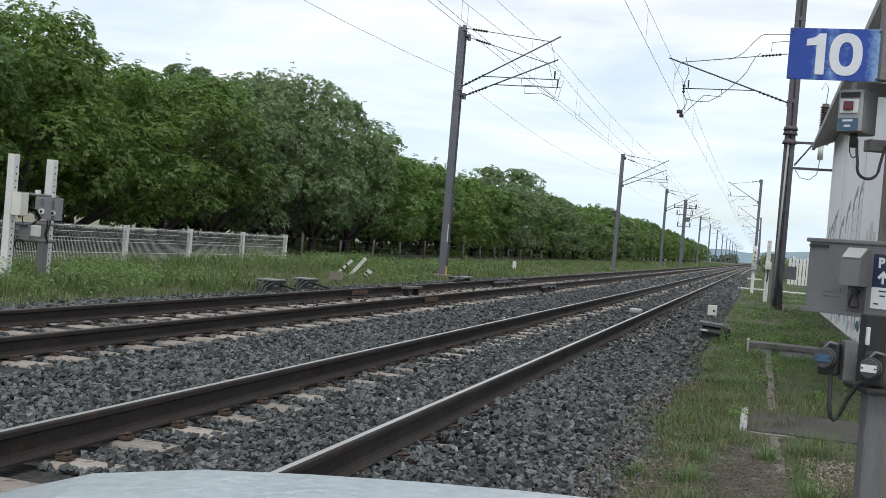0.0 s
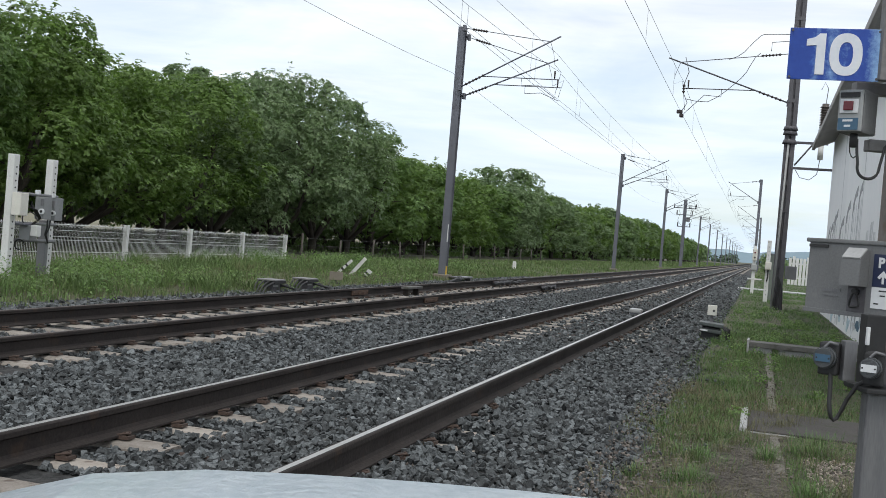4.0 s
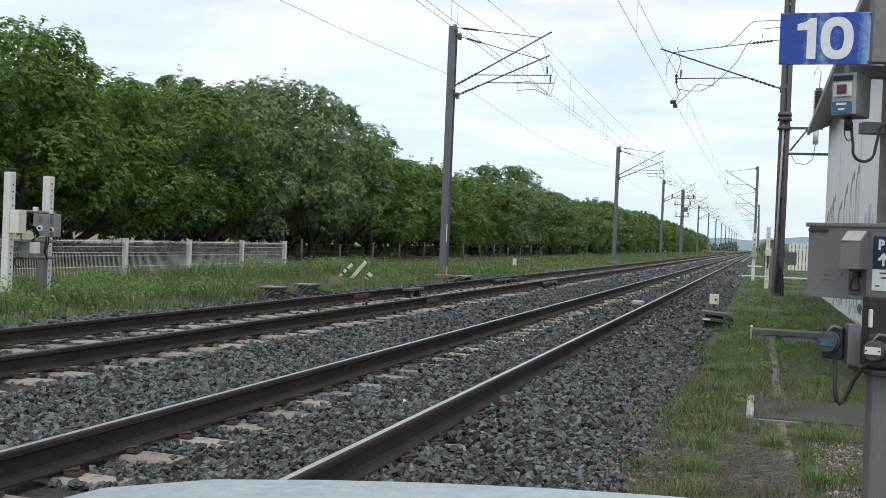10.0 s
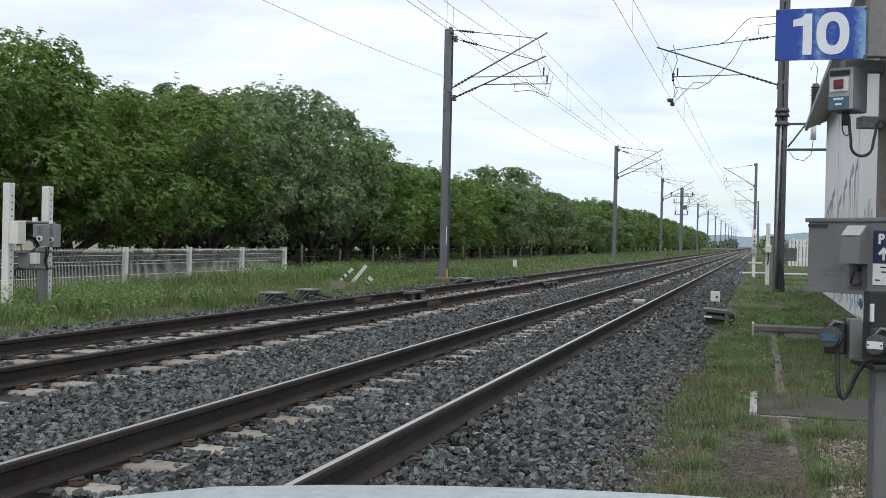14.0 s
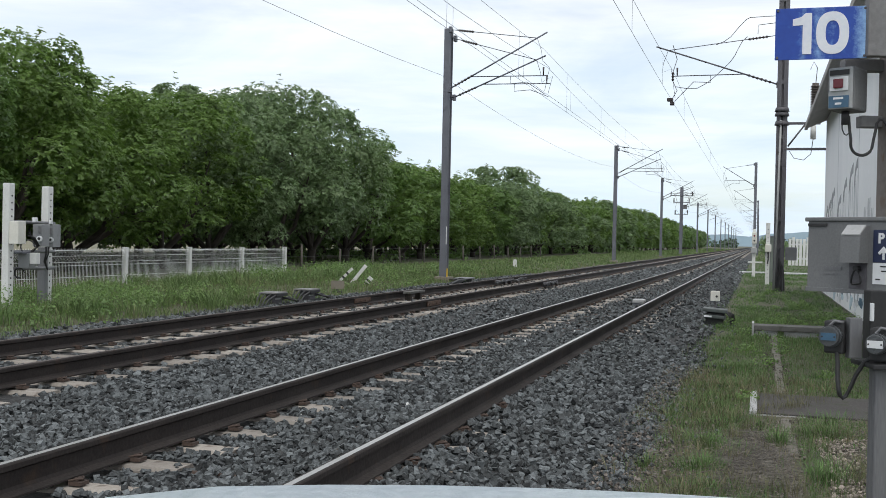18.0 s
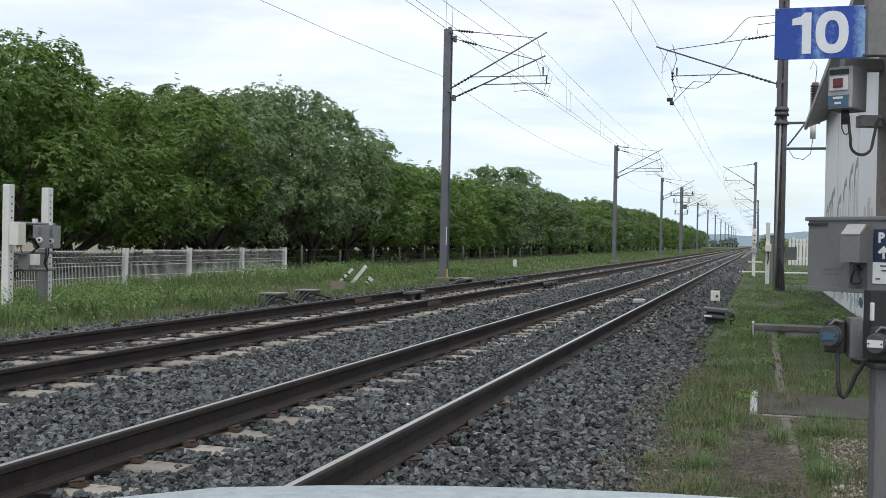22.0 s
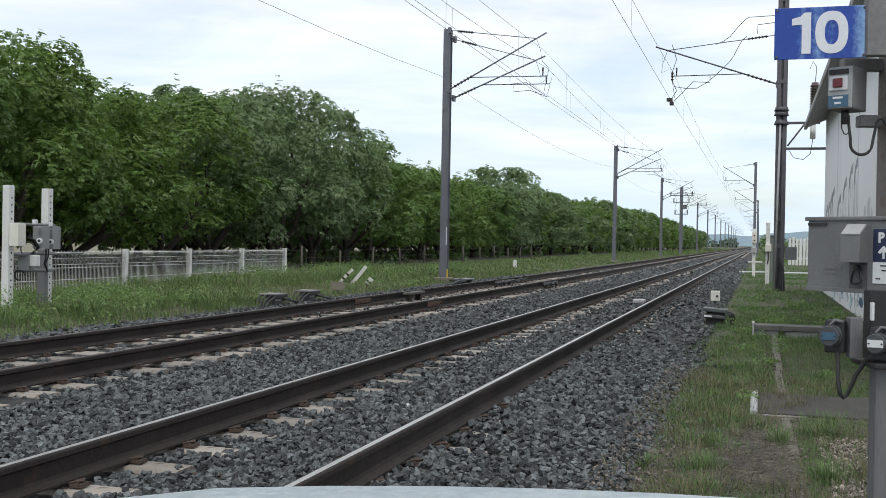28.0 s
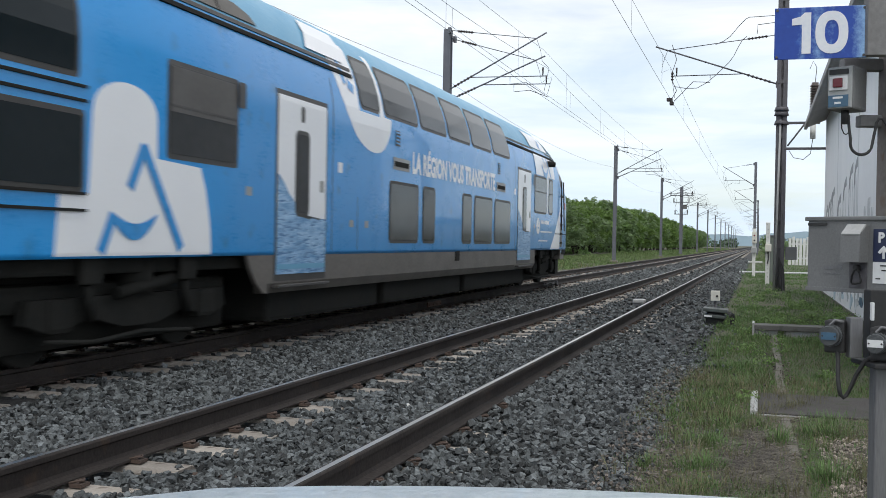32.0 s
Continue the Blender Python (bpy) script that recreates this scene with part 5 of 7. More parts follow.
def make_shed():
    e = empty("shed", pose(1.95, 0, GROUND), "white metal-clad trackside shed with dark grey roof and grey graffiti", "building")
    ya, yb, h, depth = 9.5, 35.9, 5.5, 9.0
    pitch, over = 0.42, 0.55
    # ribbed cladding on the track side
    bm = bmesh.new()
    out = []
    seams = [ya, 12.0, 18.1, 24.0, 30.2, yb]
    for y0, y1 in zip(seams, seams[1:]):
        out += [(0.0, y0), (0.0, y1 - 0.06), (0.03, y1 - 0.05), (0.03, y1 - 0.01)]
    out = [(a, min(b, yb)) for a, b in out] + [(0, yb), (0.2, yb), (0.2, ya)]
    prism(bm, out, 0.0, h, "z")
    wall = part("wall", bm, M_SHED, e, "white ribbed cladding")
    gable = [(0.2, 0), (depth, 0), (depth, h), (depth / 2, h + depth / 2 * pitch), (0.2, h)]
    for y0, y1 in ((yb - 0.2, yb), (ya, ya + 0.2)):
        part("gable_wall", prism(bmesh.new(), gable, y0, y1), M_SHED, e)
    part("back_wall", box(bmesh.new(), depth, depth + 0.2, ya, yb, 0, h), M_SHED, e)
    ridge = h + depth / 2 * pitch
    for s in (0, 1):
        a = -over if s == 0 else depth + over
        lo = h - over * pitch
        part("roof", prism(bmesh.new(), [(a, lo), (depth / 2, ridge), (depth / 2, ridge + 0.14), (a, lo + 0.14)], ya - 0.4, yb + 0.35), M_ROOF, e, "dark grey roof sheet")
    part("plinth", box(bmesh.new(), -0.02, 0.0, ya, yb, -0.1, 0.06), M_CONCRETE, e)
    part("gutter", box(bmesh.new(), -over - 0.1, -over, ya - 0.4, yb + 0.35, h - over * pitch - 0.06, h - over * pitch + 0.1, 0.02), M_ROOF, e)
    # sprayed caps with runs of paint below them, and blurred shapes along the foot
    rnd = random.Random(19)
    for y, top, w in ((35.3, 2.30, 0.35), (34.5, 2.62, 0.3), (33.4, 2.72, 0.4), (32.4, 2.90, 0.3), (31.7, 3.00, 0.4), (29.3, 2.70, 0.5), (27.5, 3.02, 0.42), (25.7, 3.22, 0.42), (24.45, 3.26, 0.30), (22.2, 2.52, 0.2), (21.4, 2.66, 0.25), (20.8, 2.45, 0.2)):
        pale = y < 23
        if not pale:
            w *= 1.45
            outer = [(y + w, top - 0.50), (y + w * 0.85, top - 0.22), (y + w * 0.4, top - 0.04), (y - w * 0.2, top + 0.06), (y - w * 0.8, top + 0.12)]
            inner = [(y - w * 0.75, top - 0.10), (y - w * 0.1, top - 0.12), (y + w * 0.3, top - 0.20), (y + w * 0.65, top - 0.42)]
            part("graffiti_cap", prism(bmesh.new(), outer + inner, -0.006, 0.0, "x"), M_DARK_PAINT, wall, "dark sprayed cap")
        for k, yk in enumerate((y + w * 0.75, y + w * 0.2, y - w * 0.7)):
            wk = rnd.uniform(0.08, 0.14) * (1.8 if pale else 1.0)
            part("graffiti_run", prism(bmesh.new(), [(yk, 1.6), (yk + wk, 1.6), (yk + wk * 0.9, top - 0.3 + rnd.uniform(-0.1, 0.1)), (yk + wk * 0.1, top - 0.25)], -0.004, 0.0, "x"), M_GRAFFITI if k == 0 and not pale else M_PALE_PAINT, wall, "pale grey paint run")
    for y in seams[1:-1]:
        part("joint_strip", box(bmesh.new(), -0.003, 0.02, y - 0.13, y, 0.06, h - 0.3), M_PALE_PAINT, wall, "grey panel joint")
    for k in range(26):
        y, z = 35.2 - k * 0.66 + rnd.uniform(-0.3, 0.3), rnd.uniform(0.12, 0.45)
        ry, rz, turn = rnd.uniform(0.25, 0.6), rnd.uniform(0.07, 0.20), rnd.uniform(-0.5, 0.5)
        pts = []
        for j in range(12):
            a, q = j * math.tau / 12, rnd.uniform(0.7, 1.15)
            u, v = math.cos(a) * ry * q, math.sin(a) * rz * q
            pts.append((y + u, z + v + u * turn))
        part("graffiti_shape", prism(bmesh.new(), pts, -0.003 - 0.0015 * (k % 4), 0.0, "x"), (M_PALE_BLUE, M_SIGN_WHITE, M_PALE_PAINT, M_BLUE_LABEL)[k % 4 if k % 8 != 7 else 0], wall, "sprayed pale blue and white shape")
    for k in range(17):
        y = 35.4 - k * 0.95 + rnd.uniform(-0.15, 0.15)
        part("graffiti_gap", prism(bmesh.new(), [(y, 1.0), (y + rnd.uniform(0.35, 0.6), 1.0), (y + 0.36, 0.55), (y + 0.25, rnd.uniform(0.18, 0.42)), (y + 0.10, 0.5)], -0.0095, 0.0, "x"), M_GRAFFITI, wall, "grey gap between sprayed letters")


# ---- the car under the camera ----
def make_car():
    e = empty("car", pose(0, 0, 0, 0, 0, 16.4), "pale silver-blue parked car seen along its roof edge", "car")
    # the roof: crowned sheet whose front edge bows
    bm = bmesh.new()
    nx, ny = 40, 30
    grid = []
    for j in range(ny + 1):
        row = []
        for i in range(nx + 1):
            u, v = -1 + 2 * i / nx, j / ny
            x = u * 0.56 - 0.0
            edge = ROOF_EDGE - 0.22 * (x - ROOF_X) ** 2
            y = edge - v * 1.5
            d = abs(x - ROOF_X)
            z = ROOF_Z - (ROOF_CROWN * (0.78 if x > ROOF_X else 1.0) * d * d if d < 0.16 else ROOF_CROWN * 0.0256 + (d - 0.16) * 0.14) - 0.035 * (v * 1.5) ** 2 - (2.9 * min(x + 0.06, 0) ** 2 if x > -0.2 else 0.0568 + (-0.2 - x) * 0.1)
            if j == 0:
                z -= 0.014
            if j == 1:
                y, z = edge - 0.012, z - 0.002
            row.append(bm.verts.new((x, y, z)))
        grid.append(row)
    for j in range(ny):
        for i in range(nx):
            bm.faces.new((grid[j][i], grid[j + 1][i], grid[j + 1][i + 1], grid[j][i + 1])).smooth = True
    bmesh.ops.recalc_face_normals(bm, faces=bm.faces[:])
    bmesh.ops.solidify(bm, geom=bm.faces[:], thickness=0.02)
    part("roof", bm, M_CAR, e, "pale silver-blue roof with fine frosting")
    # body below
    z0 = GROUND
    side = [(-3.0, z0 + 0.35), (0.95, z0 + 0.35), (1.05, z0 + 0.6), (0.95, z0 + 0.80), (0.42, z0 + 0.92), (-2.6, z0 + 0.95), (-3.05, z0 + 0.8)]
    bm = prism(bmesh.new(), [(y, z) for y, z in side], -0.84, 0.84, "x")
    bmesh.ops.bevel(bm, geom=bm.edges[:], offset=0.05, segments=3, affect="EDGES")
    part("body", bm, M_CAR, e)
    bm = bmesh.new()
    lo = [(-0.72, 0.45, z0 + 0.9), (0.72, 0.45, z0 + 0.9), (0.74, -2.5, z0 + 0.92), (-0.74, -2.5, z0 + 0.92)]
    hi = [(-0.52, 0.12, ROOF_Z - 0.09), (0.52, 0.12, ROOF_Z - 0.09), (0.52, -1.2, ROOF_Z - 0.15), (-0.52, -1.2, ROOF_Z - 0.15)]
    A, B = [bm.verts.new(p) for p in lo], [bm.verts.new(p) for p in hi]
    for k in range(4):
        bm.faces.new((A[k], A[(k + 1) % 4], B[(k + 1) % 4], B[k]))
    part("windows", bm, M_GLASS_DARK, e, "dark car windows")
    for x in (-0.78, 0.78):
        for y in (0.45, -2.15):
            w = part("wheel", cyl(bmesh.new(), (x - 0.1, y, z0 + 0.3), (x + 0.1, y, z0 + 0.3), 0.3, n=24), M_BLACK, e)
            part("rim", cyl(bmesh.new(), (x - 0.105, y, z0 + 0.3), (x + 0.105, y, z0 + 0.3), 0.19, n=16), M_BOX_LIGHT, w)


ROOF_EDGE, ROOF_X, ROOF_Z, ROOF_CROWN = 0.286, 0.006, 1.1016, 0.34


# ---- distance ----
def make_distance():
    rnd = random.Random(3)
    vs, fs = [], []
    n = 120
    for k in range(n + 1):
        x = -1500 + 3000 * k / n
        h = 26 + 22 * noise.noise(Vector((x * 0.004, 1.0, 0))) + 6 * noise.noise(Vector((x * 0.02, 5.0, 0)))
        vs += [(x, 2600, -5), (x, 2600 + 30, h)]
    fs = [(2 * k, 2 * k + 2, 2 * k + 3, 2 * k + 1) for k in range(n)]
    raw("backdrop", vs, fs, M_HILL_HAZED, "hills on the horizon, haze put into their blue-grey colour", "hills", "structure")
    # far woods along the horizon, lumpy
    rng = np.random.default_rng(4)
    cs, rs, ns = [], [], []
    for k in range(150):
        x = rng.uniform(-500, 300)
        if -16 < x < 4:
            continue
        y = rng.uniform(520, 900)
        cs.append((x, y, rng.uniform(0, 3.5)))
        rs.append((7, 7, 4))
        ns.append(120)
    V, F = leaf_cloud(cs, rs, ns, 2.6, rng)
    raw("far_woods", V, F, M_FAR_WOOD, "distant hedges and woods", "woods", "stuff")


def make_far_bushes():
    rng = np.random.default_rng(41)
    for x, y, h, r in ((0.9, 138, 2.9, 1.3), (2.6, 150, 2.2, 1.6), (5.2, 120, 2.0, 1.7)):
        e = empty("bush", pose(x, y, GROUND), "dark green rounded bush far beside the line", "bush", "far bushes")
        bm = bmesh.new()
        for k in range(4):
            cyl(bm, (0, 0, -0.1), (0.4 * r * math.cos(k * 1.6), 0.4 * r * math.sin(k * 1.6), h * 0.6), 0.06, 0.02, n=5)
        part("stem", bm, M_BARK, e)
        cs = [(r * 0.7 * rng.uniform(-1, 1), r * 0.7 * rng.uniform(-1, 1), h * rng.uniform(0.25, 0.85)) for k in range(14)]
        V, F = leaf_cloud(cs, [(r * 0.5, r * 0.5, h * 0.2)] * 14, [70] * 14, 0.4, rng)
        me = bpy.data.meshes.new("crown")
        me.from_pydata(V.tolist(), [], F.tolist())
        me.materials.append(M_LEAF_DARK)
        new("crown", me).parent = e


make_ground()
make_bed()
make_rails()
make_sleepers()
make_fishplates()
make_masts()
make_wires()
make_fence()
make_stake_fence()
make_right_verge()
make_shed()
make_far_bushes()


# ---- the train: s runs from the front door's rear edge towards the nose, z from the rail head ----
M_T_BLUE = mat("train_blue", (0.017, 0.285, 0.70), (0.023, 0.310, 0.75), 0.30, coat=0.35, scale=1.5, fine=30, bump=0.01, dirt=(0.026, 0.22, 0.50), dirt_at=0.62)
M_T_PALE = mat("train_roof_pale_blue", (0.16, 0.42, 0.62), (0.13, 0.37, 0.58), 0.4, scale=2, fine=25, bump=0.02)
M_T_WHITE = mat("train_white", (0.95, 0.96, 0.98), (0.91, 0.92, 0.95), 0.34, coat=0.25, scale=1.5, fine=30, bump=0.01)
M_T_SKIRT = mat("train_skirt_grey", (0.160, 0.146, 0.132), (0.120, 0.110, 0.100), 0.6, scale=2, fine=20, bump=0.05, dirt=(0.15, 0.14, 0.125), dirt_at=0.6)
M_T_FRAME = mat("window_rubber_grey", (0.062, 0.058, 0.055), (0.048, 0.046, 0.044), 0.5, bump=0)
M_T_GLASS = mat("train_tinted_glass", (0.030, 0.033, 0.034), (0.046, 0.047, 0.047), 0.10, scale=0.7, fine=9, bump=0.0, spec=0.22)
M_T_DEEP = mat("train_deep_tinted_glass", (0.008, 0.014, 0.017), (0.013, 0.019, 0.022), 0.10, scale=0.7, fine=9, bump=0.0, spec=0.18)
M_T_WATER = mat("water_print", (0.07, 0.25, 0.52), (0.48, 0.70, 0.90), 0.4, scale=2.6, fine=6.0, bump=0, stretch=(1, 1.0, 6.0), dirt=(0.05, 0.17, 0.40), dirt_at=0.52)
M_T_DARK = mat("underframe_black", (0.018, 0.019, 0.018), (0.032, 0.031, 0.028), 0.85, scale=3, fine=30, bump=0.2, spec=0.12)
M_T_BLIND = mat("brown_blind", (0.105, 0.098, 0.092), (0.080, 0.075, 0.070), 0.5, scale=3, fine=20, bump=0.02)
M_T_RED = mat("train_red_mark", (0.45, 0.03, 0.05), rough=0.4, bump=0)

PROFILE = [(1.395, 0.95), (1.40, 1.0), (1.40, 2.80), (1.385, 3.0), (1.33, 3.3), (1.25, 3.55), (1.12, 3.82), (0.92, 4.05), (0.62, 4.22), (0.3, 4.30), (0.0, 4.32)]
NOSE = [(-18.7, 1.0, 4.32), (-10.6, 1.0, 4.32), (-0.7, 1.0, 4.32), (3.5, 1.0, 4.30), (4.6, 1.0, 4.22), (5.4, 0.995, 4.10), (6.1, 0.98, 3.95), (6.7, 0.955, 3.74), (7.2, 0.92, 3.48), (7.6, 0.88, 3.18), (7.95, 0.82, 2.80), (8.3, 0.73, 2.35), (8.55, 0.60, 1.9), (8.65, 0.5, 1.6)]


def nose_at(s):
    for (a, wa, ha), (b, wb, hb) in zip(NOSE, NOSE[1:]):
        if s <= b:
            t = max(0, (s - a) / (b - a))
            return wa + (wb - wa) * t, ha + (hb - ha) * t
    return NOSE[-1][1:]


def side_x(s, z):
    """Half-width of the body at s and height z."""
    w, h = nose_at(s)
    zz = 0.95 + (z - 0.95) * (4.32 - 0.95) / (h - 0.95)
    for (xa, za), (xb, zb) in zip(PROFILE, PROFILE[1:]):
        if zz <= zb:
            t = max(0, (zz - za) / (zb - za))
            return (xa + (xb - xa) * t) * w
    return 0.3


def rounded(s0, s1, z0, z1, r, n=4):
    out = []
    for cx, cz, a0 in ((s1 - r, z0 + r, -90), (s1 - r, z1 - r, 0), (s0 + r, z1 - r, 90), (s0 + r, z0 + r, 180)):
        for k in range(n + 1):
            a = radians(a0 + 90 * k / n)
            out.append((cx + r * math.cos(a), cz + r * math.sin(a)))
    return out


def skin(name, outline, material, parent, off, side=1, thick=0.012, label="", cuts=True):
    """A panel of that outline (s, z) laid on the car's side, off metres proud of it."""
    bm = bmesh.new()
    bm.faces.new([bm.verts.new((0, s, z)) for s, z in outline])
    bm.normal_update()
    bmesh.ops.triangulate(bm, faces=bm.faces[:], ngon_method="EAR_CLIP")
    if cuts:
        for z in (1.0, 1.25, 2.8, 3.0, 3.15, 3.3, 3.42, 3.55, 3.68, 3.82, 3.94, 4.05):
            bmesh.ops.bisect_plane(bm, geom=bm.verts[:] + bm.edges[:] + bm.faces[:], plane_co=(0, 0, z), plane_no=(0, 0, 1))
        for s in (4.6, 5.4, 6.1, 6.7, 7.2, 7.6, 7.95, 8.3):
            bmesh.ops.bisect_plane(bm, geom=bm.verts[:] + bm.edges[:] + bm.faces[:], plane_co=(0, s, 0), plane_no=(0, 1, 0))
    bmesh.ops.triangulate(bm, faces=bm.faces[:])
    for v in bm.verts:
        v.co.x = side * (side_x(v.co.y, v.co.z) + off)
    for f in bm.faces:
        f.normal_update()
        if f.normal.x * side < 0:
            f.normal_flip()
    if thick > 0.006:
        bmesh.ops.solidify(bm, geom=bm.faces[:], thickness=thick)
    return part(name, bm, material, parent, label)


def band(pts, w):
    """The outline of a stroke of width w along points."""
    up, dn = [], []
    for i, (s, z) in enumerate(pts):
        a, b = pts[max(i - 1, 0)], pts[min(i + 1, len(pts) - 1)]
        d = Vector((b[0] - a[0], b[1] - a[1])).normalized()
        ww = w[i] if isinstance(w, list) else w
        up.append((s - d.y * ww / 2, z + d.x * ww / 2))
        dn.append((s + d.y * ww / 2, z - d.x * ww / 2))
    return up + dn[::-1]


def train_window(s0, s1, z0, z1, parent, side, r=0.10, bar=None, glass=None):
    f = skin("window", rounded(s0, s1, z0, z1, r), M_T_FRAME, parent, 0.004, side, 0.03)
    f["label"] = "grey-framed tinted window"
    skin("pane", rounded(s0 + 0.045, s1 - 0.045, z0 + 0.05, z1 - 0.05, r * 0.8), glass or M_T_GLASS, f, 0.010, side, 0.02)
    if bar:
        skin("sash_bar", [(s0 + 0.05, bar - 0.012), (s1 - 0.05, bar - 0.012), (s1 - 0.05, bar + 0.012), (s0 + 0.05, bar + 0.012)], M_T_FRAME, f, 0.016, side, 0.01)
    return f


def train_door(s0, s1, parent, side):
    z0, z1 = 0.64, 2.92
    f = skin("door", [(s0, z0), (s1, z0), (s1, z1), (s0, z1)], M_T_FRAME, parent, 0.004, side, 0.03, "white sliding door with a printed water pattern below")
    a, b = s0 + 0.05, s1 - 0.05
    skin("leaf", [(a, 1.50), (b, 1.40), (b, z1 - 0.06), (a, z1 - 0.06)], M_T_WHITE, f, 0.012, side, 0.015)
    wave = [(a, z0 + 0.08), (b, z0 + 0.08)]
    wave += [(b - (b - a) * k / 14, 1.40 + 0.012 * math.sin(k * 2.1) + (0.0 if k < 7 else 0.075 * (k - 7))) for k in range(15)]
    skin("water_print", wave, M_T_WATER, f, 0.017, side, 0.012, "printed blue water surface")
    skin("white_stripe", [(a, z0 + 0.14), (b, z0 + 0.14), (b, z0 + 0.2), (a, z0 + 0.2)], M_T_PALE, f, 0.021, side, 0.01, "pale stripe")
    m = (a + b) / 2
    w = skin("door_window", rounded(m - 0.24, m + 0.17, 1.42, 2.48, 0.1), M_T_FRAME, f, 0.021, side, 0.02)
    skin("pane", rounded(m - 0.20, m + 0.13, 1.47, 2.43, 0.08), M_T_GLASS, w, 0.026, side, 0.02)
    skin("button", rounded(b - 0.2, b - 0.08, 1.75, 1.9, 0.03), M_BOX_LIGHT, f, 0.021, side, 0.02, "grey door button")
    skin("pictogram", rounded(m - 0.09, m + 0.02, 2.58, 2.78, 0.04), M_T_FRAME, f, 0.014, side, 0.004, "small dark pictogram")
    part("step", box(bmesh.new(), side * 1.30, side * 1.46, s0, s1, 0.56, 0.60, 0.01), M_T_FRAME, f)
    return f


def lettering(body, s0, s1, z0, z1, parent, off=0.006):
    """Capitals on the near side, one mesh a letter, stretched to their field."""
    total = text_mesh(body, 1.0, 0.0, 0.045)
    xs, ys = [v.co.x for v in total.verts], [v.co.y for v in total.verts]
    x0, x1 = min(xs), max(xs)
    total.free()
    base = text_mesh("T", 1.0, 0.0, 0.045)
    y0, y1 = min(v.co.y for v in base.verts), max(v.co.y for v in base.verts)
    base.free()
    for i, ch in enumerate(body):
        if ch == " ":
            continue
        a, b = text_mesh(body[:i + 1], 1.0, 0.0, 0.045), text_mesh(ch, 1.0, 0.0, 0.045)
        right = max(v.co.x for v in a.verts)
        shift = right - max(v.co.x for v in b.verts)
        a.free()
        for v in b.verts:
            s = s0 + (v.co.x + shift - x0) / (x1 - x0) * (s1 - s0)
            z = z0 + (v.co.y - y0) / (y1 - y0) * (z1 - z0)
            v.co = Vector((side_x(s, z) + off, s, z))
        part("letter", b, M_T_WHITE, parent)


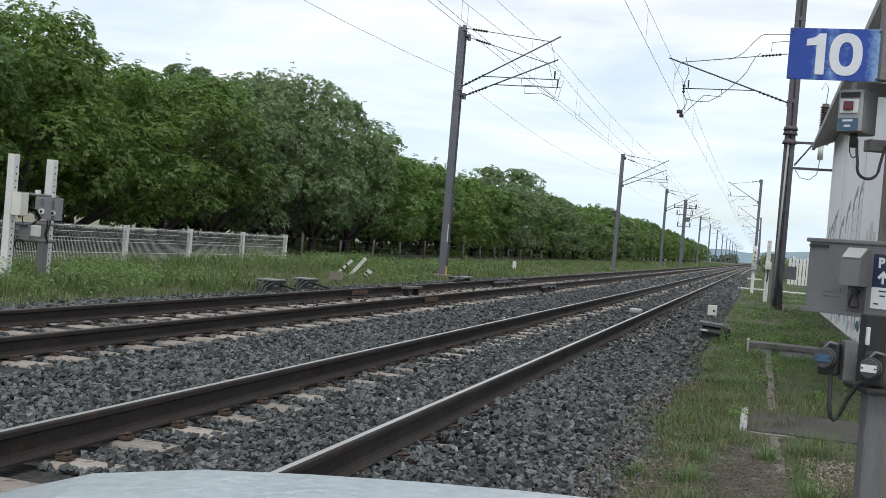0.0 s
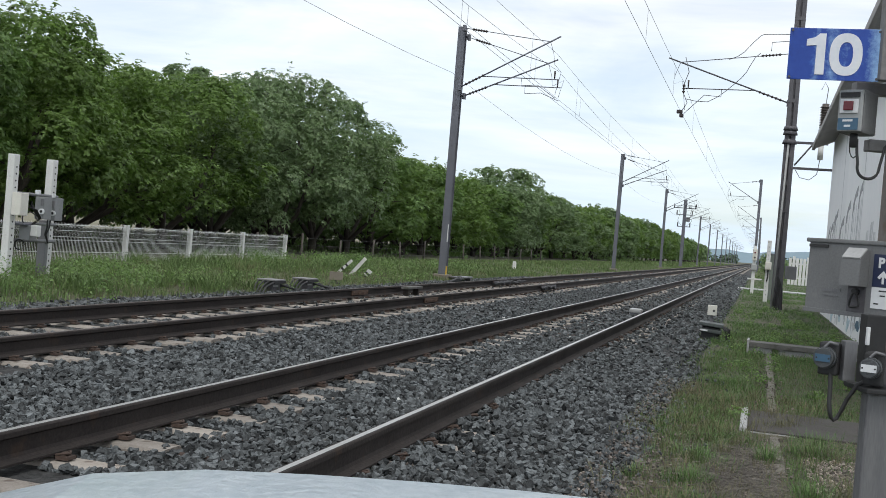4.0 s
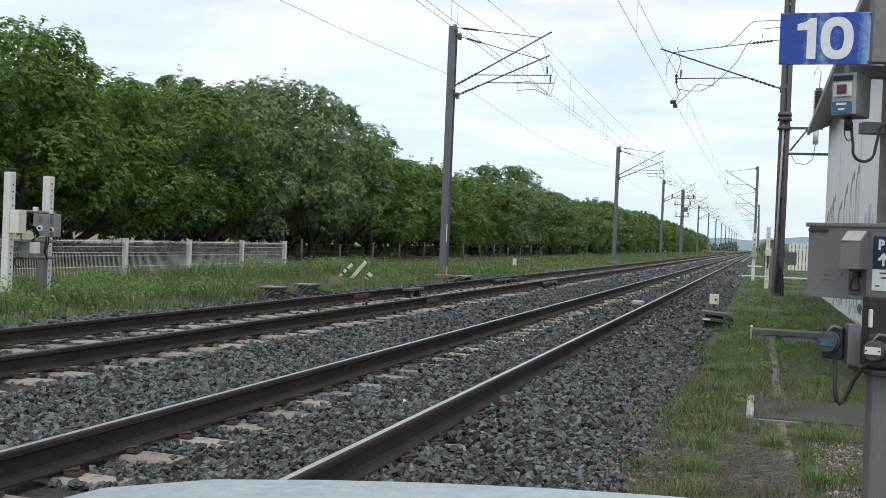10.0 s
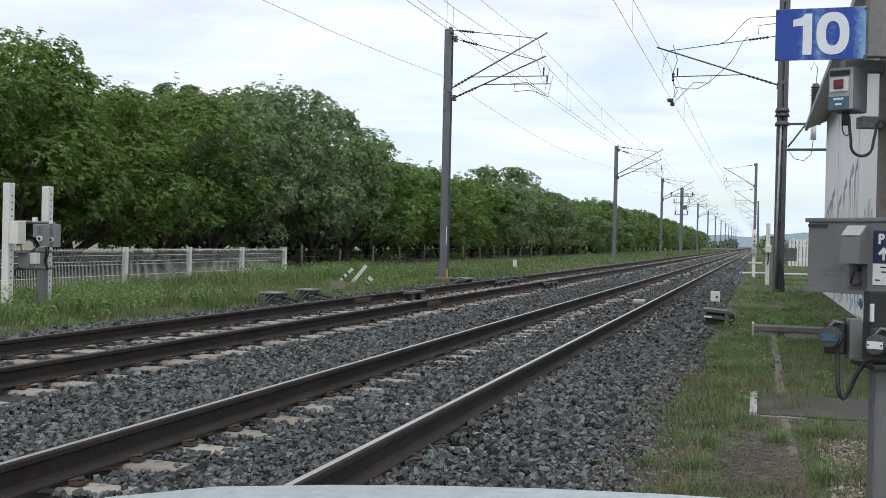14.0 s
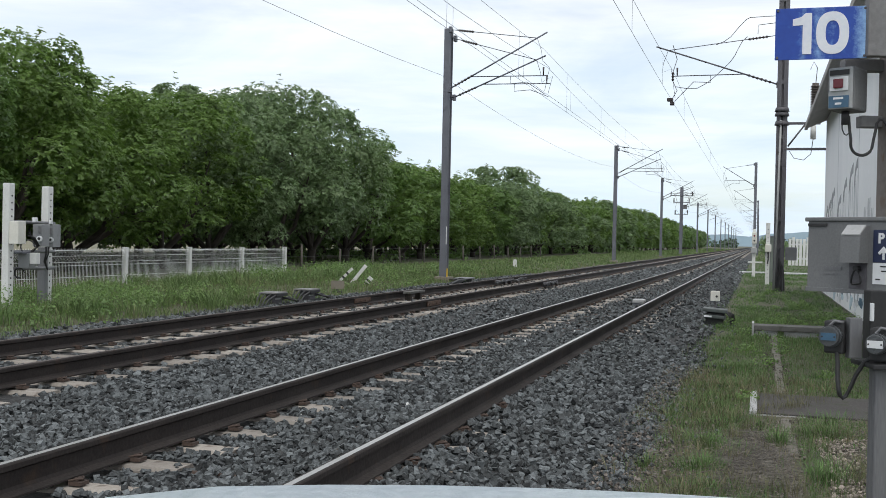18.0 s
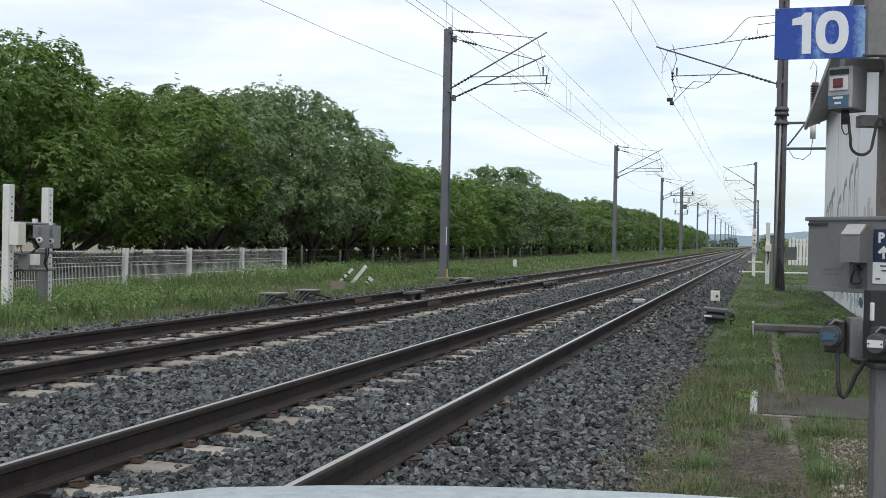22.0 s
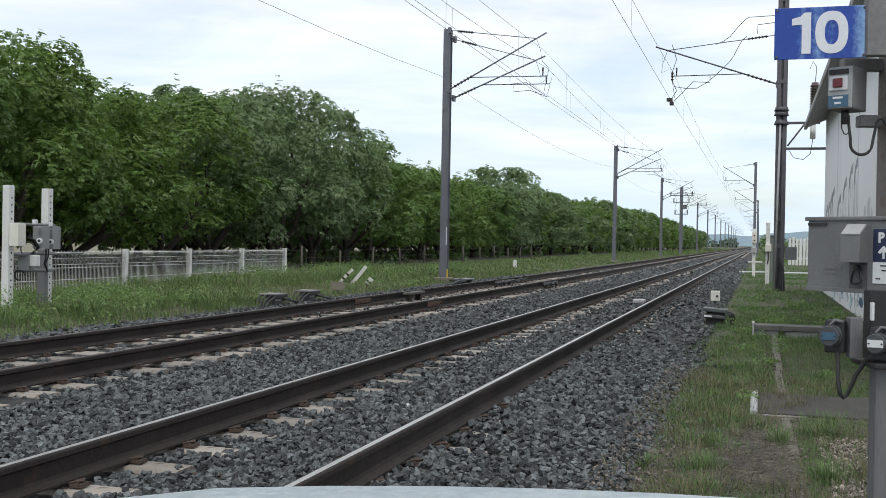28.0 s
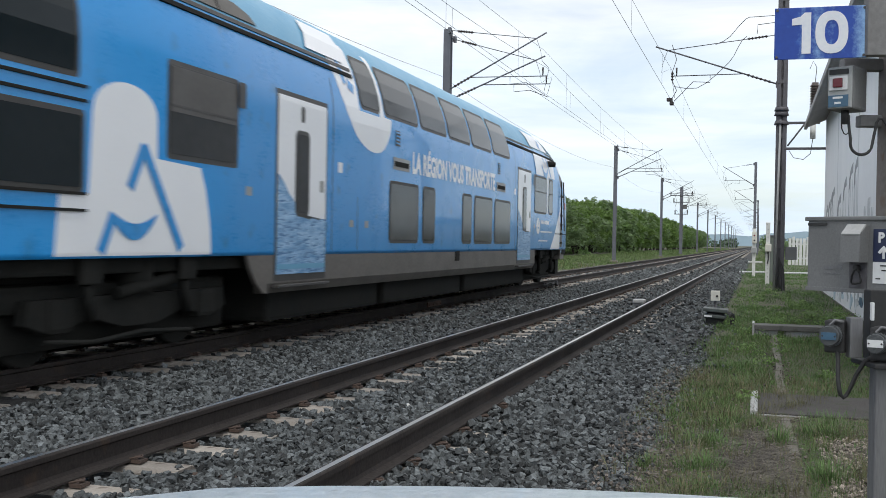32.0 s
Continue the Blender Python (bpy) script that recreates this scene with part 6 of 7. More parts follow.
def make_train():
    e = empty("train", pose(X2, 0, 0), "blue and white double-deck regional train running on the far track", "train")
    bm = bmesh.new()
    # the shell, lofted from the rear end to the nose
    rings = []
    stations = [-18.7, -14, -10.6, -5, -0.7, 2, 3.5, 4.6, 5.0, 5.4, 5.75, 6.1, 6.4, 6.7, 6.95, 7.2, 7.4, 7.6, 7.78, 7.95, 8.12, 8.3, 8.43, 8.55, 8.61, 8.65]
    for s in stations:
        w, h = nose_at(s)
        half = [(x * w, 0.95 + (z - 0.95) * (h - 0.95) / (4.32 - 0.95)) for x, z in PROFILE]
        ring = [(x, z) for x, z in half] + [(-x, z) for x, z in half[-2::-1]]
        rings.append([bm.verts.new((x, s, z)) for x, z in ring])
    n = len(rings[0])
    for (a, sa), (b, sb) in zip(zip(rings, stations), zip(rings[1:], stations[1:])):
        for k in range(n - 1):
            f = bm.faces.new((a[k], b[k], b[k + 1], a[k + 1]))
            f.smooth = True
            f.material_index = 1 if 5 <= k <= n - 7 else 0
            if sa >= 6.4 and 4 <= k <= n - 6:
                f.material_index = 2
        bm.faces.new((a[n - 1], b[n - 1], b[0], a[0])).material_index = 3
    bm.faces.new(rings[0][::-1])
    bm.faces.new(rings[-1])
    bmesh.ops.recalc_face_normals(bm, faces=bm.faces[:])
    body = part("body", bm, (M_T_BLUE, M_T_PALE, M_T_GLASS, M_T_DARK), e, "blue painted car body with paler roof")
    part("underframe", box(bmesh.new(), -1.25, 1.25, -18.5, 7.4, 0.80, 0.96, 0.03), M_T_DARK, e)
    part("nose_skirt", prism(bmesh.new(), [(-1.30, 6.25), (1.30, 6.25), (1.12, 7.9), (0.68, 8.65), (-0.68, 8.65), (-1.12, 7.9)], 0.66, 0.95, "z"), M_T_SKIRT, e, "grey skirt below the nose")
    part("plough", prism(bmesh.new(), [(-1.05, 6.9), (1.05, 6.9), (0.95, 7.9), (0.5, 8.5), (-0.5, 8.5), (-0.95, 7.9)], 0.22, 0.66, "z"), M_T_DARK, e, "black track plough")
    part("bumper", prism(bmesh.new(), [(-1.28, 6.4), (1.28, 6.4), (1.16, 7.9), (0.72, 8.75), (-0.72, 8.75), (-1.16, 7.9)], 0.86, 1.25, "z"), M_T_BLUE, e)
    for side in (1, -1):
        part("skirt", prism(bmesh.new(), [(side * 1.22, 0.50), (side * 1.33, 0.50), (side * 1.395, 0.62), (side * 1.395, 0.95), (side * 1.22, 0.95)], -13.3, 2.15, "y"), M_T_SKIRT, e, "dusty grey side skirt")
        skin("skirt_end", [(-13.3, 0.95), (-13.3, 0.50), (-13.42, 0.52), (-13.6, 0.64), (-13.75, 0.82), (-13.82, 0.95)], M_T_SKIRT, e, 0.0, side, 0.05)
        for a, b, z0, z1 in ((-9.10, -7.62, 1.10, 2.07), (-7.40, -6.66, 1.10, 2.07), (-4.88, -4.17, 1.10, 2.07), (-3.98, -2.48, 1.10, 2.07), (-2.28, -0.75, 1.10, 2.07)):
            train_window(a, b, z0, z1, body, side)
        for a, b in ((-10.35, -9.50), (-9.32, -7.62), (-7.52, -5.92), (-5.82, -4.25), (-4.15, -2.50), (-2.40, -0.76)):
            train_window(a, b, 3.02, 3.80, body, side, 0.12)
        train_window(1.96, 3.57, 1.89, 2.86, body, side, 0.12, 2.45)
        train_window(3.84, 4.45, 1.90, 2.86, body, side, 0.12, 2.45)
        wn_end = train_window(-15.56, -14.10, 1.90, 2.86, body, side, 0.05, 2.42)
        skin("blind", [(-15.51, 2.36), (-14.15, 2.36), (-14.15, 2.80), (-15.51, 2.80)], M_T_BLIND, wn_end, 0.013, side, 0.004, "drawn brownish blind")
        train_window(-18.5, -16.95, 2.46, 3.25, body, side, 0.05, glass=M_T_DEEP)
        train_window(-18.5, -16.86, 1.50, 2.20, body, side, 0.05, glass=M_T_DEEP)
        train_door(0.0, 1.53, body, side)
        train_door(-13.14, -11.59, body, side)
        # black ledges over the single-deck ends
        for a, b in ((-0.74, 5.9), (-18.6, -10.5)):
            p = [(a, 3.42), (b, 3.42), (b, 3.47), (a, 3.47)]
            skin("ledge", p, M_T_DARK, body, 0.022, side, 0.03, "black roof ledge")
            skin("ledge", [(s, z + 0.09) for s, z in p], M_T_FRAME, body, 0.012, side, 0.03, "dark roof seam")
        h = skin("roof_hatch", [(-18.6, 3.60), (-13.4, 3.60), (-13.5, 3.70), (-13.8, 3.78), (-18.6, 3.78)], M_T_SKIRT, body, 0.02, side, 0.04, "long dark roof hatch")
        for s in (-17.2, -15.6, -14.3):
            skin("hatch_seam", [(s, 3.61), (s + 0.03, 3.61), (s + 0.03, 3.77), (s, 3.77)], M_T_DARK, h, 0.026, side, 0.01)
        skin("panel_seam", [(-10.45, 1.0), (-10.43, 1.0), (-10.43, 1.75), (-10.45, 1.75)], M_T_FRAME, body, 0.002, side, 0.003)
        skin("panel_seam", [(-11.4, 1.0), (-11.38, 1.0), (-11.38, 3.3), (-11.4, 3.3)], M_T_FRAME, body, 0.002, side, 0.003)
        skin("panel_seam", [(-0.25, 1.0), (-0.23, 1.0), (-0.23, 3.3), (-0.25, 3.3)], M_T_FRAME, body, 0.002, side, 0.003)
        for z in (1.36, 1.50, 2.28, 2.40):
            skin("rail_strip", [(-18.6, z - 0.016), (-16.84, z - 0.014), (-16.84, z + 0.010), (-18.6, z + 0.012)], M_T_DARK, body, 0.02, side, 0.03, "black guide strip")
    # livery on the near side
    def mark(name, outline, material, off=0.003, label=""):
        return skin(name, outline, material, body, off, 1, 0.004, label)
    mark("swoosh", [(4.16, 0.97), (5.66, 0.97), (5.70, 1.44), (5.79, 2.22), (5.31, 1.8), (4.81, 1.38)], M_T_WHITE, label="white swoosh near the cab")
    mark("white_field", [(2.10, 2.88), (3.6, 2.88), (4.66, 2.88), (4.74, 3.2), (4.70, 3.41), (2.10, 3.41)], M_T_WHITE, 0.014, label="white field above the cab windows")
    mark("white_field", [(2.0, 3.58), (4.30, 3.58), (3.95, 3.98), (1.8, 3.98)], M_T_WHITE, 0.022, label="white roof field")
    mark("white_strip", [(3.60, 1.92), (3.81, 1.92), (3.81, 2.9), (3.60, 2.9)], M_T_WHITE)
    us = [k / 10 for k in range(11)]
    mark("emblem", band([(3.15, 2.90), (2.97, 3.16)], 0.10), M_T_BLUE, 0.020, "blue curved emblem")
    mark("emblem", [(2.97 + 0.75 * u, 3.14 - 0.16 * math.sin(math.pi * u)) for u in us] + [(2.97 + 0.75 * u, 3.10 - 0.25 * math.sin(math.pi * u) ** 0.8) for u in us[::-1]], M_T_BLUE, 0.023)
    mark("emblem", band([(3.30, 3.40), (3.36, 3.22)], [0.14, 0.03]), M_T_BLUE, 0.020)
    mark("emblem", band([(3.72, 3.40), (4.10, 2.89)], 0.09), M_T_BLUE, 0.020)
    mark("emblem", band([(3.20, 3.62), (3.38, 3.86)], [0.20, 0.05]), M_T_BLUE, 0.027)
    part("camera_pod", cyl(bmesh.new(), (1.30, 4.02, 3.28), (1.52, 4.10, 3.26), 0.09, 0.07, n=10), M_T_DARK, body, "black camera pod")
    mark("roundel", rounded(2.26, 2.70, 1.37, 1.77, 0.195, 6), M_T_WHITE, label="white round badge")
    mark("badge_mark", rounded(2.40, 2.56, 1.50, 1.54, 0.015), M_T_BLUE, 0.009)
    mark("badge_mark", band([(2.42, 1.60), (2.48, 1.69), (2.54, 1.60)], 0.03), M_T_BLUE, 0.009)
    rnd = random.Random(21)
    for s0, s1, z0, z1 in ((2.83, 3.98, 1.63, 1.73), (2.82, 4.46, 1.405, 1.45), (2.58, 3.79, 1.175, 1.215)):
        at = s0
        while at < s1 - 0.02:
            w = min(rnd.uniform(0.05, 0.13), s1 - at)
            mark("text_bar", [(at, z0), (at + w * 0.78, z0), (at + w * 0.78, z1 - rnd.choice((0, 0, 0.2)) * (z1 - z0)), (at, z1)], M_T_WHITE, label="small white line of writing")
            at += w
    mark("red_badge", rounded(6.55, 7.0, 2.13, 2.32, 0.03), M_T_RED, label="small red badge")
    # cab door strip with handles
    d = mark("cab_door", [(5.72, 1.02), (6.12, 1.02), (6.12, 3.08), (5.72, 3.08)], M_T_BLIND, 0.004, "narrow grey cab door recess with steps")
    for s in (5.68, 6.20):
        part("handrail", cyl(bmesh.new(), (side_x(s, 1.6) + 0.06, s, 1.5), (side_x(s, 2.9) + 0.06, s, 2.9), 0.018, n=6), M_T_DARK, d)
    for z in (1.12, 1.38, 1.64, 1.90, 2.45):
        skin("step", [(5.72, z), (6.12, z), (6.12, z + 0.05), (5.72, z + 0.05)], M_T_DARK, d, 0.02, 1, 0.03)
    mark("panel_seam", [(4.86, 1.385), (5.70, 1.385), (5.70, 1.405), (4.86, 1.405)], M_T_DARK, 0.008)
    mark("panel_seam", [(6.14, 1.385), (7.9, 1.385), (7.9, 1.405), (6.14, 1.405)], M_T_DARK, 0.008)
    mark("white_patch", [(5.7, 3.12), (6.15, 3.12), (6.05, 3.38), (5.75, 3.38)], M_T_WHITE)
    # louvres in the roof above the cab
    for i in range(2):
        for k in range(7):
            s = 4.36 + 0.62 * i - 0.03 * k
            mark("louvre", [(s, 3.60 + 0.05 * k), (s + 0.44, 3.60 + 0.05 * k), (s + 0.44, 3.625 + 0.05 * k), (s, 3.625 + 0.05 * k)], M_T_DARK, 0.008)
    # tall white arch beside the upper windows
    def smooth(pts, times=3):
        for _ in range(times):
            pts = [pts[0]] + [q for a, b in zip(pts, pts[1:]) for q in ((0.75 * a[0] + 0.25 * b[0], 0.75 * a[1] + 0.25 * b[1]), (0.25 * a[0] + 0.75 * b[0], 0.25 * a[1] + 0.75 * b[1]))] + [pts[-1]]
        return pts
    mark("arch", smooth([(-11.38, 3.9), (-11.25, 3.45), (-10.95, 2.95), (-10.55, 2.60), (-10.0, 2.42), (-9.45, 2.44), (-9.12, 2.70), (-9.02, 2.99)]) + [(-9.35, 3.0), (-9.4, 3.9), (-9.6, 3.9), (-9.55, 2.98), (-10.4, 2.98), (-10.42, 3.9)], M_T_WHITE, label="white arch shape")
    mark("white_field", [(-12.0, 3.60), (-10.7, 3.60), (-10.55, 4.03), (-11.7, 4.03)], M_T_WHITE, 0.022, label="white roof field")
    mark("emblem", band([(-11.0, 3.75), (-10.85, 3.3)], 0.12), M_T_BLUE, 0.009)
    mark("emblem", band([(-10.75, 3.32), (-10.55, 3.25)], 0.14), M_T_BLUE, 0.009)
    # white bottle shape with a blue open letter, at the rear
    mark("white_shape", [(-17.25, 0.97), (-14.66, 0.97), (-14.68, 1.2), (-14.72, 1.4), (-14.79, 1.63), (-14.9, 1.85), (-15.72, 1.88), (-15.73, 2.25)] + [(-16.24 + 0.51 * math.cos(radians(a)), 2.25 + 0.27 * math.sin(radians(a))) for a in range(12, 180, 12)] + [(-16.76, 2.2), (-16.80, 1.5), (-17.2, 1.5)], M_T_WHITE, label="white rounded shape")
    mark("emblem", band([(-16.18, 1.58), (-15.95, 1.98)], 0.12), M_T_BLUE, 0.009, "blue angular emblem")
    mark("emblem", band([(-15.97, 1.98), (-15.28, 1.03)], 0.12), M_T_BLUE, 0.012)
    mark("emblem", band([(-16.62, 1.0), (-16.43, 1.34)], 0.12), M_T_BLUE, 0.009)
    us = [k / 12 for k in range(13)]
    mark("emblem", [(-16.46 + 0.74 * u, 1.36 - 0.10 * math.sin(math.pi * u)) for u in us] + [(-16.46 + 0.74 * u, 1.31 + 0.04 * u - 0.22 * math.sin(math.pi * u) ** 0.8) for u in us[::-1]], M_T_BLUE, 0.012)
    lettering("LA RÉGION VOUS TRANSPORTE", -7.98, -2.28, 2.24, 2.60, body)
    # vents and small plates
    for s in (-2.12, -8.95):
        v = mark("vent", [(s, 2.25), (s + 0.82, 2.25), (s + 0.82, 2.44), (s, 2.44)], M_BOX_LIGHT, 0.008, "pale slotted vent")
        skin("slot", [(s + 0.07, 2.30), (s + 0.75, 2.30), (s + 0.75, 2.38), (s + 0.07, 2.38)], M_T_DARK, v, 0.014)
        g = mark("grille", [(s + 0.1, 2.62), (s + 0.32, 2.62), (s + 0.32, 2.86), (s + 0.1, 2.86)], M_T_FRAME, 0.006, "small louvred grille")
        for k in range(4):
            skin("slat", [(s + 0.12, 2.65 + 0.055 * k), (s + 0.30, 2.65 + 0.055 * k), (s + 0.30, 2.675 + 0.055 * k), (s + 0.12, 2.675 + 0.055 * k)], M_T_BLUE, g, 0.012)
    for s, z in ((-0.38, 2.25), (-11.2, 2.05)):
        mark("notice", [(s, z), (s + 0.16, z), (s + 0.16, z + 0.14), (s, z + 0.14)], M_T_WHITE)
    for s, z in ((-10.75, 1.32), (-10.15, 1.32), (-13.9, 1.62), (1.95, 1.5)):
        mark("hatch_plate", [(s, z), (s + 0.15, z), (s + 0.15, z + 0.1), (s, z + 0.1)], M_BOX_LIGHT)
    mark("side_light", rounded(-14.14, -13.97, 2.56, 2.84, 0.03), M_T_FRAME, 0.03)
    mark("side_light", rounded(1.76, 1.94, 2.58, 2.86, 0.03), M_T_FRAME, 0.03)
    part("jack_pad", box(bmesh.new(), 1.39, 1.42, -5.3, -5.05, 0.78, 0.96, 0.005), M_T_DARK, body)
    # bogies
    for c in (4.35, -15.6):
        b = part("bogie", box(bmesh.new(), -1.05, 1.05, c - 1.9, c + 1.9, 0.48, 0.72, 0.06), M_T_DARK, e, "dark bogie with wheels")
        # added black filler: deep shade between the wheels, closing the view through
        part("underbody", box(bmesh.new(), -0.93, 0.93, c - 2.1, c + 2.1, 0.13, 0.5, 0.05), M_T_DARK, b)
        for s in (-1.25, 1.25):
            for side in (-1, 1):
                w = part("wheel", cyl(bmesh.new(), (side * 0.70, c + s, 0.46), (side * 0.83, c + s, 0.46), 0.46, n=28), M_T_DARK, b)
                part("axle_box", box(bmesh.new(), side * 0.95, side * 1.2, c + s - 0.17, c + s + 0.17, 0.30, 0.60, 0.05), M_T_DARK, b)
            part("axle", cyl(bmesh.new(), (-0.75, c + s, 0.46), (0.75, c + s, 0.46), 0.08, n=10), M_T_DARK, b)
        for side in (-1, 1):
            part("damper", cyl(bmesh.new(), (side * 1.22, c - 0.5, 0.62), (side * 1.22, c + 0.6, 0.75), 0.06, n=8), M_T_DARK, b)
            part("spring", cyl(bmesh.new(), (side * 1.05, c, 0.6), (side * 1.05, c, 0.95), 0.22, n=14), M_T_DARK, b)
            for k in (-1.02, 0.62):
                part("hanger", box(bmesh.new(), side * 1.27, side * 1.34, c + k - 0.15, c + k + 0.15, 0.72, 0.96, 0.02), M_T_DARK, b, "dark hanger bracket")
                part("link", cyl(bmesh.new(), (side * 1.27, c + k, 0.72), (side * 1.24, c + k + 0.12, 0.40), 0.05, n=8), M_T_DARK, b)
            part("side_frame", prism(bmesh.new(), [(c - 1.7, 0.40), (c - 1.35, 0.30), (c - 0.8, 0.42), (c - 0.3, 0.30), (c + 0.3, 0.30), (c + 0.8, 0.42), (c + 1.35, 0.30), (c + 1.7, 0.40), (c + 1.65, 0.60), (c - 1.65, 0.60)], side * 1.06, side * 1.17, "x"), M_T_DARK, b)
            part("brake_pipe", tube(bmesh.new(), [(side * 1.2, c - 1.5, 0.25), (side * 1.21, c - 0.8, 0.2), (side * 1.2, c, 0.24), (side * 1.21, c + 0.9, 0.19)], 0.025), M_T_DARK, b)
    # added full-length black box, stands for the shade below the floor
    part("floor_trough", box(bmesh.new(), -0.62, 0.62, -18.4, 7.3, 0.14, 0.85, 0.04), M_T_DARK, e, "black block added for the shade under the floor")
    for s0, s1 in ((-12.9, -9.0), (-8.7, -4.2), (-3.9, 1.7)):
        part("equipment_case", box(bmesh.new(), -1.2, 1.2, s0, s1, 0.14, 0.82, 0.05), M_T_DARK, e, "black underfloor case")
    return e


TRAIN_Y, SPEED = 24.68, 31.4
TRAIN = make_train()


# ---- the control post beside the car: local x to the right, y ahead, z from the eye ----
CONTROL = pose(0, 0, EYE.z, 0, 0, 16.406)


def turned_box(x, y, z0, z1, w, d, turn, b=0.006):
    """A box whose front left lower corner is at x, y; turned clockwise seen from above."""
    bm = box(bmesh.new(), 0, w, 0, d, z0, z1, b)
    bmesh.ops.transform(bm, matrix=pose(x, y, 0, 0, 0, -turn), verts=bm.verts[:])
    return bm


def face_patch(x, y, turn, u0, u1, z0, z1, off, thick=0.003, b=0.0):
    """A flat plate on the front of such a box."""
    bm = box(bmesh.new(), u0, u1, -off - thick, -off, z0, z1, b)
    bmesh.ops.transform(bm, matrix=pose(x, y, 0, 0, 0, -turn), verts=bm.verts[:])
    return bm


def make_control_post():
    e = empty("control_post", CONTROL, "grey galvanised post carrying a phone box, push-button box and cable sockets", "control post")
    # columns
    part("column", box(bmesh.new(), 1.400, 1.53, 3.45, 3.51, -1.47, -0.385, 0.010), M_POST, e)
    part("cap_plate", box(bmesh.new(), 1.375, 1.56, 3.40, 3.6, -0.385, -0.368, 0.004), M_BLACK, e, "black cap plate")
    part("upper_column", box(bmesh.new(), 1.503, 1.60, 3.64, 3.74, -0.36, 1.6, 0.004), M_RUST, e, "rust-stained upper column")
    part("back_board", box(bmesh.new(), 1.385, 1.56, 3.54, 3.58, 0.635, 1.05, 0.004), M_DARK_BOARD, e, "dark weathered backing board")
    for x0, z in ((1.37, 0.632), (1.43, 0.438)):
        part("cross_arm", box(bmesh.new(), x0, 1.6, 3.70, 3.75, z - 0.020, z + 0.020, 0.004), M_DARK_BOARD, e, "grey steel cross arm")
    # push-button box, turned to face the track
    X, Y, T = 1.302, 3.665, 42
    sw = part("switch_box", turned_box(X, Y, 0.466, 0.613, 0.088, 0.12, T, 0.008), M_BOX, e, "grey switch box with a red button")
    part("lid_seam", face_patch(X, Y, T, 0.003, 0.085, 0.470, 0.609, 0.0, 0.008, 0.003), M_BOX_LIGHT, sw)
    part("black_label", face_patch(X, Y, T, 0.008, 0.074, 0.584, 0.601, 0.008), M_BLACK, sw, "black name strip")
    part("button_plate", face_patch(X, Y, T, 0.010, 0.072, 0.530, 0.578, 0.008, 0.006, 0.002), M_LABEL, sw, "white button plate")
    part("red_button", face_patch(X, Y, T, 0.024, 0.057, 0.539, 0.570, 0.014, 0.008, 0.003), M_RED, sw, "dark red push button")
    part("blue_label", face_patch(X, Y, T, 0.006, 0.074, 0.474, 0.514, 0.008), M_BLUE_LABEL, sw, "faded blue label")
    for u0, u1, z in ((0.022, 0.056, 0.502), (0.028, 0.050, 0.484)):
        part("text_bar", face_patch(X, Y, T, u0, u1, z, z + 0.007, 0.011, 0.001), M_LABEL, sw)
    part("gland", cyl(bmesh.new(), (1.36, 3.66, 0.47), (1.36, 3.66, 0.42), 0.013, n=10), M_BLACK, sw)
    part("cable", tube(bmesh.new(), [(1.372, 3.66, 0.45), (1.373, 3.66, 0.43), (1.374, 3.655, 0.40), (1.377, 3.65, 0.37)] + [(1.414 + 0.037 * math.cos(radians(a)), 3.65, 0.352 + 0.036 * math.sin(radians(a))) for a in range(180, 341, 16)] + [(1.456, 3.655, 0.37), (1.462, 3.655, 0.40), (1.466, 3.655, 0.425), (1.474, 3.655, 0.440), (1.486, 3.655, 0.440), (1.498, 3.655, 0.425), (1.51, 3.65, 0.39)], 0.0052, n=8), M_BLACK, e, "black looped cable")
    part("cable", tube(bmesh.new(), [(1.357, 3.67, 0.46), (1.353, 3.67, 0.43), (1.354, 3.67, 0.405), (1.358, 3.66, 0.388), (1.365, 3.66, 0.384), (1.373, 3.655, 0.392)], 0.0022, n=6), M_BLACK, e, "thin black cable")
    # phone box, its long face towards the track
    X, Y, T, W = 1.316, 3.88, 58, 0.52
    tb = part("phone_box", turned_box(X, Y, -0.154, 0.098, W, 0.22, T, 0.010), M_BOX, e, "grey moulded phone box")
    part("lid_rim", turned_box(X - 0.01, Y + 0.004, 0.093, 0.108, W + 0.02, 0.24, T, 0.004), M_BOX, tb)
    part("lid_clip", face_patch(X, Y, T, 0.005, 0.085, 0.076, 0.086, 0.0, 0.005), M_BLACK, tb)
    part("base_rim", face_patch(X, Y, T, 0.0, W, -0.156, -0.142, 0.0, 0.006), M_BOX, tb)
    # hooded handle recess
    m = pose(X, Y, 0, 0, 0, -T)
    bm = bmesh.new()
    prism(bm, [(0.0, -0.050), (-0.05, -0.050), (-0.045, 0.042), (-0.012, 0.076), (0.0, 0.076)], 0.178, 0.256, "x")
    bmesh.ops.transform(bm, matrix=m, verts=bm.verts[:])
    hood = part("hood", bm, M_BOX, tb, "projecting moulded hood")
    # paler sheet on the hood's slope: sky reflection put into the colour
    bm = bmesh.new()
    prism(bm, [(-0.046, 0.043), (-0.048, 0.047), (-0.014, 0.081), (-0.011, 0.077)], 0.180, 0.254, "x")
    bmesh.ops.transform(bm, matrix=m, verts=bm.verts[:])
    part("hood_top", bm, M_HOOD, hood, "hood top painted pale for the sky's reflection")
    # flat plate, darker than the box, in place of the shadow round the handle
    part("recess", face_patch(X, Y, T, 0.182, 0.252, -0.140, -0.050, 0.001, 0.002), M_STEEL_DARK, tb, "dark plate painting the shade in the handle recess")
    bm = bmesh.new()
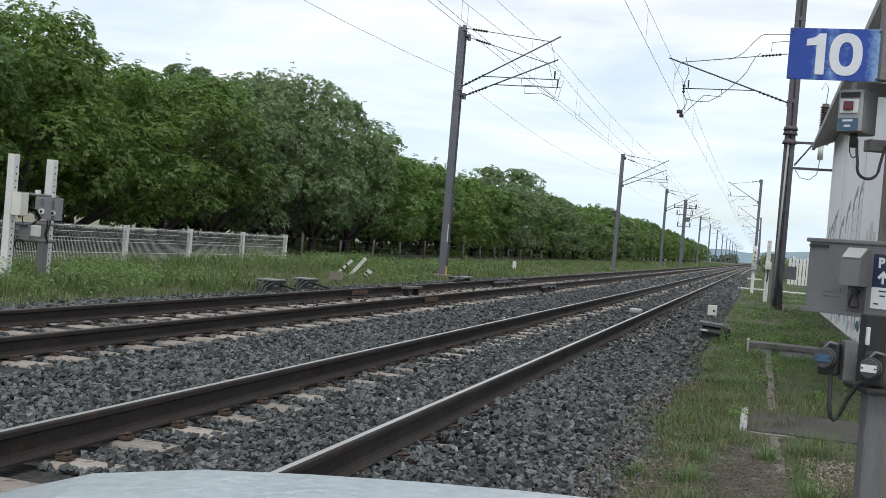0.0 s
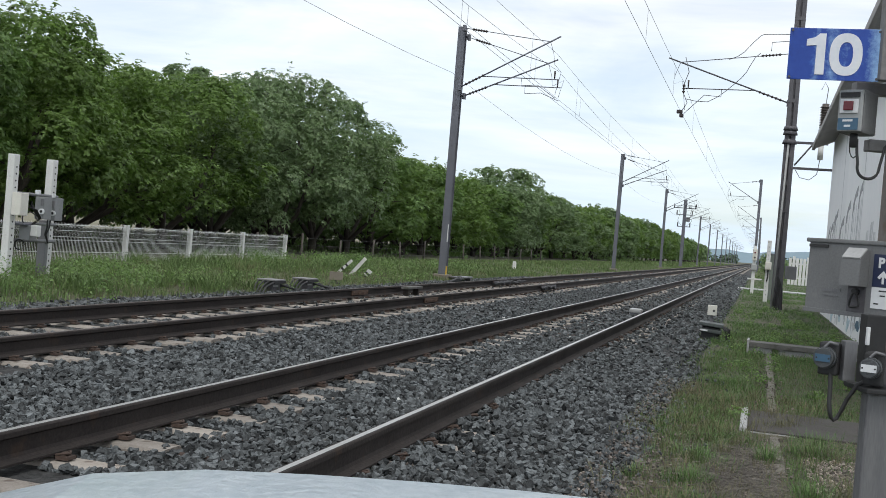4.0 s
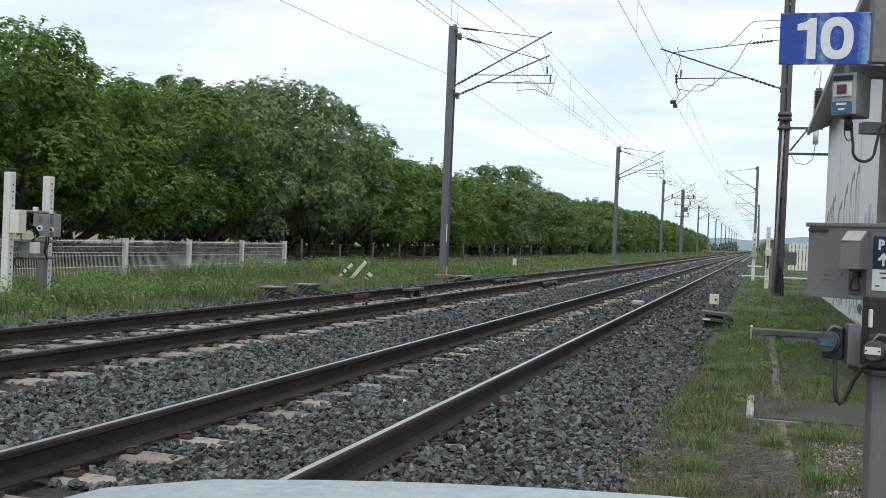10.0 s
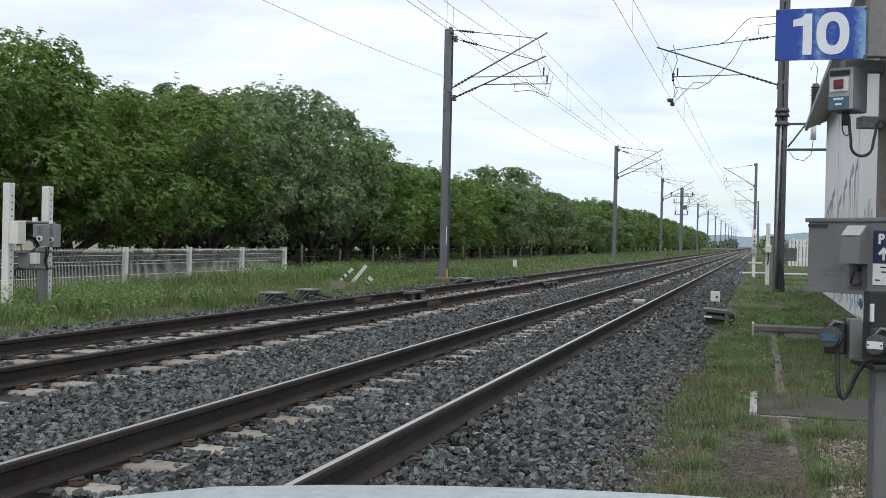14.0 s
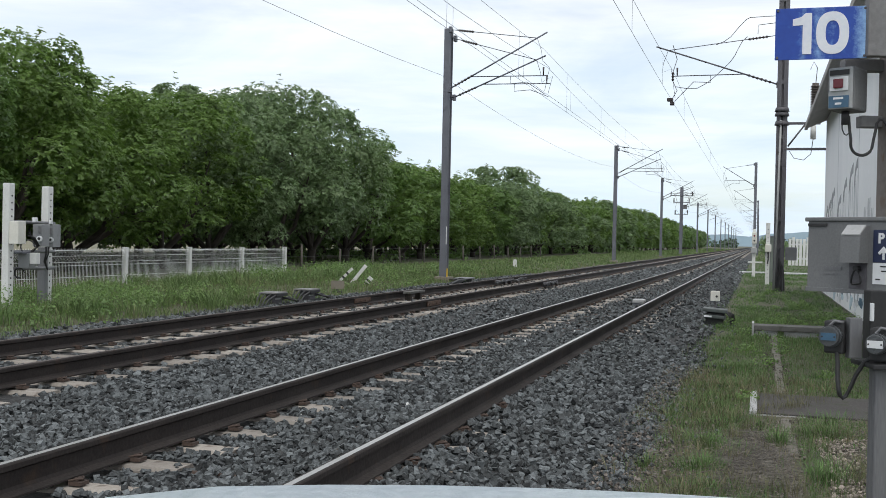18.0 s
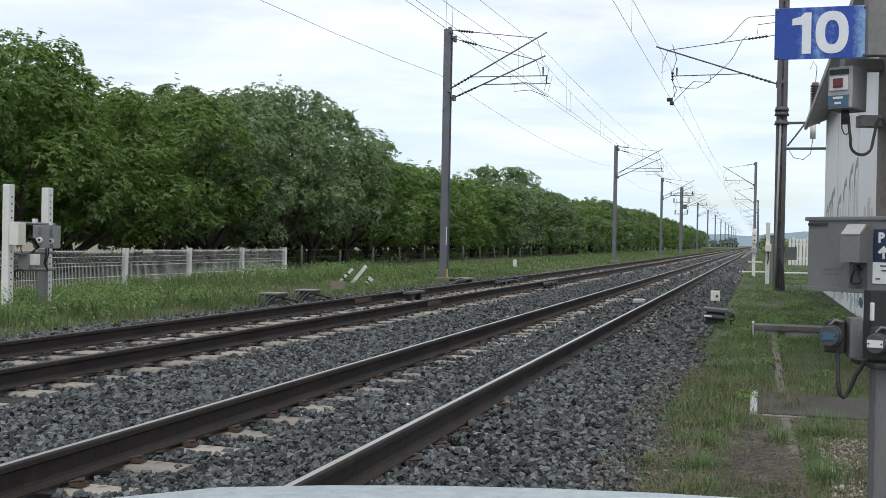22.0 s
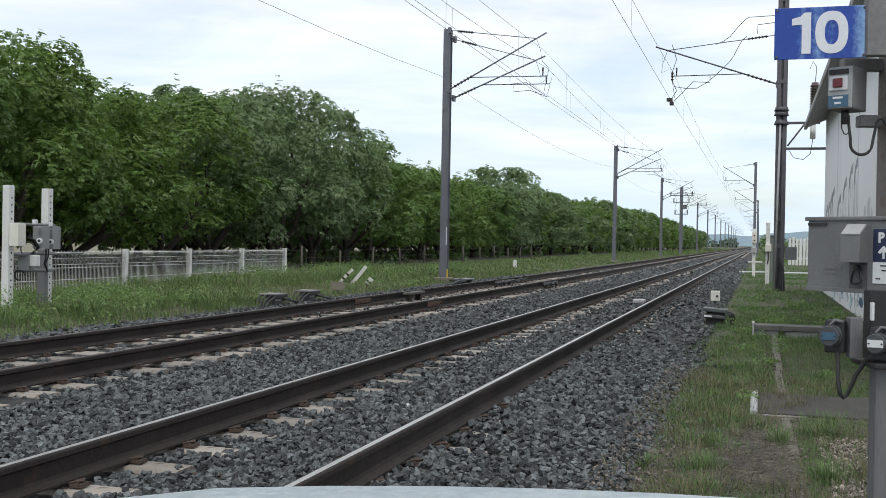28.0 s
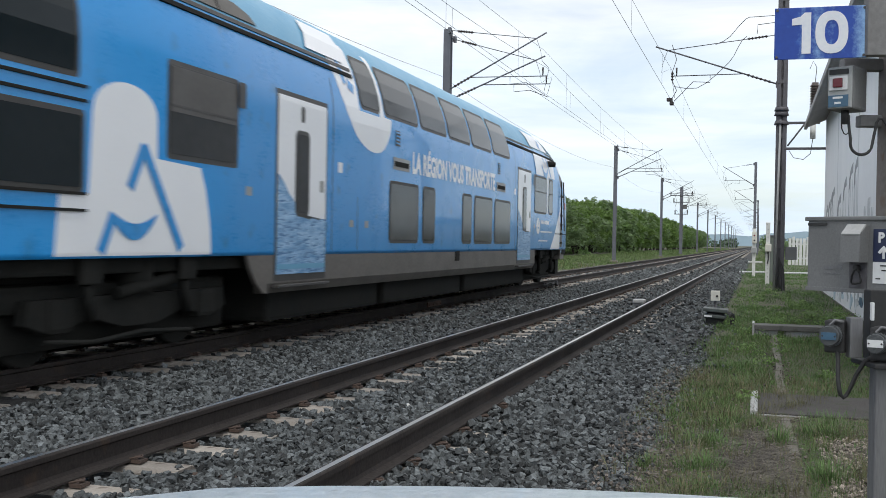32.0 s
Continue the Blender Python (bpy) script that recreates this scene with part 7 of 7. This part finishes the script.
    tube(bm, [m @ Vector((u, -0.02, z)) for u, z in ((0.222, -0.070), (0.213, -0.080), (0.206, -0.100), (0.204, -0.118), (0.209, -0.124), (0.224, -0.123), (0.240, -0.119), (0.243, -0.112), (0.239, -0.096), (0.232, -0.080), (0.224, -0.070))], 0.0042, n=6)
    cyl(bm, m @ Vector((0.222, 0.0, -0.068)), m @ Vector((0.222, -0.026, -0.068)), 0.009, n=10)
    part("handle", bm, M_BLACK, tb, "black stirrup handle")
    part("name_strip", face_patch(X, Y, T, 0.075, 0.15, -0.078, -0.066, 0.0, 0.002), M_POST, tb)
    part("name_strip", face_patch(X, Y, T, 0.075, 0.14, -0.094, -0.090, 0.0, 0.002), M_POST, tb)
    part("navy_sticker", face_patch(X, Y, T, 0.276, 0.42, -0.046, 0.064, 0.001, 0.002), M_NAVY, tb, "navy blue sticker with white mark")
    part("white_sticker", face_patch(X, Y, T, 0.276, 0.42, -0.120, -0.048, 0.001, 0.002), M_LABEL, tb, "white sticker with small dark writing")
    for u0, u1, z in ((0.305, 0.335, -0.062), (0.31, 0.33, -0.078), (0.288, 0.306, -0.106)):
        part("text_bar", face_patch(X, Y, T, u0, u1, z, z + 0.0045, 0.003, 0.001), M_BLACK, tb)
    for body, z, size in (("P", 0.020, 0.046),):
        bm = text_mesh(body, size, 0.0005, 0.002)
        bmesh.ops.transform(bm, matrix=m @ Matrix.Translation((0.296, -0.0045, z)) @ pose(0, 0, 0, 90), verts=bm.verts[:])
        part("letter", bm, M_LABEL, tb)
    bm = prism(bmesh.new(), [(0.318, 0.008), (0.296, -0.014), (0.304, -0.020), (0.314, -0.011), (0.314, -0.036), (0.322, -0.036), (0.322, -0.011), (0.332, -0.020), (0.340, -0.014)], -0.0055, -0.0035, "y")
    bmesh.ops.transform(bm, matrix=m, verts=bm.verts[:])
    part("arrow", bm, M_LABEL, tb, "white arrow")
    # two round sockets and the plate that holds them
    part("socket_panel", box(bmesh.new(), 1.333, 1.375, 3.50, 3.54, -0.36, -0.228, 0.004), M_POST, e)
    for x, y, z, r, material, label in ((1.288, 3.535, -0.290, 0.036, M_BLUE_LABEL, "blue"), (1.402, 3.44, -0.304, 0.034, M_LABEL, "white")):
        way = Vector((-0.55, -0.8, 0.0)).normalized()
        c = Vector((x, y, z))
        bm = bmesh.new()
        cyl(bm, c, c + way * 0.03, r, n=20)
        cyl(bm, c + way * 0.03, c + way * 0.045, r * 0.93, r * 0.86, n=20)
        s = part("socket", bm, M_SOCKET, e, f"round dark cable socket with a {label} label")
        bm = turned_box(x - 0.024, y + 0.012, z - 0.058, z + 0.050, 0.065, 0.075, 35, 0.008)
        part("socket_body", bm, M_BLACK, s)
        bm = box(bmesh.new(), -0.024, 0.024, -0.002, 0.0, -0.012, 0.012, 0.0)
        bmesh.ops.transform(bm, matrix=Matrix.Translation(c + way * 0.0465) @ pose(0, 0, 0, 0, 0, -34.5), verts=bm.verts[:])
        part("label_plate", bm, material, s, f"{label} label plate")
        bm = bmesh.new()
        tube(bm, [c + Vector((-0.012, -0.01, 0.033)), c + Vector((0.0, -0.02, 0.052)), c + Vector((0.026, -0.02, 0.046)), c + Vector((0.034, 0.0, 0.030))], 0.0055, n=6)
        part("bail", bm, M_POST, s, "grey locking bail")
        for k in (-1, 1):
            part("screw", cyl(bmesh.new(), c + way * 0.048 + Vector((0.8, -0.55, 0)) * 0.02 * k, c + way * 0.05 + Vector((0.8, -0.55, 0)) * 0.02 * k, 0.003, n=8), M_BLACK, s)
    part("hose", tube(bmesh.new(), [(1.303, 3.53, -0.335), (1.303, 3.52, -0.38), (1.300, 3.51, -0.43), (1.301, 3.5, -0.463), (1.306, 3.5, -0.483), (1.314, 3.5, -0.490), (1.324, 3.5, -0.483), (1.339, 3.5, -0.455), (1.353, 3.5, -0.42), (1.365, 3.49, -0.392), (1.378, 3.48, -0.366), (1.392, 3.46, -0.350), (1.41, 3.45, -0.344)], 0.0075, n=8), M_BLACK, e, "black hanging cable")
    part("conduit", box(bmesh.new(), 1.417, 1.428, 3.54, 3.555, -0.24, -0.18, 0.003), M_LABEL, e, "pale conduit strip")
    part("conduit", box(bmesh.new(), 1.421, 1.49, 3.56, 3.62, -0.37, -0.14, 0.004), M_BLACK, e, "black cable duct")
    return e


def make_number_sign():
    m = CONTROL @ pose(1.110, 3.645, 0, 0, 0, -16.4)
    e = empty("number_sign", m, "blue enamel plate with a white number ten, chipped at one edge", "sign")
    w, z0, z1 = 0.292, 0.631, 0.805
    part("plate", box(bmesh.new(), 0, w, 0, 0.004, z0, z1, 0.0015), M_BLUE_SIGN, e)
    one = [(0.088, 0.018), (0.117, 0.018), (0.117, 0.156), (0.096, 0.156), (0.083, 0.143), (0.056, 0.136), (0.056, 0.114), (0.088, 0.116)]
    bm = prism(bmesh.new(), [(x, z0 + z) for x, z in one], -0.0025, -0.0005, "y")
    part("digit", bm, M_SIGN_WHITE, e, "white digit one")
    bm = bmesh.new()
    n, cx, cz = 40, 0.183, z0 + 0.0875
    rings = []
    for rx, rz, p, y in ((0.052, 0.071, 0.85, -0.0025), (0.022, 0.041, 0.85, -0.0025), (0.052, 0.071, 0.85, -0.0005), (0.022, 0.041, 0.85, -0.0005)):
        ring = []
        for k in range(n):
            a = k * math.tau / n
            c, d = math.cos(a), math.sin(a)
            ring.append(bm.verts.new((cx + rx * math.copysign(abs(c) ** p, c), y, cz + rz * math.copysign(abs(d) ** p, d))))
        rings.append(ring)
    for k in range(n):
        j = (k + 1) % n
        bm.faces.new((rings[0][k], rings[0][j], rings[1][j], rings[1][k]))
        bm.faces.new((rings[0][k], rings[2][k], rings[2][j], rings[0][j]))
        bm.faces.new((rings[1][k], rings[1][j], rings[3][j], rings[3][k]))
    bmesh.ops.recalc_face_normals(bm, faces=bm.faces[:])
    part("digit", bm, M_SIGN_WHITE, e, "white digit zero")
    for x in (0.008, w - 0.008):
        for z in (z0 + 0.008, z1 - 0.008):
            part("screw", cyl(bmesh.new(), (x, 0, z), (x, -0.004, z), 0.0045, n=8), M_STEEL_DARK, e)
    part("bracket", box(bmesh.new(), w - 0.04, w + 0.03, 0.005, 0.02, z0 + 0.03, z1 - 0.03, 0.002), M_STEEL_DARK, e)


make_control_post()
make_number_sign()
make_left_equipment()
make_track_items()

# ---- plants, loose stones, distance ----
make_trees()
make_car()
make_distance()
stones("ballast_stones", 64000, -5.6, -0.62, 4.8, 15, 0.049, 1, M_BALLAST, "angular dark grey ballast stones", keep=clear_of_blocks)
stones("ballast_stones", 66000, -9.35, -0.70, 7.6, 46, 0.066, 2, M_BALLAST, "angular dark grey ballast stones", keep=clear_of_blocks)


def right_side(x, y, r):
    p = np.array([noise.noise(Vector((a * 0.8, b * 0.45, 2.0))) for a, b in zip(x, y)])
    q = np.array([noise.noise(Vector((a * 2.6, b * 1.5, 5.0))) for a, b in zip(x, y)])
    ok = r.uniform(0, 1, len(x)) < np.clip((x + 0.98 + 0.30 * p) / 0.62, 0, 1)
    ok &= p + 0.7 * q + r.uniform(-0.3, 0.3, len(x)) > -0.45 + 0.08 * np.clip((10.5 - y) / 4, 0, 1)
    # the kerb strip, a bare patch and tan grit by the post
    ok &= ~((x > 0.19) & (x < 0.31) & (y < 19) & (r.uniform(0, 1, len(x)) < 0.93))
    ok &= ~(((x + 0.0) / 0.19) ** 2 + ((y - 7.6) / 1.1) ** 2 < r.uniform(0.6, 1.15, len(x)))
    ok &= ~((x > 0.50) & (y < 8.6) & (r.uniform(0, 1, len(x)) < 0.75))
    ok &= ~((x > -0.05) & (x < 1.4) & (y > 9.6) & (y < 11.05))
    return ok


def tufts(name, spots, w, seed, material, label):
    """Clumps of long arching blades: each spot has x, y, radius, height and a count."""
    r = np.random.default_rng(seed)
    x, y, h, d = [], [], [], []
    for cx, cy, rad, high, n in spots:
        a, q = r.uniform(0, math.tau, n), rad * r.uniform(0, 1, n) ** 0.7
        x.append(cx + np.cos(a) * q), y.append(cy + np.sin(a) * q * 1.5)
        h.append(high * r.uniform(0.45, 1.1, n)), d.append(a + r.normal(0, 0.7, n))
    x, y, h, d = (np.concatenate(v) for v in (x, y, h, d))
    n = len(x)
    z = np.array([max(ground_z(a, b), bed_z(a)) for a, b in zip(x, y)]) - 0.01
    out, ww = h * r.uniform(0.15, 0.8, n), w * r.uniform(0.6, 1.3, n)
    dx, dy = np.cos(d), np.sin(d)
    rows = []
    for t, k in ((0.0, 1.0), (0.45, 0.9), (0.8, 0.6)):
        for s in (-1, 1):
            rows.append(np.stack([x + dx * out * t * t - s * dy * ww * k, y + dy * out * t * t + s * dx * ww * k, z + h * (t * 1.15 - 0.2 * t * t)], -1))
    rows.append(np.stack([x + dx * out, y + dy * out, z + h * 0.93], -1))
    V = np.stack(rows, 1).reshape(-1, 3)
    F = []
    for k in range(0, n * 7, 7):
        F += [(k, k + 1, k + 3, k + 2), (k + 2, k + 3, k + 5, k + 4), (k + 4, k + 5, k + 6)]
    return raw(name, V, F, material, label, "grass", "stuff")


def stalks(name, n, x0, x1, y0, y1, seed, material, label):
    """Dead stalks lying criss-cross on the ground, three-sided."""
    r = np.random.default_rng(seed)
    x, y = r.uniform(x0, x1, n), r.uniform(y0, y1, n)
    z = np.array([max(ground_z(a, b), bed_z(a)) for a, b in zip(x, y)]) + r.uniform(0.004, 0.03, n)
    a, L, w = r.uniform(0, math.tau, n), r.uniform(0.03, 0.11, n), r.uniform(0.0009, 0.0022, n)
    dx, dy, dz = np.cos(a) * L, np.sin(a) * L, r.normal(0, 0.16, n) * L
    nx, ny = -np.sin(a) * w, np.cos(a) * w
    rows = []
    for k in (-0.5, 0.5):
        rows += [np.stack([x + dx * k + nx, y + dy * k + ny, z + dz * k], -1), np.stack([x + dx * k - nx, y + dy * k - ny, z + dz * k], -1), np.stack([x + dx * k, y + dy * k, z + dz * k + w * 1.6], -1)]
    V = np.stack(rows, 1).reshape(-1, 3)
    F = [f for k in range(0, n * 6, 6) for f in ((k, k + 3, k + 5, k + 2), (k + 2, k + 5, k + 4, k + 1))]
    return raw(name, V, F, material, label, "dead grass", "stuff")


def stray(x, y):
    """Stones thin out into the grass."""
    return np.abs(np.sin(x * 71.3 + y * 137.7)) > (x + 0.85) / 0.65


def off_slab(x, y):
    return ~((x > -0.1) & (y > 9.5) & (y < 11.1))


def left_side(x, y, r):
    p = np.array([noise.noise(Vector((a * 0.5, b * 0.3, 9.0))) for a, b in zip(x, y)])
    return (x < -9.72 + 0.35 * p) & (p + r.uniform(-0.6, 0.6, len(x)) > -0.5)


blades("verge_grass", 150000, -1.4, 2.4, 5.6, 24, 0.055, 0.0021, 21, M_GRASS_SHORT, "green verge grass with dry tufts", right_side)
blades("verge_grass", 26000, -1.5, 2.6, 5.0, 24, 0.10, 0.0017, 22, M_GRASS_DRY, "dry straw-coloured grass", right_side)
blades("verge_grass", 55000, -1.0, 5.0, 17, 60, 0.065, 0.006, 23, M_GRASS_SHORT, "green verge grass", right_side)
blades("verge_grass", 14000, -1.0, 8.0, 50, 110, 0.10, 0.014, 29, M_GRASS_SHORT, "green verge grass", right_side)
stones("verge_gravel", 9000, 0.42, 1.3, 5.5, 9.0, 0.017, 9, M_GRAVEL, "brown gravel and grit in the verge", up=0.04)
stones("ballast_stones", 900, -0.85, -0.2, 5, 24, 0.038, 8, M_BALLAST, "dark stray ballast stones at the verge's edge", up=0.04, keep=stray)
blades("verge_grass", 1500, -0.25, 0.30, 5.5, 9.0, 0.06, 0.0016, 28, M_GRASS_DRY, "dry straw-coloured grass", None)
stones("verge_gravel", 1500, 0.12, 0.38, 5, 19, 0.022, 6, M_GRAVEL, "brown gravel and grit in the verge", up=0.035, keep=off_slab)
stones("verge_gravel", 9000, -0.26, 0.24, 6.2, 9.2, 0.015, 15, M_GRAVEL, "brown gravel and grit in the verge", up=0.03)
blades("verge_grass", 9000, -1.0, -0.25, 5.5, 13, 0.060, 0.0017, 31, M_GRASS_DRY, "dry straw-coloured grass", None)
stones("verge_gravel", 2600, -0.98, -0.35, 5.3, 13, 0.024, 39, M_GRAVEL, "brown gravel and grit at the ballast edge", up=0.03)
stones("ballast_stones", 9000, -9.95, -9.2, 10, 46, 0.075, 17, M_BALLAST, "dark stray ballast stones below the bank", up=0.02)
stones("white_stones", 30, -5.5, -1.6, 7.5, 19, 0.034, 14, M_WHITE, "a few pale stone chips among the ballast", up=0.03, keep=clear_of_blocks)
stones("far_ballast", 11000, -9.3, -0.75, 42, 120, 0.15, 3, M_BALLAST, "dark grey ballast along the distant tracks", keep=clear_of_blocks)
stones("verge_gravel", 2500, -0.65, 2.2, 5, 12, 0.024, 5, M_GRAVEL, "brown gravel and grit in the verge", up=0.04, keep=off_slab)
stalks("dead_stalks", 3200, -0.24, 0.24, 6.3, 8.7, 61, M_STRAW, "grey dead grass stalks on bare soil")
stalks("dead_stalks", 3000, -0.75, 1.1, 5.9, 9.6, 62, M_STRAW, "scattered dead grass stalks in the verge")
stones("verge_pebbles", 3800, 0.44, 0.95, 5.6, 8.5, 0.024, 63, M_PEBBLE, "pale beige pebbles at the verge", up=0.055)
rnd = random.Random(33)
clumps = [(-0.32, 7.15, 0.10, 0.17, 260), (-0.34, 8.0, 0.12, 0.20, 320), (0.17, 8.25, 0.06, 0.22, 200), (0.45, 7.0, 0.10, 0.22, 260), (0.50, 8.7, 0.13, 0.20, 300), (-0.32, 13.3, 0.28, 0.16, 600), (-0.28, 8.9, 0.12, 0.15, 200), (-0.52, 10.1, 0.2, 0.14, 260), (0.62, 9.4, 0.2, 0.16, 260)]
clumps += [(rnd.uniform(-0.75, 2.0), y, rnd.uniform(0.06, 0.2), rnd.uniform(0.09, 0.19), rnd.randrange(60, 150)) for y in [11.2 + 0.16 * k for k in range(95)]]
clumps += [(rnd.uniform(-0.7, -0.15), rnd.uniform(6.0, 11.5), rnd.uniform(0.05, 0.14), rnd.uniform(0.07, 0.15), rnd.randrange(40, 110)) for k in range(46)]
tufts("verge_grass", [(a, b, r * 1.5, h * 0.75, int(n * 0.75)) for a, b, r, h, n in clumps], 0.0019, 34, M_GRASS_SHORT, "long fresh green grass tufts in the verge")
clumps = [(rnd.uniform(-0.85, 0.9), rnd.uniform(5.8, 12.0), rnd.uniform(0.06, 0.24), rnd.uniform(0.08, 0.20), rnd.randrange(30, 80)) for k in range(70)]
tufts("verge_grass", clumps, 0.0016, 35, M_GRASS_DRY, "dry straw-coloured grass tufts")
clumps = [(rnd.uniform(-15.3, -9.9) if not 24 < y < 32.5 else rnd.uniform(-15.3, -12.6), y, rnd.uniform(0.15, 0.45), rnd.uniform(0.18, 0.42), rnd.randrange(60, 140)) for y in [13 + 0.14 * k for k in range(230)]]
tufts("bank_grass", clumps, 0.005, 36, M_GRASS_BANK, "tall arching green grass tufts on the bank")
rng = np.random.default_rng(12)
spots = [(rng.uniform(-14.5, -9.7), rng.uniform(13, 34)) for _ in range(110)] + [(rng.uniform(-14.2, -10.6), rng.uniform(14.0, 20.5)) for _ in range(150)] + [(rng.uniform(-13.4, -11.6), rng.uniform(31, 46)) for _ in range(90)]
V, F = leaf_cloud([(x, y, ground_z(x, y) + 0.08) for x, y in spots], [(0.32, 0.32, 0.15) if k < 110 else (rng.uniform(0.2, 0.42), rng.uniform(0.2, 0.42), rng.uniform(0.18, 0.46)) for k, p in enumerate(spots)], [75] * len(spots), 0.06, rng)
raw("weeds", V, F, M_LEAF, "low broad-leaved green weeds on the bank", "weeds", "stuff")
spots = [(rng.uniform(-17.4, -14.2), rng.uniform(30, 44)) for _ in range(90)]
V, F = leaf_cloud([(x, y, ground_z(x, y) + 0.12) for x, y in spots], [(rng.uniform(0.25, 0.5), rng.uniform(0.25, 0.5), rng.uniform(0.15, 0.42)) for p in spots], [80] * len(spots), 0.08, rng)
raw("weeds", V, F, M_LEAF, "leafy green weeds before the orchard fence", "weeds", "stuff")
spots = [(rng.uniform(-0.7, 2.2), rng.uniform(6.5, 34)) for _ in range(28)] + [(rng.uniform(-0.55, 1.7), rng.uniform(13.5, 36)) for _ in range(70)]
bushes = [(1.16, 23.0, 0.30), (0.2, 20.6, 0.24), (1.55, 21.8, 0.36), (0.9, 26.0, 0.3)]
V, F = leaf_cloud([(x, y, ground_z(x, y) + 0.05) for x, y in spots] + [(x, y, ground_z(x, y) + 0.3 * r) for x, y, r in bushes], [(0.11, 0.14, 0.06)] * 28 + [(0.14, 0.22, 0.10)] * 70 + [(r, r * 1.3, r * 0.45) for x, y, r in bushes], [90] * 98 + [520] * len(bushes), 0.04, rng)
raw("weeds", V, F, M_LEAF, "low green weeds in the grassy verge", "weeds", "stuff")
blades("bank_grass", 16000, -15, -9.3, 10, 44, 0.20, 0.0032, 27, M_GRASS_DRY, "pale dry grass stalks on the bank", left_side)
blades("bank_grass", 64000, -16.3, -9.2, 10, 48, 0.13, 0.006, 24, M_GRASS_BANK, "tall uneven green grass on the bank", left_side)
blades("bank_grass", 34000, -17.6, -9.2, 44, 150, 0.15, 0.018, 25, M_GRASS_BANK, "tall green grass along the line", left_side)
blades("bank_grass", 15000, -19.0, -9.3, 140, 420, 0.22, 0.07, 37, M_GRASS_BANK, "green grass along the distant line", left_side)
blades("verge_grass", 7000, -1.0, 9.0, 105, 330, 0.14, 0.06, 38, M_GRASS_BANK, "green grass along the distant line", right_side)
blades("orchard_grass", 5000, -40, -17.0, 10, 60, 0.18, 0.02, 26, M_GRASS_BANK, "grass under the orchard trees", None, 1.0)


# ---- what moves ----
def motions():
    """The train runs past at an even speed and enters the view at the end."""
    ts = [0, 4, 8, 12, 16, 20, 24, 28, 30, 31, 31.4, 31.8, 32, 32.5, 33]
    walk(TRAIN, [(t, pose(X2, TRAIN_Y + SPEED * (t - 32), 0)) for t in ts])

    # the wind rocks the nearer crowns a little
    for i, crown in enumerate(SWAYING):
        rows = []
        for k in range(33):
            a = 0.35 * math.sin(k * 1.9 + i * 1.3) + 0.22 * math.sin(k * 3.1 + i)
            b = 0.30 * math.sin(k * 2.3 + i * 0.7) + 0.20 * math.sin(k * 1.3 + i * 2)
            rows.append((k, pose(0, 0, 0, a, b, 0)))
        walk(crown, rows)


motions()
